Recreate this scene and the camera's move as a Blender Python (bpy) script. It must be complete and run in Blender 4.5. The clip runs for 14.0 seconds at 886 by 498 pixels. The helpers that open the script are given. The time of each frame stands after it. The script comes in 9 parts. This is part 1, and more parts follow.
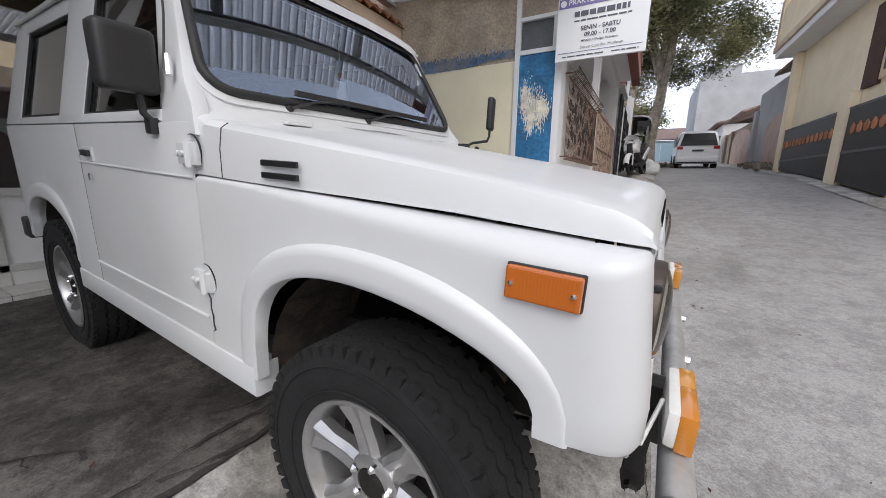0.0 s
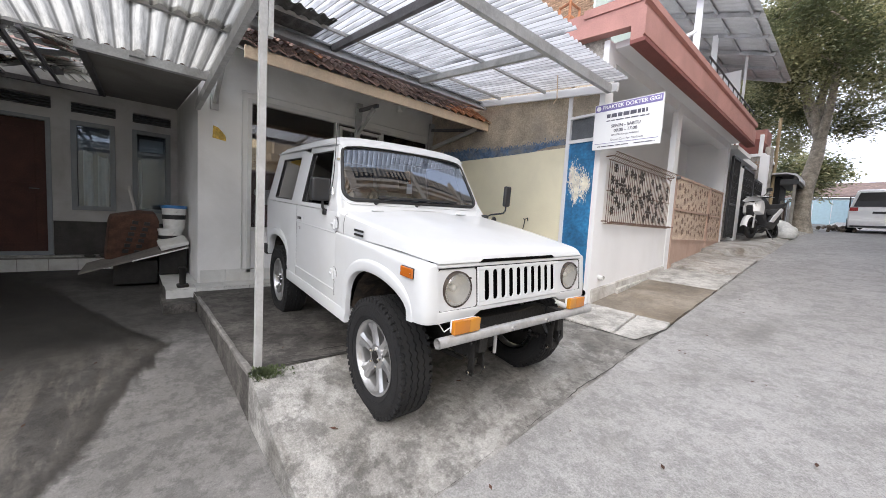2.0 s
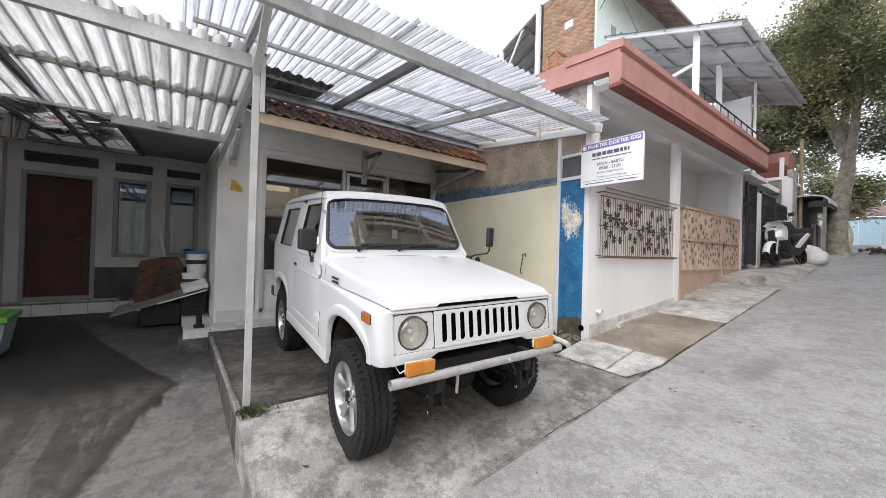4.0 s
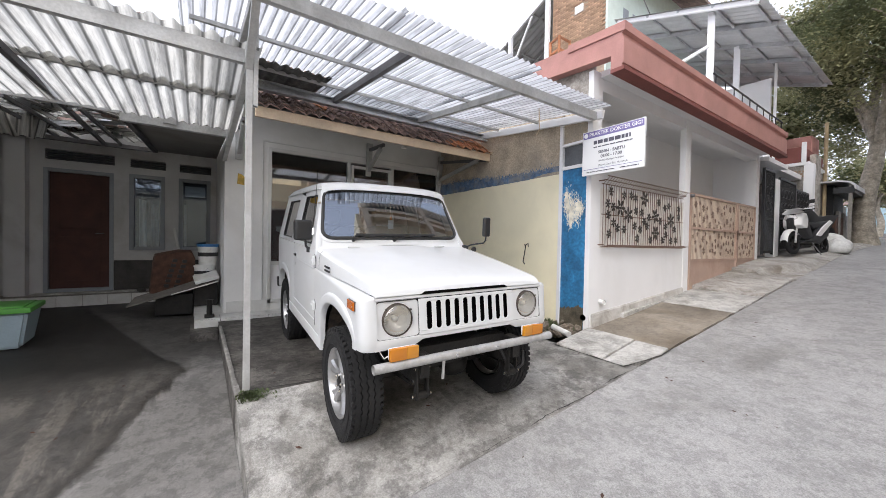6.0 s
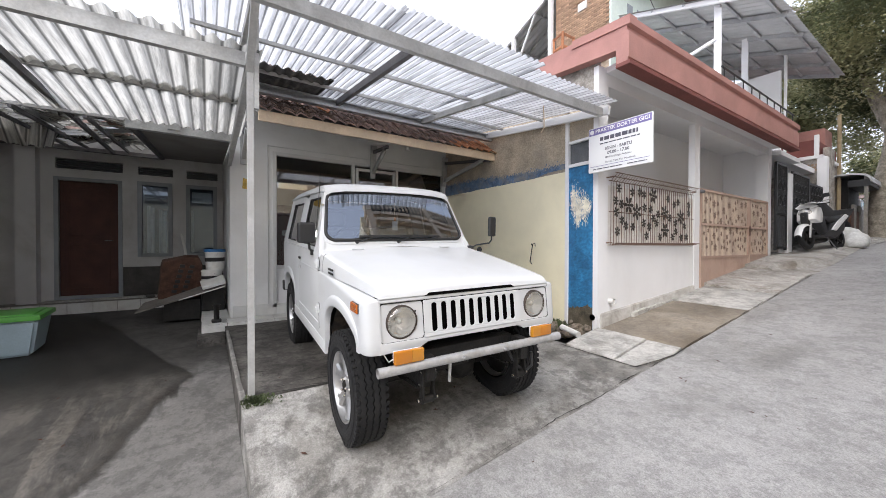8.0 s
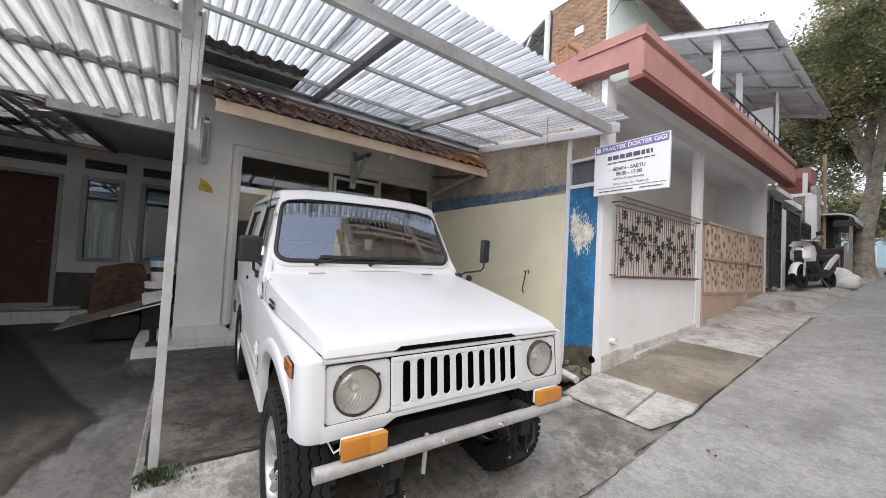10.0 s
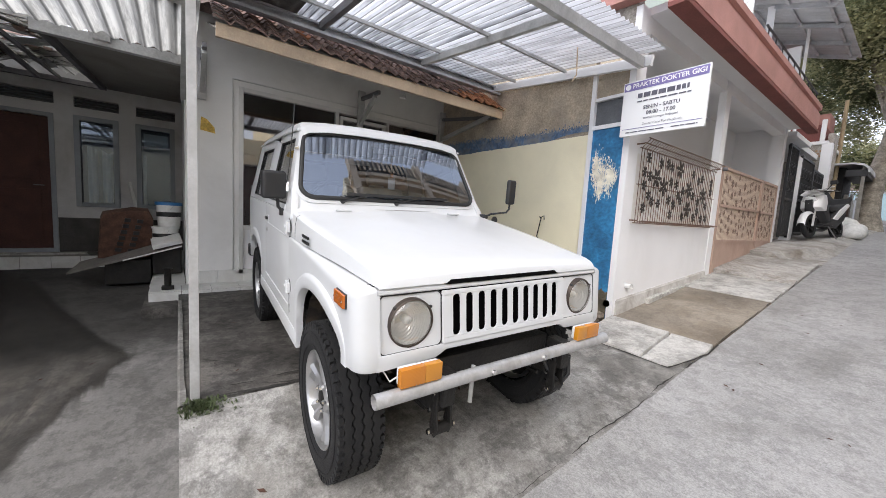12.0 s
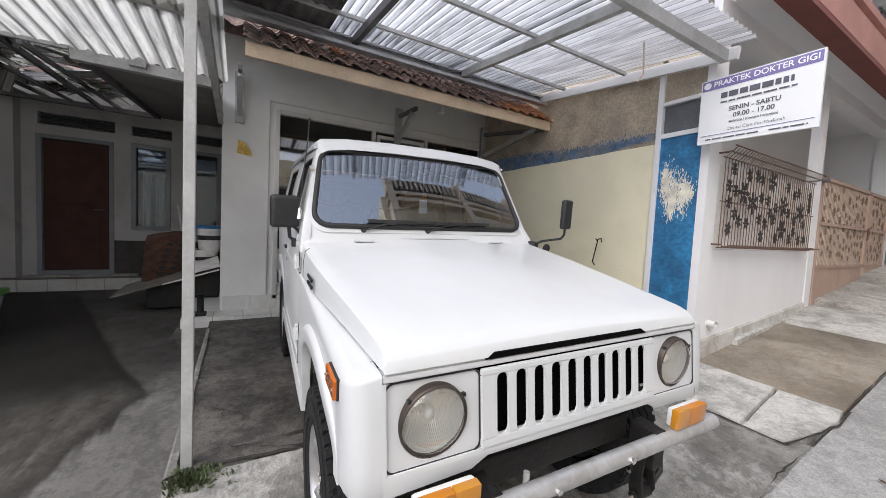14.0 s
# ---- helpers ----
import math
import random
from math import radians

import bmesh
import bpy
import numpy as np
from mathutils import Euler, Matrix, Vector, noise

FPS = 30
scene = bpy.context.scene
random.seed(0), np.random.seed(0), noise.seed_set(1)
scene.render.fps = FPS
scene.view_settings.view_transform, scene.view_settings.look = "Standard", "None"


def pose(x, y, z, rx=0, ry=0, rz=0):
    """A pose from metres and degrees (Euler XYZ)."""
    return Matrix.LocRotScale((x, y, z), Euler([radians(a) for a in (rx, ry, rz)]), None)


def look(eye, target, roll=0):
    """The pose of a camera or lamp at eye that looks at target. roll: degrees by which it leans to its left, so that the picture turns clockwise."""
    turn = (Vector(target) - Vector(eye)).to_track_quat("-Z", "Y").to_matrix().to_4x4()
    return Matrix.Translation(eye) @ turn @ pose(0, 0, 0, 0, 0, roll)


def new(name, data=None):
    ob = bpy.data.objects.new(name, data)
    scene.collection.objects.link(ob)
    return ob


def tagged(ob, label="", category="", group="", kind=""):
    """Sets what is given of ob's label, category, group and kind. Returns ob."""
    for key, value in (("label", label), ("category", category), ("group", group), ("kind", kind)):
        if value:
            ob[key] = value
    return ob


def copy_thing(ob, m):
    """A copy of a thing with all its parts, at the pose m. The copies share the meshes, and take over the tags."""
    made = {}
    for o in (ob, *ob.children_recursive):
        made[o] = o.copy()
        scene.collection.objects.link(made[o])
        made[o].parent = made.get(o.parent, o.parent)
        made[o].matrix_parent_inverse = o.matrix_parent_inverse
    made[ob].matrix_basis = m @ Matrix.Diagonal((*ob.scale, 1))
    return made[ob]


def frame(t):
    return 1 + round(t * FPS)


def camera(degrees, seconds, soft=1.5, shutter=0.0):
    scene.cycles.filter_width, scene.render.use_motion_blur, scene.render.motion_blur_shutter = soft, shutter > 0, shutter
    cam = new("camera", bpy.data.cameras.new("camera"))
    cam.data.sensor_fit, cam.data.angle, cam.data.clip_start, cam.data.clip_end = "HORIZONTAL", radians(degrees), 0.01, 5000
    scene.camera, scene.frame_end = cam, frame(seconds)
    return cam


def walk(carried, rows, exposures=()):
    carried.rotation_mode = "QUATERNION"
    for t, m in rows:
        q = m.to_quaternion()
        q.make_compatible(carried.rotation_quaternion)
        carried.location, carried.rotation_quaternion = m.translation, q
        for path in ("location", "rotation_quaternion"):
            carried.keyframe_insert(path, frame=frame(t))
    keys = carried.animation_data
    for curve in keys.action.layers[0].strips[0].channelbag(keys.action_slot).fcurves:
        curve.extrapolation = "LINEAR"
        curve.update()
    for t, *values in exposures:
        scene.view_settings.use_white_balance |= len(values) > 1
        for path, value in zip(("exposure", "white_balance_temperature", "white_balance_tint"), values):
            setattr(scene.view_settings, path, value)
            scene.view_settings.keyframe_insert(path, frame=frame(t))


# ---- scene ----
cam = camera(102.3, 14.0, soft=0.85)
PATH = [
    (0, (0.067, -0.044, 1.144), (-0.888, 1.668, 0.749), 0.7),
    (0.5, (0.404, -0.136, 1.197), (-0.81, 1.419, 0.866), 1.5),
    (1, (0.811, -0.211, 1.251), (-0.607, 1.174, 0.978), 0.9),
    (1.5, (1.187, -0.447, 1.219), (-0.278, 0.906, 1.068), 3.0),
    (2, (1.432, -0.6, 1.26), (-0.072, 0.709, 1.105), 3.2),
    (2.5, (1.496, -0.593, 1.373), (-0.016, 0.715, 1.405), 1.6),
    (3, (1.601, -0.549, 1.379), (0.027, 0.684, 1.425), 1.3),
    (5.5, (1.946, -0.266, 1.36), (0.319, 0.898, 1.342), 1.4),
    (6, (1.939, -0.276, 1.356), (0.29, 0.855, 1.325), 1.1),
    (6.5, (1.935, -0.271, 1.355), (0.288, 0.864, 1.329), 0.9),
    (7, (1.932, -0.259, 1.354), (0.28, 0.867, 1.338), 0.7),
    (7.5, (1.929, -0.252, 1.351), (0.269, 0.864, 1.332), 0.2),
    (8, (1.908, -0.237, 1.344), (0.238, 0.863, 1.323), 0.1),
    (10.5, (1.308, 0.131, 1.434), (-0.296, 1.323, 1.512), 3.7),
    (11, (1.262, 0.082, 1.404), (-0.326, 1.298, 1.397), 3.1),
    (11.5, (1.242, 0.007, 1.353), (-0.334, 1.233, 1.241), 2.7),
    (12, (1.221, -0.028, 1.325), (-0.375, 1.161, 1.131), 3.3),
    (12.5, (1.205, -0.03, 1.323), (-0.382, 1.171, 1.127), 3.5),
    (13, (1.176, -0.006, 1.314), (-0.394, 1.209, 1.077), 4.1),
    (13.5, (1.031, 0.121, 1.3), (-0.585, 1.264, 1.018), 3.8),
    (14, (0.866, 0.238, 1.397), (-0.867, 1.231, 1.283), 2.9),
]
walk(cam, [(t, look(eye, target, roll)) for t, eye, target, roll in PATH],
     [(0, 0.36), (0.5, 0.42), (1, 0.61), (1.5, 0.79), (2, 0.85), (2.5, 0.83), (3, 0.77), (7, 0.79), (8, 0.79), (10.5, 0.62), (11.5, 0.70), (12, 0.78), (13, 0.81), (14, 0.60)])

# ---------------------------------------------------------------- world, sun, exposure
world = bpy.data.worlds.new("overcast_sky")
scene.world = world
world.use_nodes = True
wn, wl = world.node_tree.nodes, world.node_tree.links
sky = wn.new("ShaderNodeTexSky")
sky.sky_type = "NISHITA"
sky.sun_disc = False
sky.sun_elevation, sky.sun_rotation = radians(46), radians(148)
sky.air_density, sky.dust_density = 1.0, 4.0
veil = wn.new("ShaderNodeMixRGB")
veil.inputs[2].default_value = (8.75, 9.2, 10.7, 1)
up = wn.new("ShaderNodeTexCoord")
sep = wn.new("ShaderNodeSeparateXYZ")
thin = wn.new("ShaderNodeMapRange")
thin.inputs[1].default_value, thin.inputs[2].default_value = 0.15, 0.95
thin.inputs[3].default_value, thin.inputs[4].default_value = 0.92, 0.40
wl.new(up.outputs["Generated"], sep.inputs[0])
wl.new(sep.outputs["Z"], thin.inputs[0])
wl.new(thin.outputs[0], veil.inputs[0])
wl.new(sky.outputs[0], veil.inputs[1])
wl.new(veil.outputs[0], wn["Background"].inputs[0])
wn["Background"].inputs[1].default_value = 0.12

sun = new("sun", bpy.data.lights.new("sun", "SUN"))
sun.data.energy, sun.data.angle, sun.data.color = 1.25, radians(55), (1.0, 0.99, 0.985)
SUN_TO = Vector((-0.44, 0.70, -0.86))
sun.matrix_world = look(Vector((0, 0, 20)) - SUN_TO * 3, Vector((0, 0, 20)) + SUN_TO)

# ---------------------------------------------------------------- materials


def nodes_of(name):
    m = bpy.data.materials.new(name)
    m.use_nodes = True
    return m, m.node_tree.nodes, m.node_tree.links, m.node_tree.nodes["Principled BSDF"]


def plain(name, col, rough=0.6, metal=0.0, vary=0.12, scale=6.0, bump=0.0, fine=60.0, coat=0.0, dirt=None, dirt_amt=0.0, dirt_scale=1.5, rand=0.0):
    """A surface with variation at two scales, a little relief and optional stains of another colour."""
    m, n, l, b = nodes_of(name)
    co = n.new("ShaderNodeTexCoord")
    big = n.new("ShaderNodeTexNoise")
    big.inputs["Scale"].default_value, big.inputs["Detail"].default_value = scale, 6
    small = n.new("ShaderNodeTexNoise")
    small.inputs["Scale"].default_value, small.inputs["Detail"].default_value = fine, 4
    l.new(co.outputs["Object"], big.inputs["Vector"])
    l.new(co.outputs["Object"], small.inputs["Vector"])
    ramp = n.new("ShaderNodeValToRGB")
    lo = [c * (1 - vary) for c in col]
    hi = [min(1, c * (1 + vary)) for c in col]
    ramp.color_ramp.elements[0].position, ramp.color_ramp.elements[0].color = 0.3, (*lo, 1)
    ramp.color_ramp.elements[1].position, ramp.color_ramp.elements[1].color = 0.7, (*hi, 1)
    l.new(big.outputs["Fac"], ramp.inputs[0])
    out = ramp.outputs[0]
    g = n.new("ShaderNodeMixRGB")
    g.blend_type, g.inputs[0].default_value = "OVERLAY", min(0.6, vary * 2)
    l.new(out, g.inputs[1])
    l.new(small.outputs["Fac"], g.inputs[2])
    out = g.outputs[0]
    if dirt:
        d = n.new("ShaderNodeTexNoise")
        d.inputs["Scale"].default_value, d.inputs["Detail"].default_value, d.inputs["Roughness"].default_value = dirt_scale, 9, 0.65
        d.inputs["Distortion"].default_value = 0.6
        l.new(co.outputs["Object"], d.inputs["Vector"])
        r2 = n.new("ShaderNodeValToRGB")
        r2.color_ramp.elements[0].position, r2.color_ramp.elements[0].color = 0.46, (0, 0, 0, 1)
        r2.color_ramp.elements[1].position, r2.color_ramp.elements[1].color = 0.66, (dirt_amt,) * 3 + (1,)
        l.new(d.outputs["Fac"], r2.inputs[0])
        mx = n.new("ShaderNodeMixRGB")
        mx.inputs[2].default_value = (*dirt, 1)
        l.new(r2.outputs[0], mx.inputs[0])
        l.new(out, mx.inputs[1])
        out = mx.outputs[0]
    if rand:
        oi = n.new("ShaderNodeObjectInfo")
        hs = n.new("ShaderNodeHueSaturation")
        mr = n.new("ShaderNodeMapRange")
        mr.inputs[3].default_value, mr.inputs[4].default_value = 1 - rand, 1 + rand
        l.new(oi.outputs["Random"], mr.inputs[0])
        l.new(mr.outputs[0], hs.inputs["Value"])
        l.new(out, hs.inputs["Color"])
        out = hs.outputs[0]
    l.new(out, b.inputs["Base Color"])
    b.inputs["Roughness"].default_value, b.inputs["Metallic"].default_value = rough, metal
    b.inputs["Coat Weight"].default_value = coat
    if coat:
        b.inputs["Coat Roughness"].default_value = 0.06
    if bump:
        bp = n.new("ShaderNodeBump")
        bp.inputs["Strength"].default_value, bp.inputs["Distance"].default_value = bump, 0.01
        l.new(small.outputs["Fac"], bp.inputs["Height"])
        l.new(bp.outputs[0], b.inputs["Normal"])
    return m


def glass(name, tint=(0.75, 0.80, 0.80), clear=0.75, rough=0.02, coat=(1.0, 1.0, 1.0), ior=1.9):
    """Thin pane: a clear part and a mirroring coat."""
    m, n, l, b = nodes_of(name)
    tr = n.new("ShaderNodeBsdfTransparent")
    tr.inputs[0].default_value = (*tint, 1)
    gl = n.new("ShaderNodeBsdfGlossy")
    gl.inputs["Color"].default_value = (*coat, 1)
    gl.inputs["Roughness"].default_value = rough
    fr = n.new("ShaderNodeFresnel")
    fr.inputs[0].default_value = ior
    add = n.new("ShaderNodeMath")
    add.operation, add.use_clamp = "ADD", True
    add.inputs[1].default_value = max(0.0, 1 - clear - 0.16)
    mx = n.new("ShaderNodeMixShader")
    l.new(fr.outputs[0], add.inputs[0])
    l.new(add.outputs[0], mx.inputs[0])
    l.new(tr.outputs[0], mx.inputs[1])
    l.new(gl.outputs[0], mx.inputs[2])
    l.new(mx.outputs[0], n["Material Output"].inputs[0])
    return m


def sheet_mat(name, col, through_col, amt, streak, pitch):
    """Roofing sheet that lets daylight through, streaked along x and grimy in its valleys."""
    m, n, l, b = nodes_of(name)
    co = n.new("ShaderNodeTexCoord")
    mp = n.new("ShaderNodeMapping")
    mp.inputs["Scale"].default_value = (0.7, 11, 3)
    nz = n.new("ShaderNodeTexNoise")
    nz.inputs["Scale"].default_value, nz.inputs["Detail"].default_value, nz.inputs["Roughness"].default_value = 1.7, 9, 0.7
    l.new(co.outputs["Object"], mp.inputs[0])
    l.new(mp.outputs[0], nz.inputs["Vector"])
    r = n.new("ShaderNodeValToRGB")
    r.color_ramp.elements[0].position, r.color_ramp.elements[0].color = 0.36, (1 - streak,) * 3 + (1,)
    r.color_ramp.elements[1].position, r.color_ramp.elements[1].color = 0.56, (1, 1, 1, 1)
    l.new(nz.outputs["Fac"], r.inputs[0])
    sp = n.new("ShaderNodeSeparateXYZ")
    l.new(co.outputs["Object"], sp.inputs[0])
    k = n.new("ShaderNodeMath")
    k.operation, k.inputs[1].default_value = "MULTIPLY", 2 * math.pi / pitch
    l.new(sp.outputs["Y"], k.inputs[0])
    sn = n.new("ShaderNodeMath")
    sn.operation = "SINE"
    l.new(k.outputs[0], sn.inputs[0])
    gr = n.new("ShaderNodeMapRange")
    gr.inputs[1].default_value, gr.inputs[2].default_value = -1.0, -0.70
    gr.inputs[3].default_value, gr.inputs[4].default_value = 0.30, 1.0
    l.new(sn.outputs[0], gr.inputs[0])
    ml = n.new("ShaderNodeMixRGB")
    ml.blend_type, ml.inputs[0].default_value = "MULTIPLY", 1.0
    l.new(r.outputs[0], ml.inputs[1])
    l.new(gr.outputs[0], ml.inputs[2])
    shaders = []
    for kind, c in (("ShaderNodeBsdfDiffuse", col), ("ShaderNodeBsdfTranslucent", through_col)):
        mc = n.new("ShaderNodeMixRGB")
        mc.blend_type, mc.inputs[0].default_value = "MULTIPLY", 1.0
        mc.inputs[1].default_value = (*c, 1)
        l.new(ml.outputs[0], mc.inputs[2])
        d = n.new(kind)
        l.new(mc.outputs[0], d.inputs[0])
        shaders.append(d)
    mx = n.new("ShaderNodeMixShader")
    mx.inputs[0].default_value = amt
    l.new(shaders[0].outputs[0], mx.inputs[1])
    l.new(shaders[1].outputs[0], mx.inputs[2])
    l.new(mx.outputs[0], n["Material Output"].inputs[0])
    return m


def lens_mat(name, col, rough=0.15, metal=0.0, ribs="X", depth=0.12):
    m, n, l, b = nodes_of(name)
    b.inputs["Base Color"].default_value = (*col, 1)
    b.inputs["Roughness"].default_value = rough
    b.inputs["Coat Weight"].default_value = 0.6
    b.inputs["Metallic"].default_value = metal
    wv = n.new("ShaderNodeTexWave")
    wv.inputs["Scale"].default_value = 60
    wv.bands_direction = ribs
    co = n.new("ShaderNodeTexCoord")
    l.new(co.outputs["Object"], wv.inputs["Vector"])
    bp = n.new("ShaderNodeBump")
    bp.inputs["Strength"].default_value, bp.inputs["Distance"].default_value = depth, 0.003
    l.new(wv.outputs["Fac"], bp.inputs["Height"])
    l.new(bp.outputs[0], b.inputs["Normal"])
    return m


def concrete(name, light, dark, patch=(0.45, 0.62), scale=0.8, grit=0.25, wet=None, wet_scale=0.5, wet_at=0.55, stretch=(1, 1, 1), blot=0.5, mid=0.5, edge=False, stain_shade=False, relief=0.4):
    """Worn cement: broad patches, blotches, pits and grit, with optional damp stains that also shine a little."""
    m, n, l, b = nodes_of(name)
    co = n.new("ShaderNodeTexCoord")

    def tex(sc, detail, rough_):
        t = n.new("ShaderNodeTexNoise")
        t.inputs["Scale"].default_value, t.inputs["Detail"].default_value, t.inputs["Roughness"].default_value = sc, detail, rough_
        l.new(co.outputs["Object"], t.inputs["Vector"])
        return t
    a, c, g, f = tex(scale, 12, 0.68), tex(22, 8, 0.8), tex(5.5, 10, 0.72), tex(95, 6, 0.8)
    r = n.new("ShaderNodeValToRGB")
    r.color_ramp.elements[0].position, r.color_ramp.elements[0].color = patch[0], (*dark, 1)
    r.color_ramp.elements[1].position, r.color_ramp.elements[1].color = patch[1], (*light, 1)
    l.new(a.outputs["Fac"], r.inputs[0])
    rb = n.new("ShaderNodeValToRGB")
    rb.color_ramp.elements[0].position, rb.color_ramp.elements[0].color = 0.43, (1 - blot,) * 3 + (1,)
    rb.color_ramp.elements[1].position, rb.color_ramp.elements[1].color = 0.53, (1, 1, 1, 1)
    l.new(g.outputs["Fac"], rb.inputs[0])
    o0 = n.new("ShaderNodeMixRGB")
    o0.blend_type, o0.inputs[0].default_value = "MULTIPLY", 0.8
    l.new(r.outputs[0], o0.inputs[1])
    l.new(rb.outputs[0], o0.inputs[2])
    rc = n.new("ShaderNodeValToRGB")
    rc.color_ramp.elements[0].position, rc.color_ramp.elements[0].color = 0.36, (0.30, 0.29, 0.27, 1)
    rc.color_ramp.elements[1].position, rc.color_ramp.elements[1].color = 0.64, (0.72, 0.71, 0.70, 1)
    l.new(c.outputs["Fac"], rc.inputs[0])
    o1 = n.new("ShaderNodeMixRGB")
    o1.blend_type, o1.inputs[0].default_value = "OVERLAY", mid
    l.new(o0.outputs[0], o1.inputs[1])
    l.new(rc.outputs[0], o1.inputs[2])
    o2 = n.new("ShaderNodeMixRGB")
    o2.blend_type, o2.inputs[0].default_value = "OVERLAY", min(1.0, grit * 1.9)
    l.new(o1.outputs[0], o2.inputs[1])
    rf = n.new("ShaderNodeMapRange")
    rf.inputs[1].default_value, rf.inputs[2].default_value, rf.inputs[3].default_value, rf.inputs[4].default_value = 0.36, 0.64, 0.1, 0.9
    l.new(f.outputs["Fac"], rf.inputs[0])
    l.new(rf.outputs[0], o2.inputs[2])
    out = o2.outputs[0]
    b.inputs["Roughness"].default_value = 0.88
    if wet:
        mp = n.new("ShaderNodeMapping")
        mp.inputs["Scale"].default_value = stretch
        mp.inputs["Rotation"].default_value = (0, 0, radians(25))
        l.new(co.outputs["Object"], mp.inputs[0])
        w = n.new("ShaderNodeTexNoise")
        w.inputs["Scale"].default_value, w.inputs["Detail"].default_value, w.inputs["Distortion"].default_value = wet_scale, 9, 0.9
        w.inputs["Roughness"].default_value = 0.68
        l.new(mp.outputs[0], w.inputs["Vector"])
        rw = n.new("ShaderNodeValToRGB")
        rw.color_ramp.elements[0].position, rw.color_ramp.elements[1].position = wet_at, wet_at + 0.10
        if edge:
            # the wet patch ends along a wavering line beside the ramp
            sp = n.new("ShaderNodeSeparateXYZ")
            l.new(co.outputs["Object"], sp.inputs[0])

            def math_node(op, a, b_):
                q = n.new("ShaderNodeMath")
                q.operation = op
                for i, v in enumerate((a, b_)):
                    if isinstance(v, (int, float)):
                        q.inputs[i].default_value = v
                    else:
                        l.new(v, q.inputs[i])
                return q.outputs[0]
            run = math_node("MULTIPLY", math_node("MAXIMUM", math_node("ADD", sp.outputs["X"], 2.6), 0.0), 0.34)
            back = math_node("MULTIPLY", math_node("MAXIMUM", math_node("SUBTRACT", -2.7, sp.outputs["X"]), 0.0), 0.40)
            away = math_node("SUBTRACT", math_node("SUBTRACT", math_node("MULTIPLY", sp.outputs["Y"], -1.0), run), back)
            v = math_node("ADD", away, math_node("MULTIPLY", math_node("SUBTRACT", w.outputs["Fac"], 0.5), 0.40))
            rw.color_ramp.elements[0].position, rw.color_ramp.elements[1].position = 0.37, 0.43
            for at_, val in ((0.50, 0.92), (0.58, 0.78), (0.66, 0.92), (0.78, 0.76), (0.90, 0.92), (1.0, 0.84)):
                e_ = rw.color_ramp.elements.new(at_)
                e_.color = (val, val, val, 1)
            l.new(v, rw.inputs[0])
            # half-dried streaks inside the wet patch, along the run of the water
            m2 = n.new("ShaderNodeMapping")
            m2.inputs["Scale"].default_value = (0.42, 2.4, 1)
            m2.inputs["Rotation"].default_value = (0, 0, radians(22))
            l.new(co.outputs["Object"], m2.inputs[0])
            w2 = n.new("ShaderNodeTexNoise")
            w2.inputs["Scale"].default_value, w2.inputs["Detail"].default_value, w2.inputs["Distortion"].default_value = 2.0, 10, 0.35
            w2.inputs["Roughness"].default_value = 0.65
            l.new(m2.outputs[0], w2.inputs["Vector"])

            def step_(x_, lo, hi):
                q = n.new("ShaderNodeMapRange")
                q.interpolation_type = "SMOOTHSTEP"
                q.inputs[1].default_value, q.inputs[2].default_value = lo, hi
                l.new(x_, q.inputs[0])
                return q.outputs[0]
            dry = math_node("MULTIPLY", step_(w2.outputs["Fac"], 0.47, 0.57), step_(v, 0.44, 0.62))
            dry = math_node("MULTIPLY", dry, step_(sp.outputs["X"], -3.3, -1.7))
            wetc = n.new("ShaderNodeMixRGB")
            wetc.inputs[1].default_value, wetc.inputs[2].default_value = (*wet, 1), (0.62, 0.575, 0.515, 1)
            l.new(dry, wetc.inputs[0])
            # darker further in: damp, with the yard roof's shade painted into the colour
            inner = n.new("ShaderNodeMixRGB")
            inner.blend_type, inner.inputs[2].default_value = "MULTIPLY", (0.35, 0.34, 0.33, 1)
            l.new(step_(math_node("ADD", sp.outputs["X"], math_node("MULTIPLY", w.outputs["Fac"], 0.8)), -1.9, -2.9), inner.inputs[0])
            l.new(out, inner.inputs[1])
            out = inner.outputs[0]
        else:
            l.new(w.outputs["Fac"], rw.inputs[0])
        mw = n.new("ShaderNodeMixRGB")
        mw.blend_type = "MULTIPLY"
        mw.inputs[2].default_value = (*wet, 1)
        if edge:
            l.new(wetc.outputs[0], mw.inputs[2])
        l.new(rw.outputs[0], mw.inputs[0])
        l.new(out, mw.inputs[1])
        out = mw.outputs[0]
        rr = n.new("ShaderNodeMapRange")
        rr.inputs[3].default_value, rr.inputs[4].default_value = 0.88, 0.55
        l.new(rw.outputs[0], rr.inputs[0])
        l.new(rr.outputs[0], b.inputs["Roughness"])
    if stain_shade:
        # old oily tyre stains and painted jeep shade, broken up, round the parking spot
        mo = n.new("ShaderNodeMapping")
        mo.inputs["Location"].default_value, mo.inputs["Scale"].default_value = (0.62, -1.62, 0), (1.15, 0.85, 0.0)
        l.new(co.outputs["Object"], mo.inputs[0])
        ln = n.new("ShaderNodeVectorMath")
        ln.operation = "LENGTH"
        l.new(mo.outputs[0], ln.inputs[0])
        ragged = tex(2.6, 10, 0.7)
        sm = n.new("ShaderNodeMath")
        sm.operation = "MULTIPLY_ADD"
        sm.inputs[1].default_value = 2.2
        l.new(ragged.outputs["Fac"], sm.inputs[0])
        l.new(ln.outputs["Value"], sm.inputs[2])
        ro = n.new("ShaderNodeMapRange")
        ro.inputs[1].default_value, ro.inputs[2].default_value, ro.inputs[3].default_value, ro.inputs[4].default_value = 1.50, 2.15, 0.45, 0.0
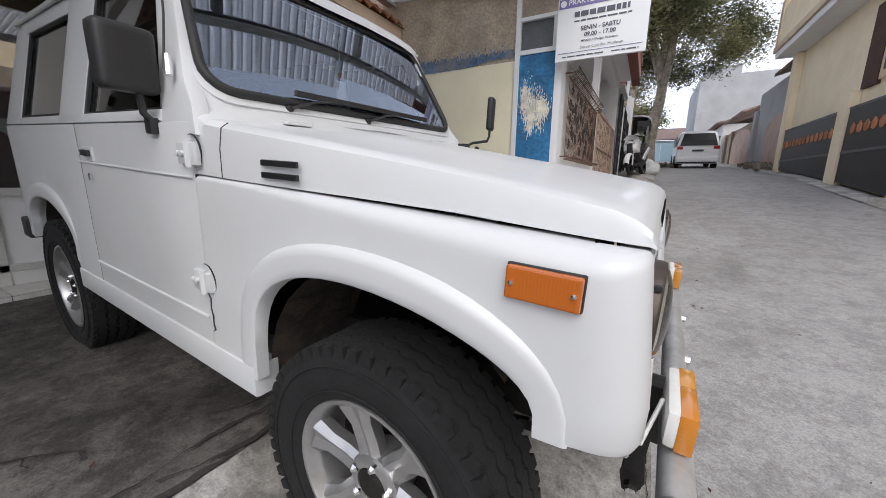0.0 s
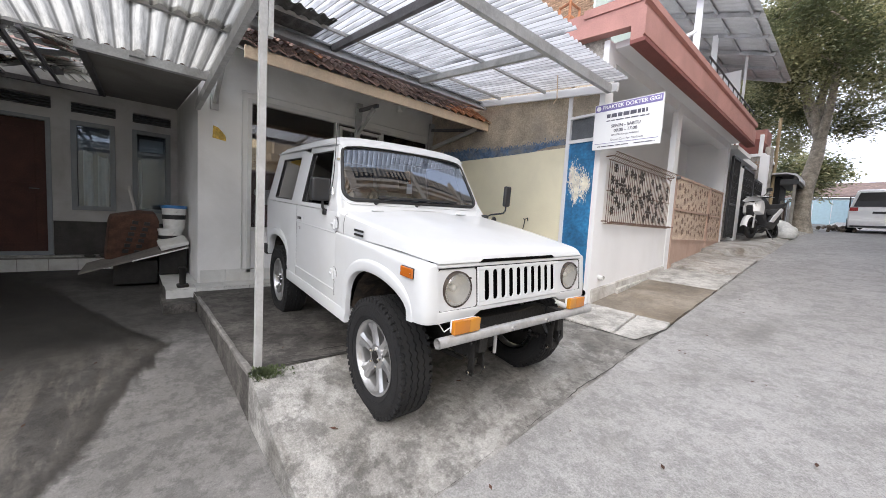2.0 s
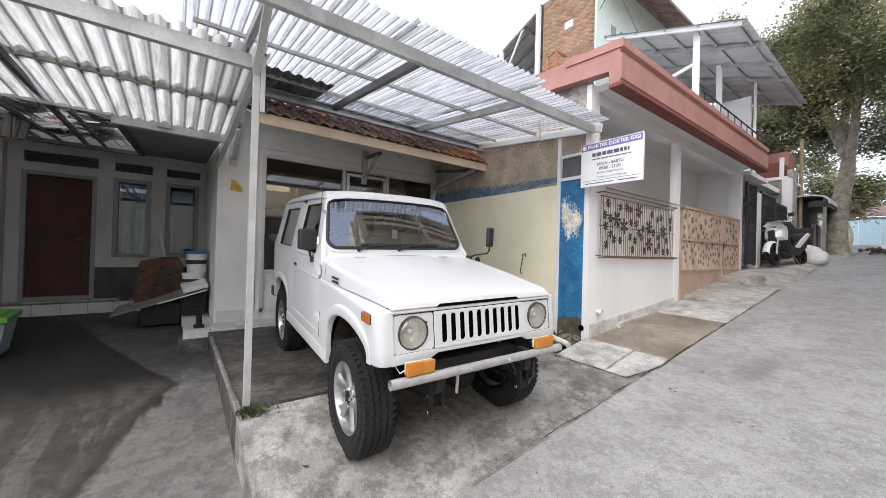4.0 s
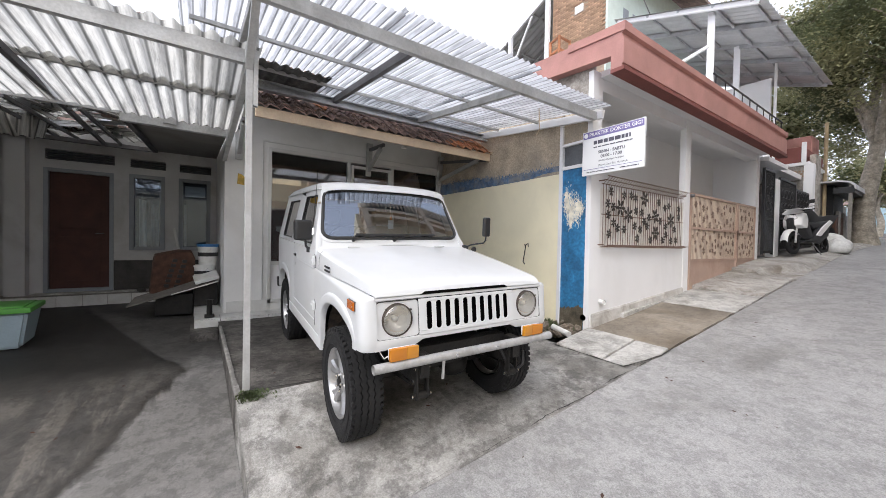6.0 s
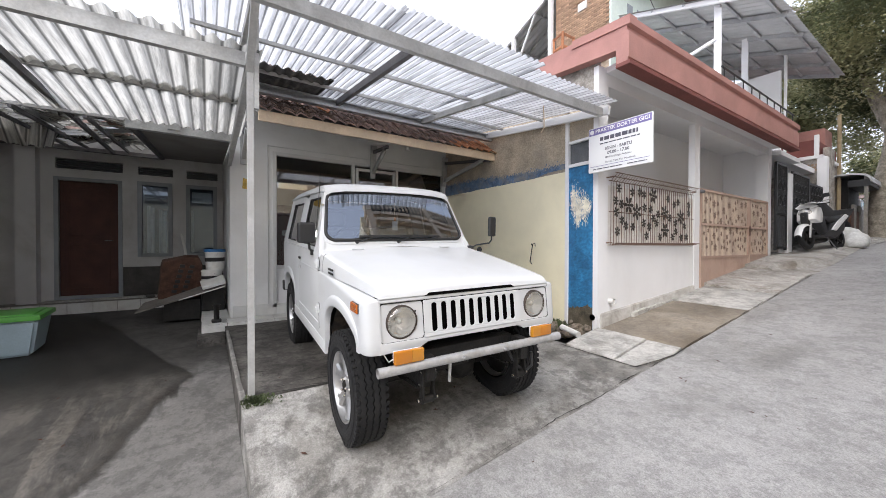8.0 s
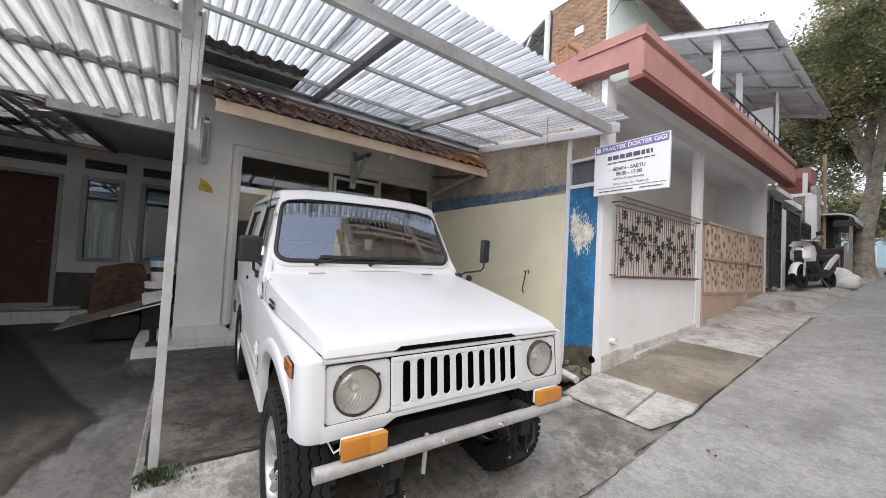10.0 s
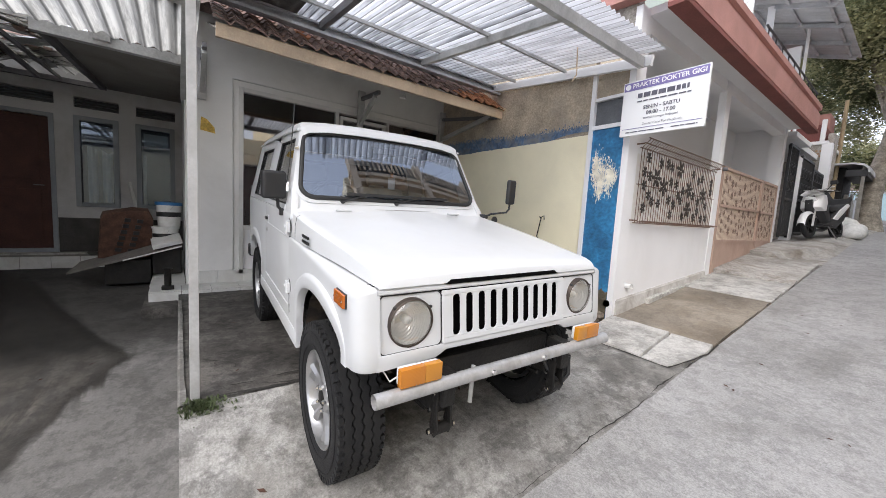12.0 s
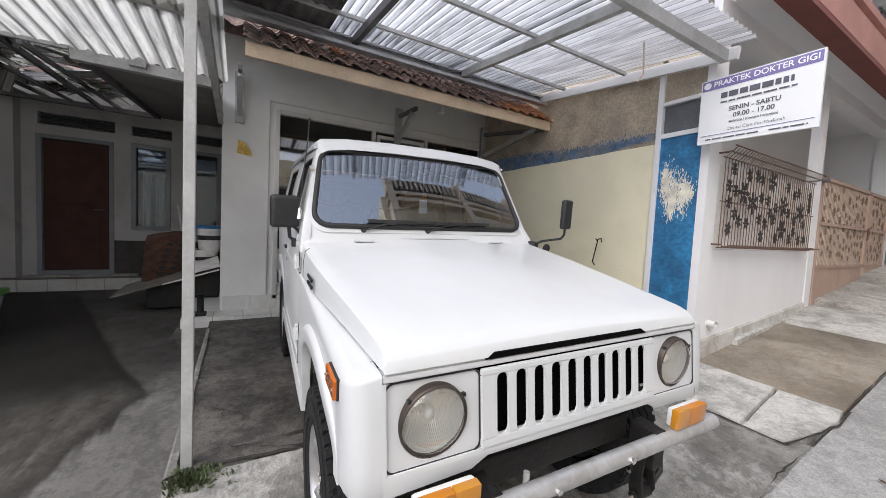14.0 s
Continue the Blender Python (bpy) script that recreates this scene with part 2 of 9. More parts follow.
        l.new(sm.outputs[0], ro.inputs[0])
        mo2 = n.new("ShaderNodeMixRGB")
        mo2.blend_type, mo2.inputs[2].default_value = "MULTIPLY", (0.40, 0.385, 0.365, 1)
        l.new(ro.outputs[0], mo2.inputs[0])
        l.new(out, mo2.inputs[1])
        out = mo2.outputs[0]
    l.new(out, b.inputs["Base Color"])
    hm = n.new("ShaderNodeMath")
    hm.operation = "ADD"
    l.new(c.outputs["Fac"], hm.inputs[0])
    l.new(f.outputs["Fac"], hm.inputs[1])
    bp = n.new("ShaderNodeBump")
    bp.inputs["Strength"].default_value, bp.inputs["Distance"].default_value = relief, 0.008
    l.new(hm.outputs[0], bp.inputs["Height"])
    l.new(bp.outputs[0], b.inputs["Normal"])
    return m


M_ROAD = concrete("road_concrete", (0.388, 0.383, 0.376), (0.325, 0.32, 0.313), scale=0.5, blot=0.20, mid=0.27, grit=0.20, wet=(0.78, 0.77, 0.755), wet_scale=0.7, wet_at=0.54, relief=0.3)
M_RAMP = concrete("ramp_concrete", (0.43, 0.422, 0.405), (0.265, 0.257, 0.243), patch=(0.42, 0.58), scale=1.5, blot=0.44, mid=0.34, grit=0.17, wet=(0.66, 0.65, 0.63), wet_scale=1.3, wet_at=0.48, stain_shade=True)
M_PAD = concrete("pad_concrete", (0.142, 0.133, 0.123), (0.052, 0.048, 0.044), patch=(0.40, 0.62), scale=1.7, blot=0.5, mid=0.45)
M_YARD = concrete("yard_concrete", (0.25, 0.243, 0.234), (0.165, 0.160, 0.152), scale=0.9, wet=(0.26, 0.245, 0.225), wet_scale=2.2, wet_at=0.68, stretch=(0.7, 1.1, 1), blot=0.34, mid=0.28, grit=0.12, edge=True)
M_SLAB = concrete("slab_concrete", (0.52, 0.51, 0.485), (0.34, 0.33, 0.31), patch=(0.40, 0.56), scale=3.2, blot=0.26, mid=0.3, grit=0.16)
M_FORE = concrete("forecourt_concrete", (0.47, 0.455, 0.43), (0.33, 0.315, 0.29), patch=(0.40, 0.58), scale=1.6, blot=0.2, mid=0.4, wet=(0.50, 0.45, 0.39), wet_scale=1.3, wet_at=0.52)
M_WET = concrete("damp_concrete", (0.34, 0.298, 0.245), (0.205, 0.178, 0.145), patch=(0.38, 0.66), scale=1.3, wet=(0.72, 0.68, 0.62), wet_scale=1.0, wet_at=0.5, blot=0.15, mid=0.25, grit=0.14)
M_JOINT = plain("dirt_in_joints", (0.040, 0.037, 0.033), 0.95, vary=0.3, scale=9)
M_WALL = plain("white_wall_paint", (0.78, 0.775, 0.76), 0.85, vary=0.05, scale=1.4, bump=0.15, fine=90, dirt=(0.42, 0.40, 0.36), dirt_amt=0.25, dirt_scale=0.8)
# White wall paint darkened to carry the yard's shade, under its dirt stains.
M_WALLB = plain("shaded_yard_wall_paint", (0.56, 0.56, 0.565), 0.9, vary=0.08, scale=1.2, bump=0.15, fine=90, dirt=(0.28, 0.27, 0.25), dirt_amt=0.5, dirt_scale=1.0)
M_WALLN = plain("neighbour_white_paint", (0.83, 0.83, 0.84), 0.8, vary=0.03, scale=1.2, bump=0.2, fine=120, dirt=(0.5, 0.48, 0.45), dirt_amt=0.15, dirt_scale=0.6)
M_YELLOW = plain("pale_yellow_paint", (0.93, 0.86, 0.63), 0.85, vary=0.05, scale=2.0, bump=0.25, fine=70, dirt=(0.66, 0.61, 0.44), dirt_amt=0.22, dirt_scale=1.2)
M_RENDER = plain("bare_cement_render", (0.45, 0.38, 0.29), 0.95, vary=0.30, scale=3.0, bump=0.9, fine=45, dirt=(0.33, 0.30, 0.26), dirt_amt=0.5, dirt_scale=2.2)
M_RENDER2 = plain("weathered_render", (0.40, 0.37, 0.33), 0.95, vary=0.35, scale=7.0, bump=0.9, fine=40, dirt=(0.16, 0.14, 0.12), dirt_amt=0.75, dirt_scale=4)
M_BLUE = plain("blue_wall_paint", (0.03, 0.19, 0.39), 0.6, vary=0.3, scale=6.0, bump=0.9, fine=28, dirt=(0.02, 0.09, 0.20), dirt_amt=0.6, dirt_scale=4.5)
M_CREAMPATCH = plain("bare_patch", (0.80, 0.77, 0.66), 0.9, vary=0.2, scale=12, bump=0.5, fine=50)
M_RED = plain("terracotta_parapet_paint", (0.46, 0.235, 0.205), 0.8, vary=0.10, scale=2.0, bump=0.3, fine=70, dirt=(0.30, 0.16, 0.14), dirt_amt=0.4, dirt_scale=1.2)
M_REDDARK = plain("dark_red_trim_paint", (0.20, 0.065, 0.055), 0.75, vary=0.12, scale=3, bump=0.2)
M_BRICK = plain("orange_brick", (0.43, 0.285, 0.19), 0.92, vary=0.22, scale=9, bump=0.6, fine=50, rand=0.25)
M_MORTAR = plain("mortar", (0.40, 0.31, 0.23), 0.95, vary=0.2, scale=8, bump=0.6)
M_TILE = plain("clay_roof_tile", (0.26, 0.175, 0.145), 0.9, vary=0.35, scale=5, bump=0.5, fine=40, dirt=(0.06, 0.055, 0.05), dirt_amt=0.8, dirt_scale=2.5, rand=0.3)
M_TILE2 = plain("fresh_clay_tile", (0.46, 0.20, 0.10), 0.9, vary=0.25, scale=5, bump=0.5, fine=40, dirt=(0.2, 0.11, 0.07), dirt_amt=0.5, dirt_scale=2.5, rand=0.2)
M_FASCIA = plain("cream_fascia_paint", (0.66, 0.52, 0.37), 0.8, vary=0.14, scale=3, bump=0.25, dirt=(0.45, 0.36, 0.26), dirt_amt=0.4, dirt_scale=2)
M_STEEL = plain("grey_painted_steel", (0.50, 0.50, 0.49), 0.55, 0.15, vary=0.12, scale=5, bump=0.1, dirt=(0.26, 0.25, 0.24), dirt_amt=0.5, dirt_scale=3)
M_STEELD = plain("dark_steel", (0.14, 0.135, 0.14), 0.6, 0.2, vary=0.2, scale=6, bump=0.15)
M_POST = plain("white_grey_post_paint", (0.45, 0.45, 0.445), 0.55, 0.0, vary=0.10, scale=5, bump=0.1, dirt=(0.33, 0.32, 0.30), dirt_amt=0.5, dirt_scale=3)
M_GALV = plain("galvanised_steel", (0.52, 0.53, 0.54), 0.45, 0.5, vary=0.18, scale=4, bump=0.1, dirt=(0.35, 0.34, 0.33), dirt_amt=0.4, dirt_scale=3)
M_SHEET = sheet_mat("translucent_grey_sheet", (0.55, 0.57, 0.60), (0.78, 0.79, 0.81), 0.88, 0.50, 0.076)
M_SHEETL = sheet_mat("fibre_cement_sheet", (0.52, 0.51, 0.47), (0.70, 0.69, 0.65), 0.68, 0.50, 0.115)
M_ZINC = plain("zinc_sheet", (0.52, 0.525, 0.53), 0.55, 0.35, vary=0.12, scale=2)
M_ALU = plain("aluminium_frame", (0.68, 0.68, 0.665), 0.45, 0.3, vary=0.06, scale=5)
M_FLOORTILE = plain("white_ceramic_tile", (0.66, 0.66, 0.64), 0.3, vary=0.06, scale=3, dirt=(0.40, 0.38, 0.35), dirt_amt=0.5, dirt_scale=3, rand=0.04)
M_BROWND = plain("dark_brown_bar_paint", (0.40, 0.29, 0.23), 0.6, vary=0.12, scale=3)
M_BROWN = plain("brown_gate_paint", (0.50, 0.36, 0.29), 0.6, vary=0.07, scale=2, bump=0.1, dirt=(0.30, 0.17, 0.12), dirt_amt=0.5, dirt_scale=1.4)
M_DOOR = plain("dark_red_wood", (0.075, 0.032, 0.026), 0.75, vary=0.2, scale=4, bump=0.1)
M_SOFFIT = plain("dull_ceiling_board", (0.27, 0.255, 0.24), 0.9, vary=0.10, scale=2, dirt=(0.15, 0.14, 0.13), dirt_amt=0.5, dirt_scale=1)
M_TRIMGREY = plain("blue_grey_window_paint", (0.27, 0.295, 0.32), 0.6, vary=0.08)
M_BLACK = plain("black_paint", (0.015, 0.015, 0.016), 0.45, vary=0.2)
M_MATTE = plain("black_plastic", (0.022, 0.022, 0.023), 0.5, vary=0.15, bump=0.1, fine=200)
M_GREASE = plain("greasy_black_steel", (0.013, 0.012, 0.011), 0.6, 0.2, vary=0.4, scale=14, bump=0.4, dirt=(0.025, 0.02, 0.016), dirt_amt=0.3, dirt_scale=9)
M_HOUSING = plain("rusty_wheel_housing", (0.030, 0.025, 0.021), 0.95, vary=0.5, scale=12, bump=0.9, fine=40, dirt=(0.11, 0.075, 0.052), dirt_amt=0.6, dirt_scale=11)
M_DARKBOARD = plain("dusty_dark_board", (0.065, 0.061, 0.057), 0.7, vary=0.3, scale=6, bump=0.3)
M_TYRE = plain("tyre_rubber", (0.009, 0.009, 0.010), 0.9, vary=0.25, scale=8, bump=0.3, fine=120, dirt=(0.022, 0.021, 0.020), dirt_amt=0.4, dirt_scale=5)
M_RIM = plain("silver_alloy", (0.50, 0.50, 0.505), 0.30, 0.8, vary=0.06, scale=8, dirt=(0.30, 0.28, 0.26), dirt_amt=0.35, dirt_scale=7)
M_LAMPRING = plain("dull_lamp_ring", (0.085, 0.068, 0.058), 0.45, 0.6, vary=0.15)
M_CHROME = plain("chrome", (0.75, 0.75, 0.75), 0.12, 1.0, vary=0.02)
M_PAINT = plain("white_car_paint", (0.645, 0.658, 0.67), 0.42, vary=0.025, scale=2, bump=0.06, fine=7, coat=0.3, dirt=(0.57, 0.57, 0.545), dirt_amt=0.30, dirt_scale=2.2)
M_BUMPER = plain("silver_painted_tube", (0.48, 0.48, 0.48), 0.42, 0.45, vary=0.10, scale=10, bump=0.1, dirt=(0.25, 0.22, 0.19), dirt_amt=0.4, dirt_scale=9)
M_AMBER = lens_mat("amber_lens", (0.56, 0.20, 0.014), ribs="Z")
M_AMBERY = lens_mat("yellow_lens", (0.56, 0.235, 0.022), ribs="Z")
M_ORANGE = lens_mat("orange_marker_lens", (0.50, 0.125, 0.012))
M_HEADGLASS = glass("headlamp_cover_glass", (0.99, 0.985, 0.97), 0.86, 0.04)
M_HEAD = lens_mat("headlamp_reflector", (0.95, 0.94, 0.91), 0.16, 0.58, "Y", 0.40)
M_GLASS = glass("windscreen_glass", (0.74, 0.81, 0.87), 0.68, 0.008, (0.80, 0.88, 1.0))
M_GLASSD = glass("tinted_side_glass", (0.35, 0.36, 0.36), 0.80, 0.02)
M_PANE = glass("window_pane", (0.80, 0.81, 0.81), 0.80, 0.01)
M_PANEDIM = glass("dim_yard_pane", (0.70, 0.75, 0.80), 0.84, 0.02, (0.85, 0.93, 1.0), 1.7)
# Near-black without sheen: the shade of hollows put into the colour.
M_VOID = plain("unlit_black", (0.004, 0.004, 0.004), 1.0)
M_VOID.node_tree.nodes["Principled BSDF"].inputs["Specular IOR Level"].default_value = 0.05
M_RUBBER = plain("black_rubber_seal", (0.018, 0.018, 0.018), 0.6)
M_SEAT = plain("grey_seat_cloth", (0.20, 0.19, 0.175), 0.95, vary=0.2, scale=20, bump=0.3)
M_DASH = plain("dark_dashboard", (0.045, 0.043, 0.042), 0.6, bump=0.2, fine=200)


def leaf_mat(name, col, glow):
    """Leaves that let some light through."""
    m = plain(name, col, 0.55, vary=0.5, scale=0.9, fine=9)
    n, l = m.node_tree.nodes, m.node_tree.links
    tr = n.new("ShaderNodeBsdfTranslucent")
    tr.inputs[0].default_value = (*glow, 1)
    mx = n.new("ShaderNodeMixShader")
    mx.inputs[0].default_value = 0.35
    l.new(n["Principled BSDF"].outputs[0], mx.inputs[1])
    l.new(tr.outputs[0], mx.inputs[2])
    l.new(mx.outputs[0], n["Material Output"].inputs[0])
    return m


M_LEAF = leaf_mat("leaves", (0.30, 0.297, 0.17), (0.46, 0.445, 0.235))
M_LEAFD = leaf_mat("deep_green_leaves", (0.125, 0.14, 0.08), (0.18, 0.20, 0.09))
M_VENT = plain("dusty_dark_vent", (0.13, 0.138, 0.148), 0.7, vary=0.15)
M_BARK = plain("tree_bark", (0.36, 0.32, 0.265), 0.95, vary=0.3, scale=7, bump=0.9, fine=25, dirt=(0.12, 0.11, 0.085), dirt_amt=0.6, dirt_scale=4)
M_WEED = plain("weed_leaves", (0.066, 0.086, 0.036), 0.75, vary=0.4, scale=9, fine=30)
M_SIGNW = plain("white_sign_face", (0.80, 0.81, 0.82), 0.4, vary=0.02, scale=2)
M_SIGNP = plain("violet_sign_band", (0.20, 0.17, 0.38), 0.5, vary=0.05)
M_INK = plain("grey_ink", (0.10, 0.10, 0.13), 0.6)
M_INKW = plain("white_ink", (0.82, 0.82, 0.84), 0.6)
M_WHITEP = plain("white_plastic", (0.72, 0.72, 0.70), 0.4, vary=0.05, dirt=(0.45, 0.42, 0.38), dirt_amt=0.4, dirt_scale=6)
M_BLUEP = plain("blue_plastic", (0.03, 0.16, 0.40), 0.4)
M_GREENP = plain("green_plastic", (0.10, 0.36, 0.06), 0.4, vary=0.08)
M_TUB = plain("cloudy_plastic", (0.36, 0.46, 0.52), 0.35, vary=0.06)
M_CARD = plain("brown_cardboard", (0.080, 0.040, 0.027), 0.9, vary=0.35, scale=10, bump=0.4)
M_PLANK = plain("grey_board", (0.24, 0.225, 0.20), 0.85, vary=0.25, scale=7, bump=0.3)
M_BEIGE = plain("beige_house_paint", (0.88, 0.765, 0.555), 0.85, vary=0.05, scale=1.5, bump=0.2, dirt=(0.66, 0.53, 0.34), dirt_amt=0.3, dirt_scale=1)
M_GREYWALL = plain("grey_far_wall", (0.42, 0.43, 0.44), 0.9, vary=0.10, scale=0.8, dirt=(0.30, 0.30, 0.30), dirt_amt=0.4, dirt_scale=0.6)
M_VAN = plain("white_van_paint", (0.80, 0.80, 0.80), 0.3, vary=0.03, coat=0.5)
M_TEAL = plain("pale_green_wall", (0.62, 0.70, 0.64), 0.85, vary=0.05)
M_AQUA = plain("aqua_board", (0.38, 0.52, 0.58), 0.7, vary=0.08)
M_TAILRED = lens_mat("red_tail_lens", (0.35, 0.015, 0.012))
M_BAG = plain("white_sack", (0.62, 0.62, 0.60), 0.8, vary=0.15, scale=12, bump=0.4)
M_YPAPER = plain("yellow_paper", (0.62, 0.42, 0.10), 0.8, vary=0.3, scale=20)
M_REDBOARD = plain("dark_red_cabinet", (0.13, 0.020, 0.016), 0.5, vary=0.2, scale=5)
M_PINK = plain("dusty_pink_wall", (0.50, 0.37, 0.33), 0.9, vary=0.1)
M_RUBBLE = plain("rubble_stone", (0.20, 0.165, 0.13), 0.95, vary=0.35, scale=9, bump=0.8, rand=0.3)
M_MOSS = plain("mossy_damp_wall", (0.10, 0.085, 0.06), 0.95, vary=0.4, scale=8, bump=0.6)

# ---------------------------------------------------------------- mesh helpers


def part(name, bm, material, parent=None, label="", smooth=0):
    me = bpy.data.meshes.new(name)
    bm.normal_update()
    bm.to_mesh(me)
    bm.free()
    for mt in (material if isinstance(material, (list, tuple)) else [material]):
        me.materials.append(mt)
    if smooth:
        me.shade_smooth()
        me.set_sharp_from_angle(angle=radians(smooth))
    ob = new(name, me)
    ob.parent = parent
    if label:
        ob["label"] = label
    return ob


def thing(name, label, category, group="", at=None):
    e = new(name)
    e.empty_display_size = 0.1
    if at is not None:
        e.matrix_world = at
    return tagged(e, label, category, group)


def structure(name, bm, material, label="", smooth=0, category=""):
    return tagged(part(name, bm, material, None, "", smooth), label, category, "", "structure")


def box(bm, lo, hi, bevel=0.0, m=None, seg=2):
    vs = bmesh.ops.create_cube(bm, size=1)["verts"]
    for v in vs:
        v.co = Vector([lo[i] + (v.co[i] + 0.5) * (hi[i] - lo[i]) for i in range(3)])
    if bevel:
        es = list({e for v in vs for e in v.link_edges})
        r = bmesh.ops.bevel(bm, geom=es, offset=bevel, segments=seg, affect="EDGES", profile=0.6)
        vs = list({v for f in r["faces"] for v in f.verts} | {v for v in vs if v.is_valid})
    if m is not None:
        bmesh.ops.transform(bm, matrix=m, verts=vs)
    return vs


def slab(bm, quad_lo, quad_hi):
    """A block from four lower and four upper corners."""
    a = [bm.verts.new(p) for p in quad_lo]
    b = [bm.verts.new(p) for p in quad_hi]
    fs = [bm.faces.new(a[::-1]), bm.faces.new(b)]
    for i in range(4):
        fs.append(bm.faces.new((a[i], a[(i + 1) % 4], b[(i + 1) % 4], b[i])))
    bmesh.ops.recalc_face_normals(bm, faces=fs)
    return a + b


def prism(bm, poly, place, depth, bevel=0.0, seg=2):
    """Polygon in two coordinates, laid by place(u, v, w) and made depth thick along w."""
    a = [bm.verts.new(place(u, v, 0)) for u, v in poly]
    b = [bm.verts.new(place(u, v, depth)) for u, v in poly]
    k = len(poly)
    fs = [bm.faces.new(a), bm.faces.new(b[::-1])]
    for i in range(k):
        fs.append(bm.faces.new((a[i], b[i], b[(i + 1) % k], a[(i + 1) % k])))
    bmesh.ops.recalc_face_normals(bm, faces=fs)
    if bevel:
        es = list({e for f in fs[:2] for e in f.edges})
        bmesh.ops.bevel(bm, geom=es, offset=bevel, segments=seg, affect="EDGES", profile=0.6)
    return a + b


def tube(bm, path, r, n=8, closed=False, caps=True):
    pts = [Vector(p) for p in path]
    rings = []
    k = len(pts)
    rad = r if isinstance(r, (list, tuple)) else [r] * k
    up = None
    for i, p in enumerate(pts):
        if closed:
            d = pts[(i + 1) % k] - pts[i - 1]
        else:
            d = pts[min(i + 1, k - 1)] - pts[max(i - 1, 0)]
        d.normalize()
        if up is None:
            up = d.orthogonal().normalized()
        else:
            up = (up - d * up.dot(d))
            up = up.normalized() if up.length > 1e-6 else d.orthogonal().normalized()
        s = d.cross(up)
        rings.append([bm.verts.new(p + rad[i] * (math.cos(2 * math.pi * j / n) * up + math.sin(2 * math.pi * j / n) * s)) for j in range(n)])
    fs = []
    for i in range(k if closed else k - 1):
        a, b = rings[i], rings[(i + 1) % k]
        for j in range(n):
            fs.append(bm.faces.new((a[j], a[(j + 1) % n], b[(j + 1) % n], b[j])))
    if caps and not closed:
        fs.append(bm.faces.new(rings[0][::-1]))
        fs.append(bm.faces.new(rings[-1]))
    bmesh.ops.recalc_face_normals(bm, faces=fs)
    return [v for rg in rings for v in rg]


def lathe(bm, profile, axis="z", n=24, centre=(0, 0, 0), caps=True):
    """Rotate (radius, height) pairs about an axis."""
    rings = []
    c = Vector(centre)
    for r, h in profile:
        ring = []
        for j in range(n):
            a = 2 * math.pi * j / n
            u, v = r * math.cos(a), r * math.sin(a)
            p = {"z": (u, v, h), "y": (u, h, v), "x": (h, u, v)}[axis]
            ring.append(bm.verts.new(c + Vector(p)))
        rings.append(ring)
    fs = []
    for a, b in zip(rings, rings[1:]):
        for j in range(n):
            fs.append(bm.faces.new((a[j], a[(j + 1) % n], b[(j + 1) % n], b[j])))
    if caps and profile[0][0] > 1e-5:
        fs.append(bm.faces.new(rings[0][::-1]))
    if caps and profile[-1][0] > 1e-5:
        fs.append(bm.faces.new(rings[-1]))
    bmesh.ops.remove_doubles(bm, verts=[v for r in rings for v in r], dist=1e-6)
    bmesh.ops.recalc_face_normals(bm, faces=[f for f in fs if f.is_valid])


def grid(bm, xs, ys, fz):
    """A height sheet over xs and ys."""
    rows = [[bm.verts.new((x, y, fz(x, y))) for y in ys] for x in xs]
    for i in range(len(xs) - 1):
        for j in range(len(ys) - 1):
            bm.faces.new((rows[i][j], rows[i + 1][j], rows[i + 1][j + 1], rows[i][j + 1]))
    return rows


def span(a, b, n):
    return [a + (b - a) * i / n for i in range(n + 1)]


def loft(bm, sections, cap=True):
    """Skin through sections of equally many points."""
    rings = [[bm.verts.new(p) for p in s] for s in sections]
    fs = []
    for a, b in zip(rings, rings[1:]):
        for j in range(len(a) - 1):
            fs.append(bm.faces.new((a[j], a[j + 1], b[j + 1], b[j])))
    return rings, fs


def strip(bm, a, b, w, h, roll=0.0):
    """A straight bar of width w (across) and height h from a to b."""
    a, b = Vector(a), Vector(b)
    d = b - a
    m = look(a, b, roll)
    vs = box(bm, (-w / 2, -h / 2, -d.length), (w / 2, h / 2, 0))
    bmesh.ops.transform(bm, matrix=m, verts=vs)
    return vs


def cchannel(bm, a, b, w, h, t=0.004):
    """A lipped steel channel, open on one side, from a to b; w across, h high."""
    a, b = Vector(a), Vector(b)
    m = look(a, b)
    L = (b - a).length
    x0, x1, y0, y1 = -w / 2, w / 2, -h / 2, h / 2
    prof = [(x1, y1 - 0.02), (x1, y1), (x0, y1), (x0, y0), (x1, y0), (x1, y0 + 0.02), (x1 - t, y0 + 0.02), (x1 - t, y0 + t), (x0 + t, y0 + t), (x0 + t, y1 - t), (x1 - t, y1 - t), (x1 - t, y1 - 0.02)]
    prism(bm, prof, lambda u, v, q: m @ Vector((u, v, -q)), L)


def road_z(y):
    if y > 13:
        return 0.11 * (13 - 1.45) + 0.055 * (y - 13)
    if y < -8:
        return 0.11 * (-8 - 1.45) + 0.03 * (y + 8)
    return 0.11 * (y - 1.45)


def smooth(t):
    t = max(0.0, min(1.0, t))
    return t * t * (3 - 2 * t)


def yard_z(x, y):
    base = -0.13 + 0.045 * -x
    t = smooth((x + 2.6) / 2.8)
    return base * (1 - t) + (road_z(y)) * t


def wavy(bm, x0, x1, y0, y1, fz, pitch, amp, per=8, nx=6):
    """Corrugated sheet with its waves running along x."""
    n = max(4, int((y1 - y0) / pitch * per))
    ys = span(y0, y1, n)
    xs = span(x0, x1, nx)
    grid(bm, xs, ys, lambda x, y: fz(x, y) + amp * math.sin(2 * math.pi * y / pitch))

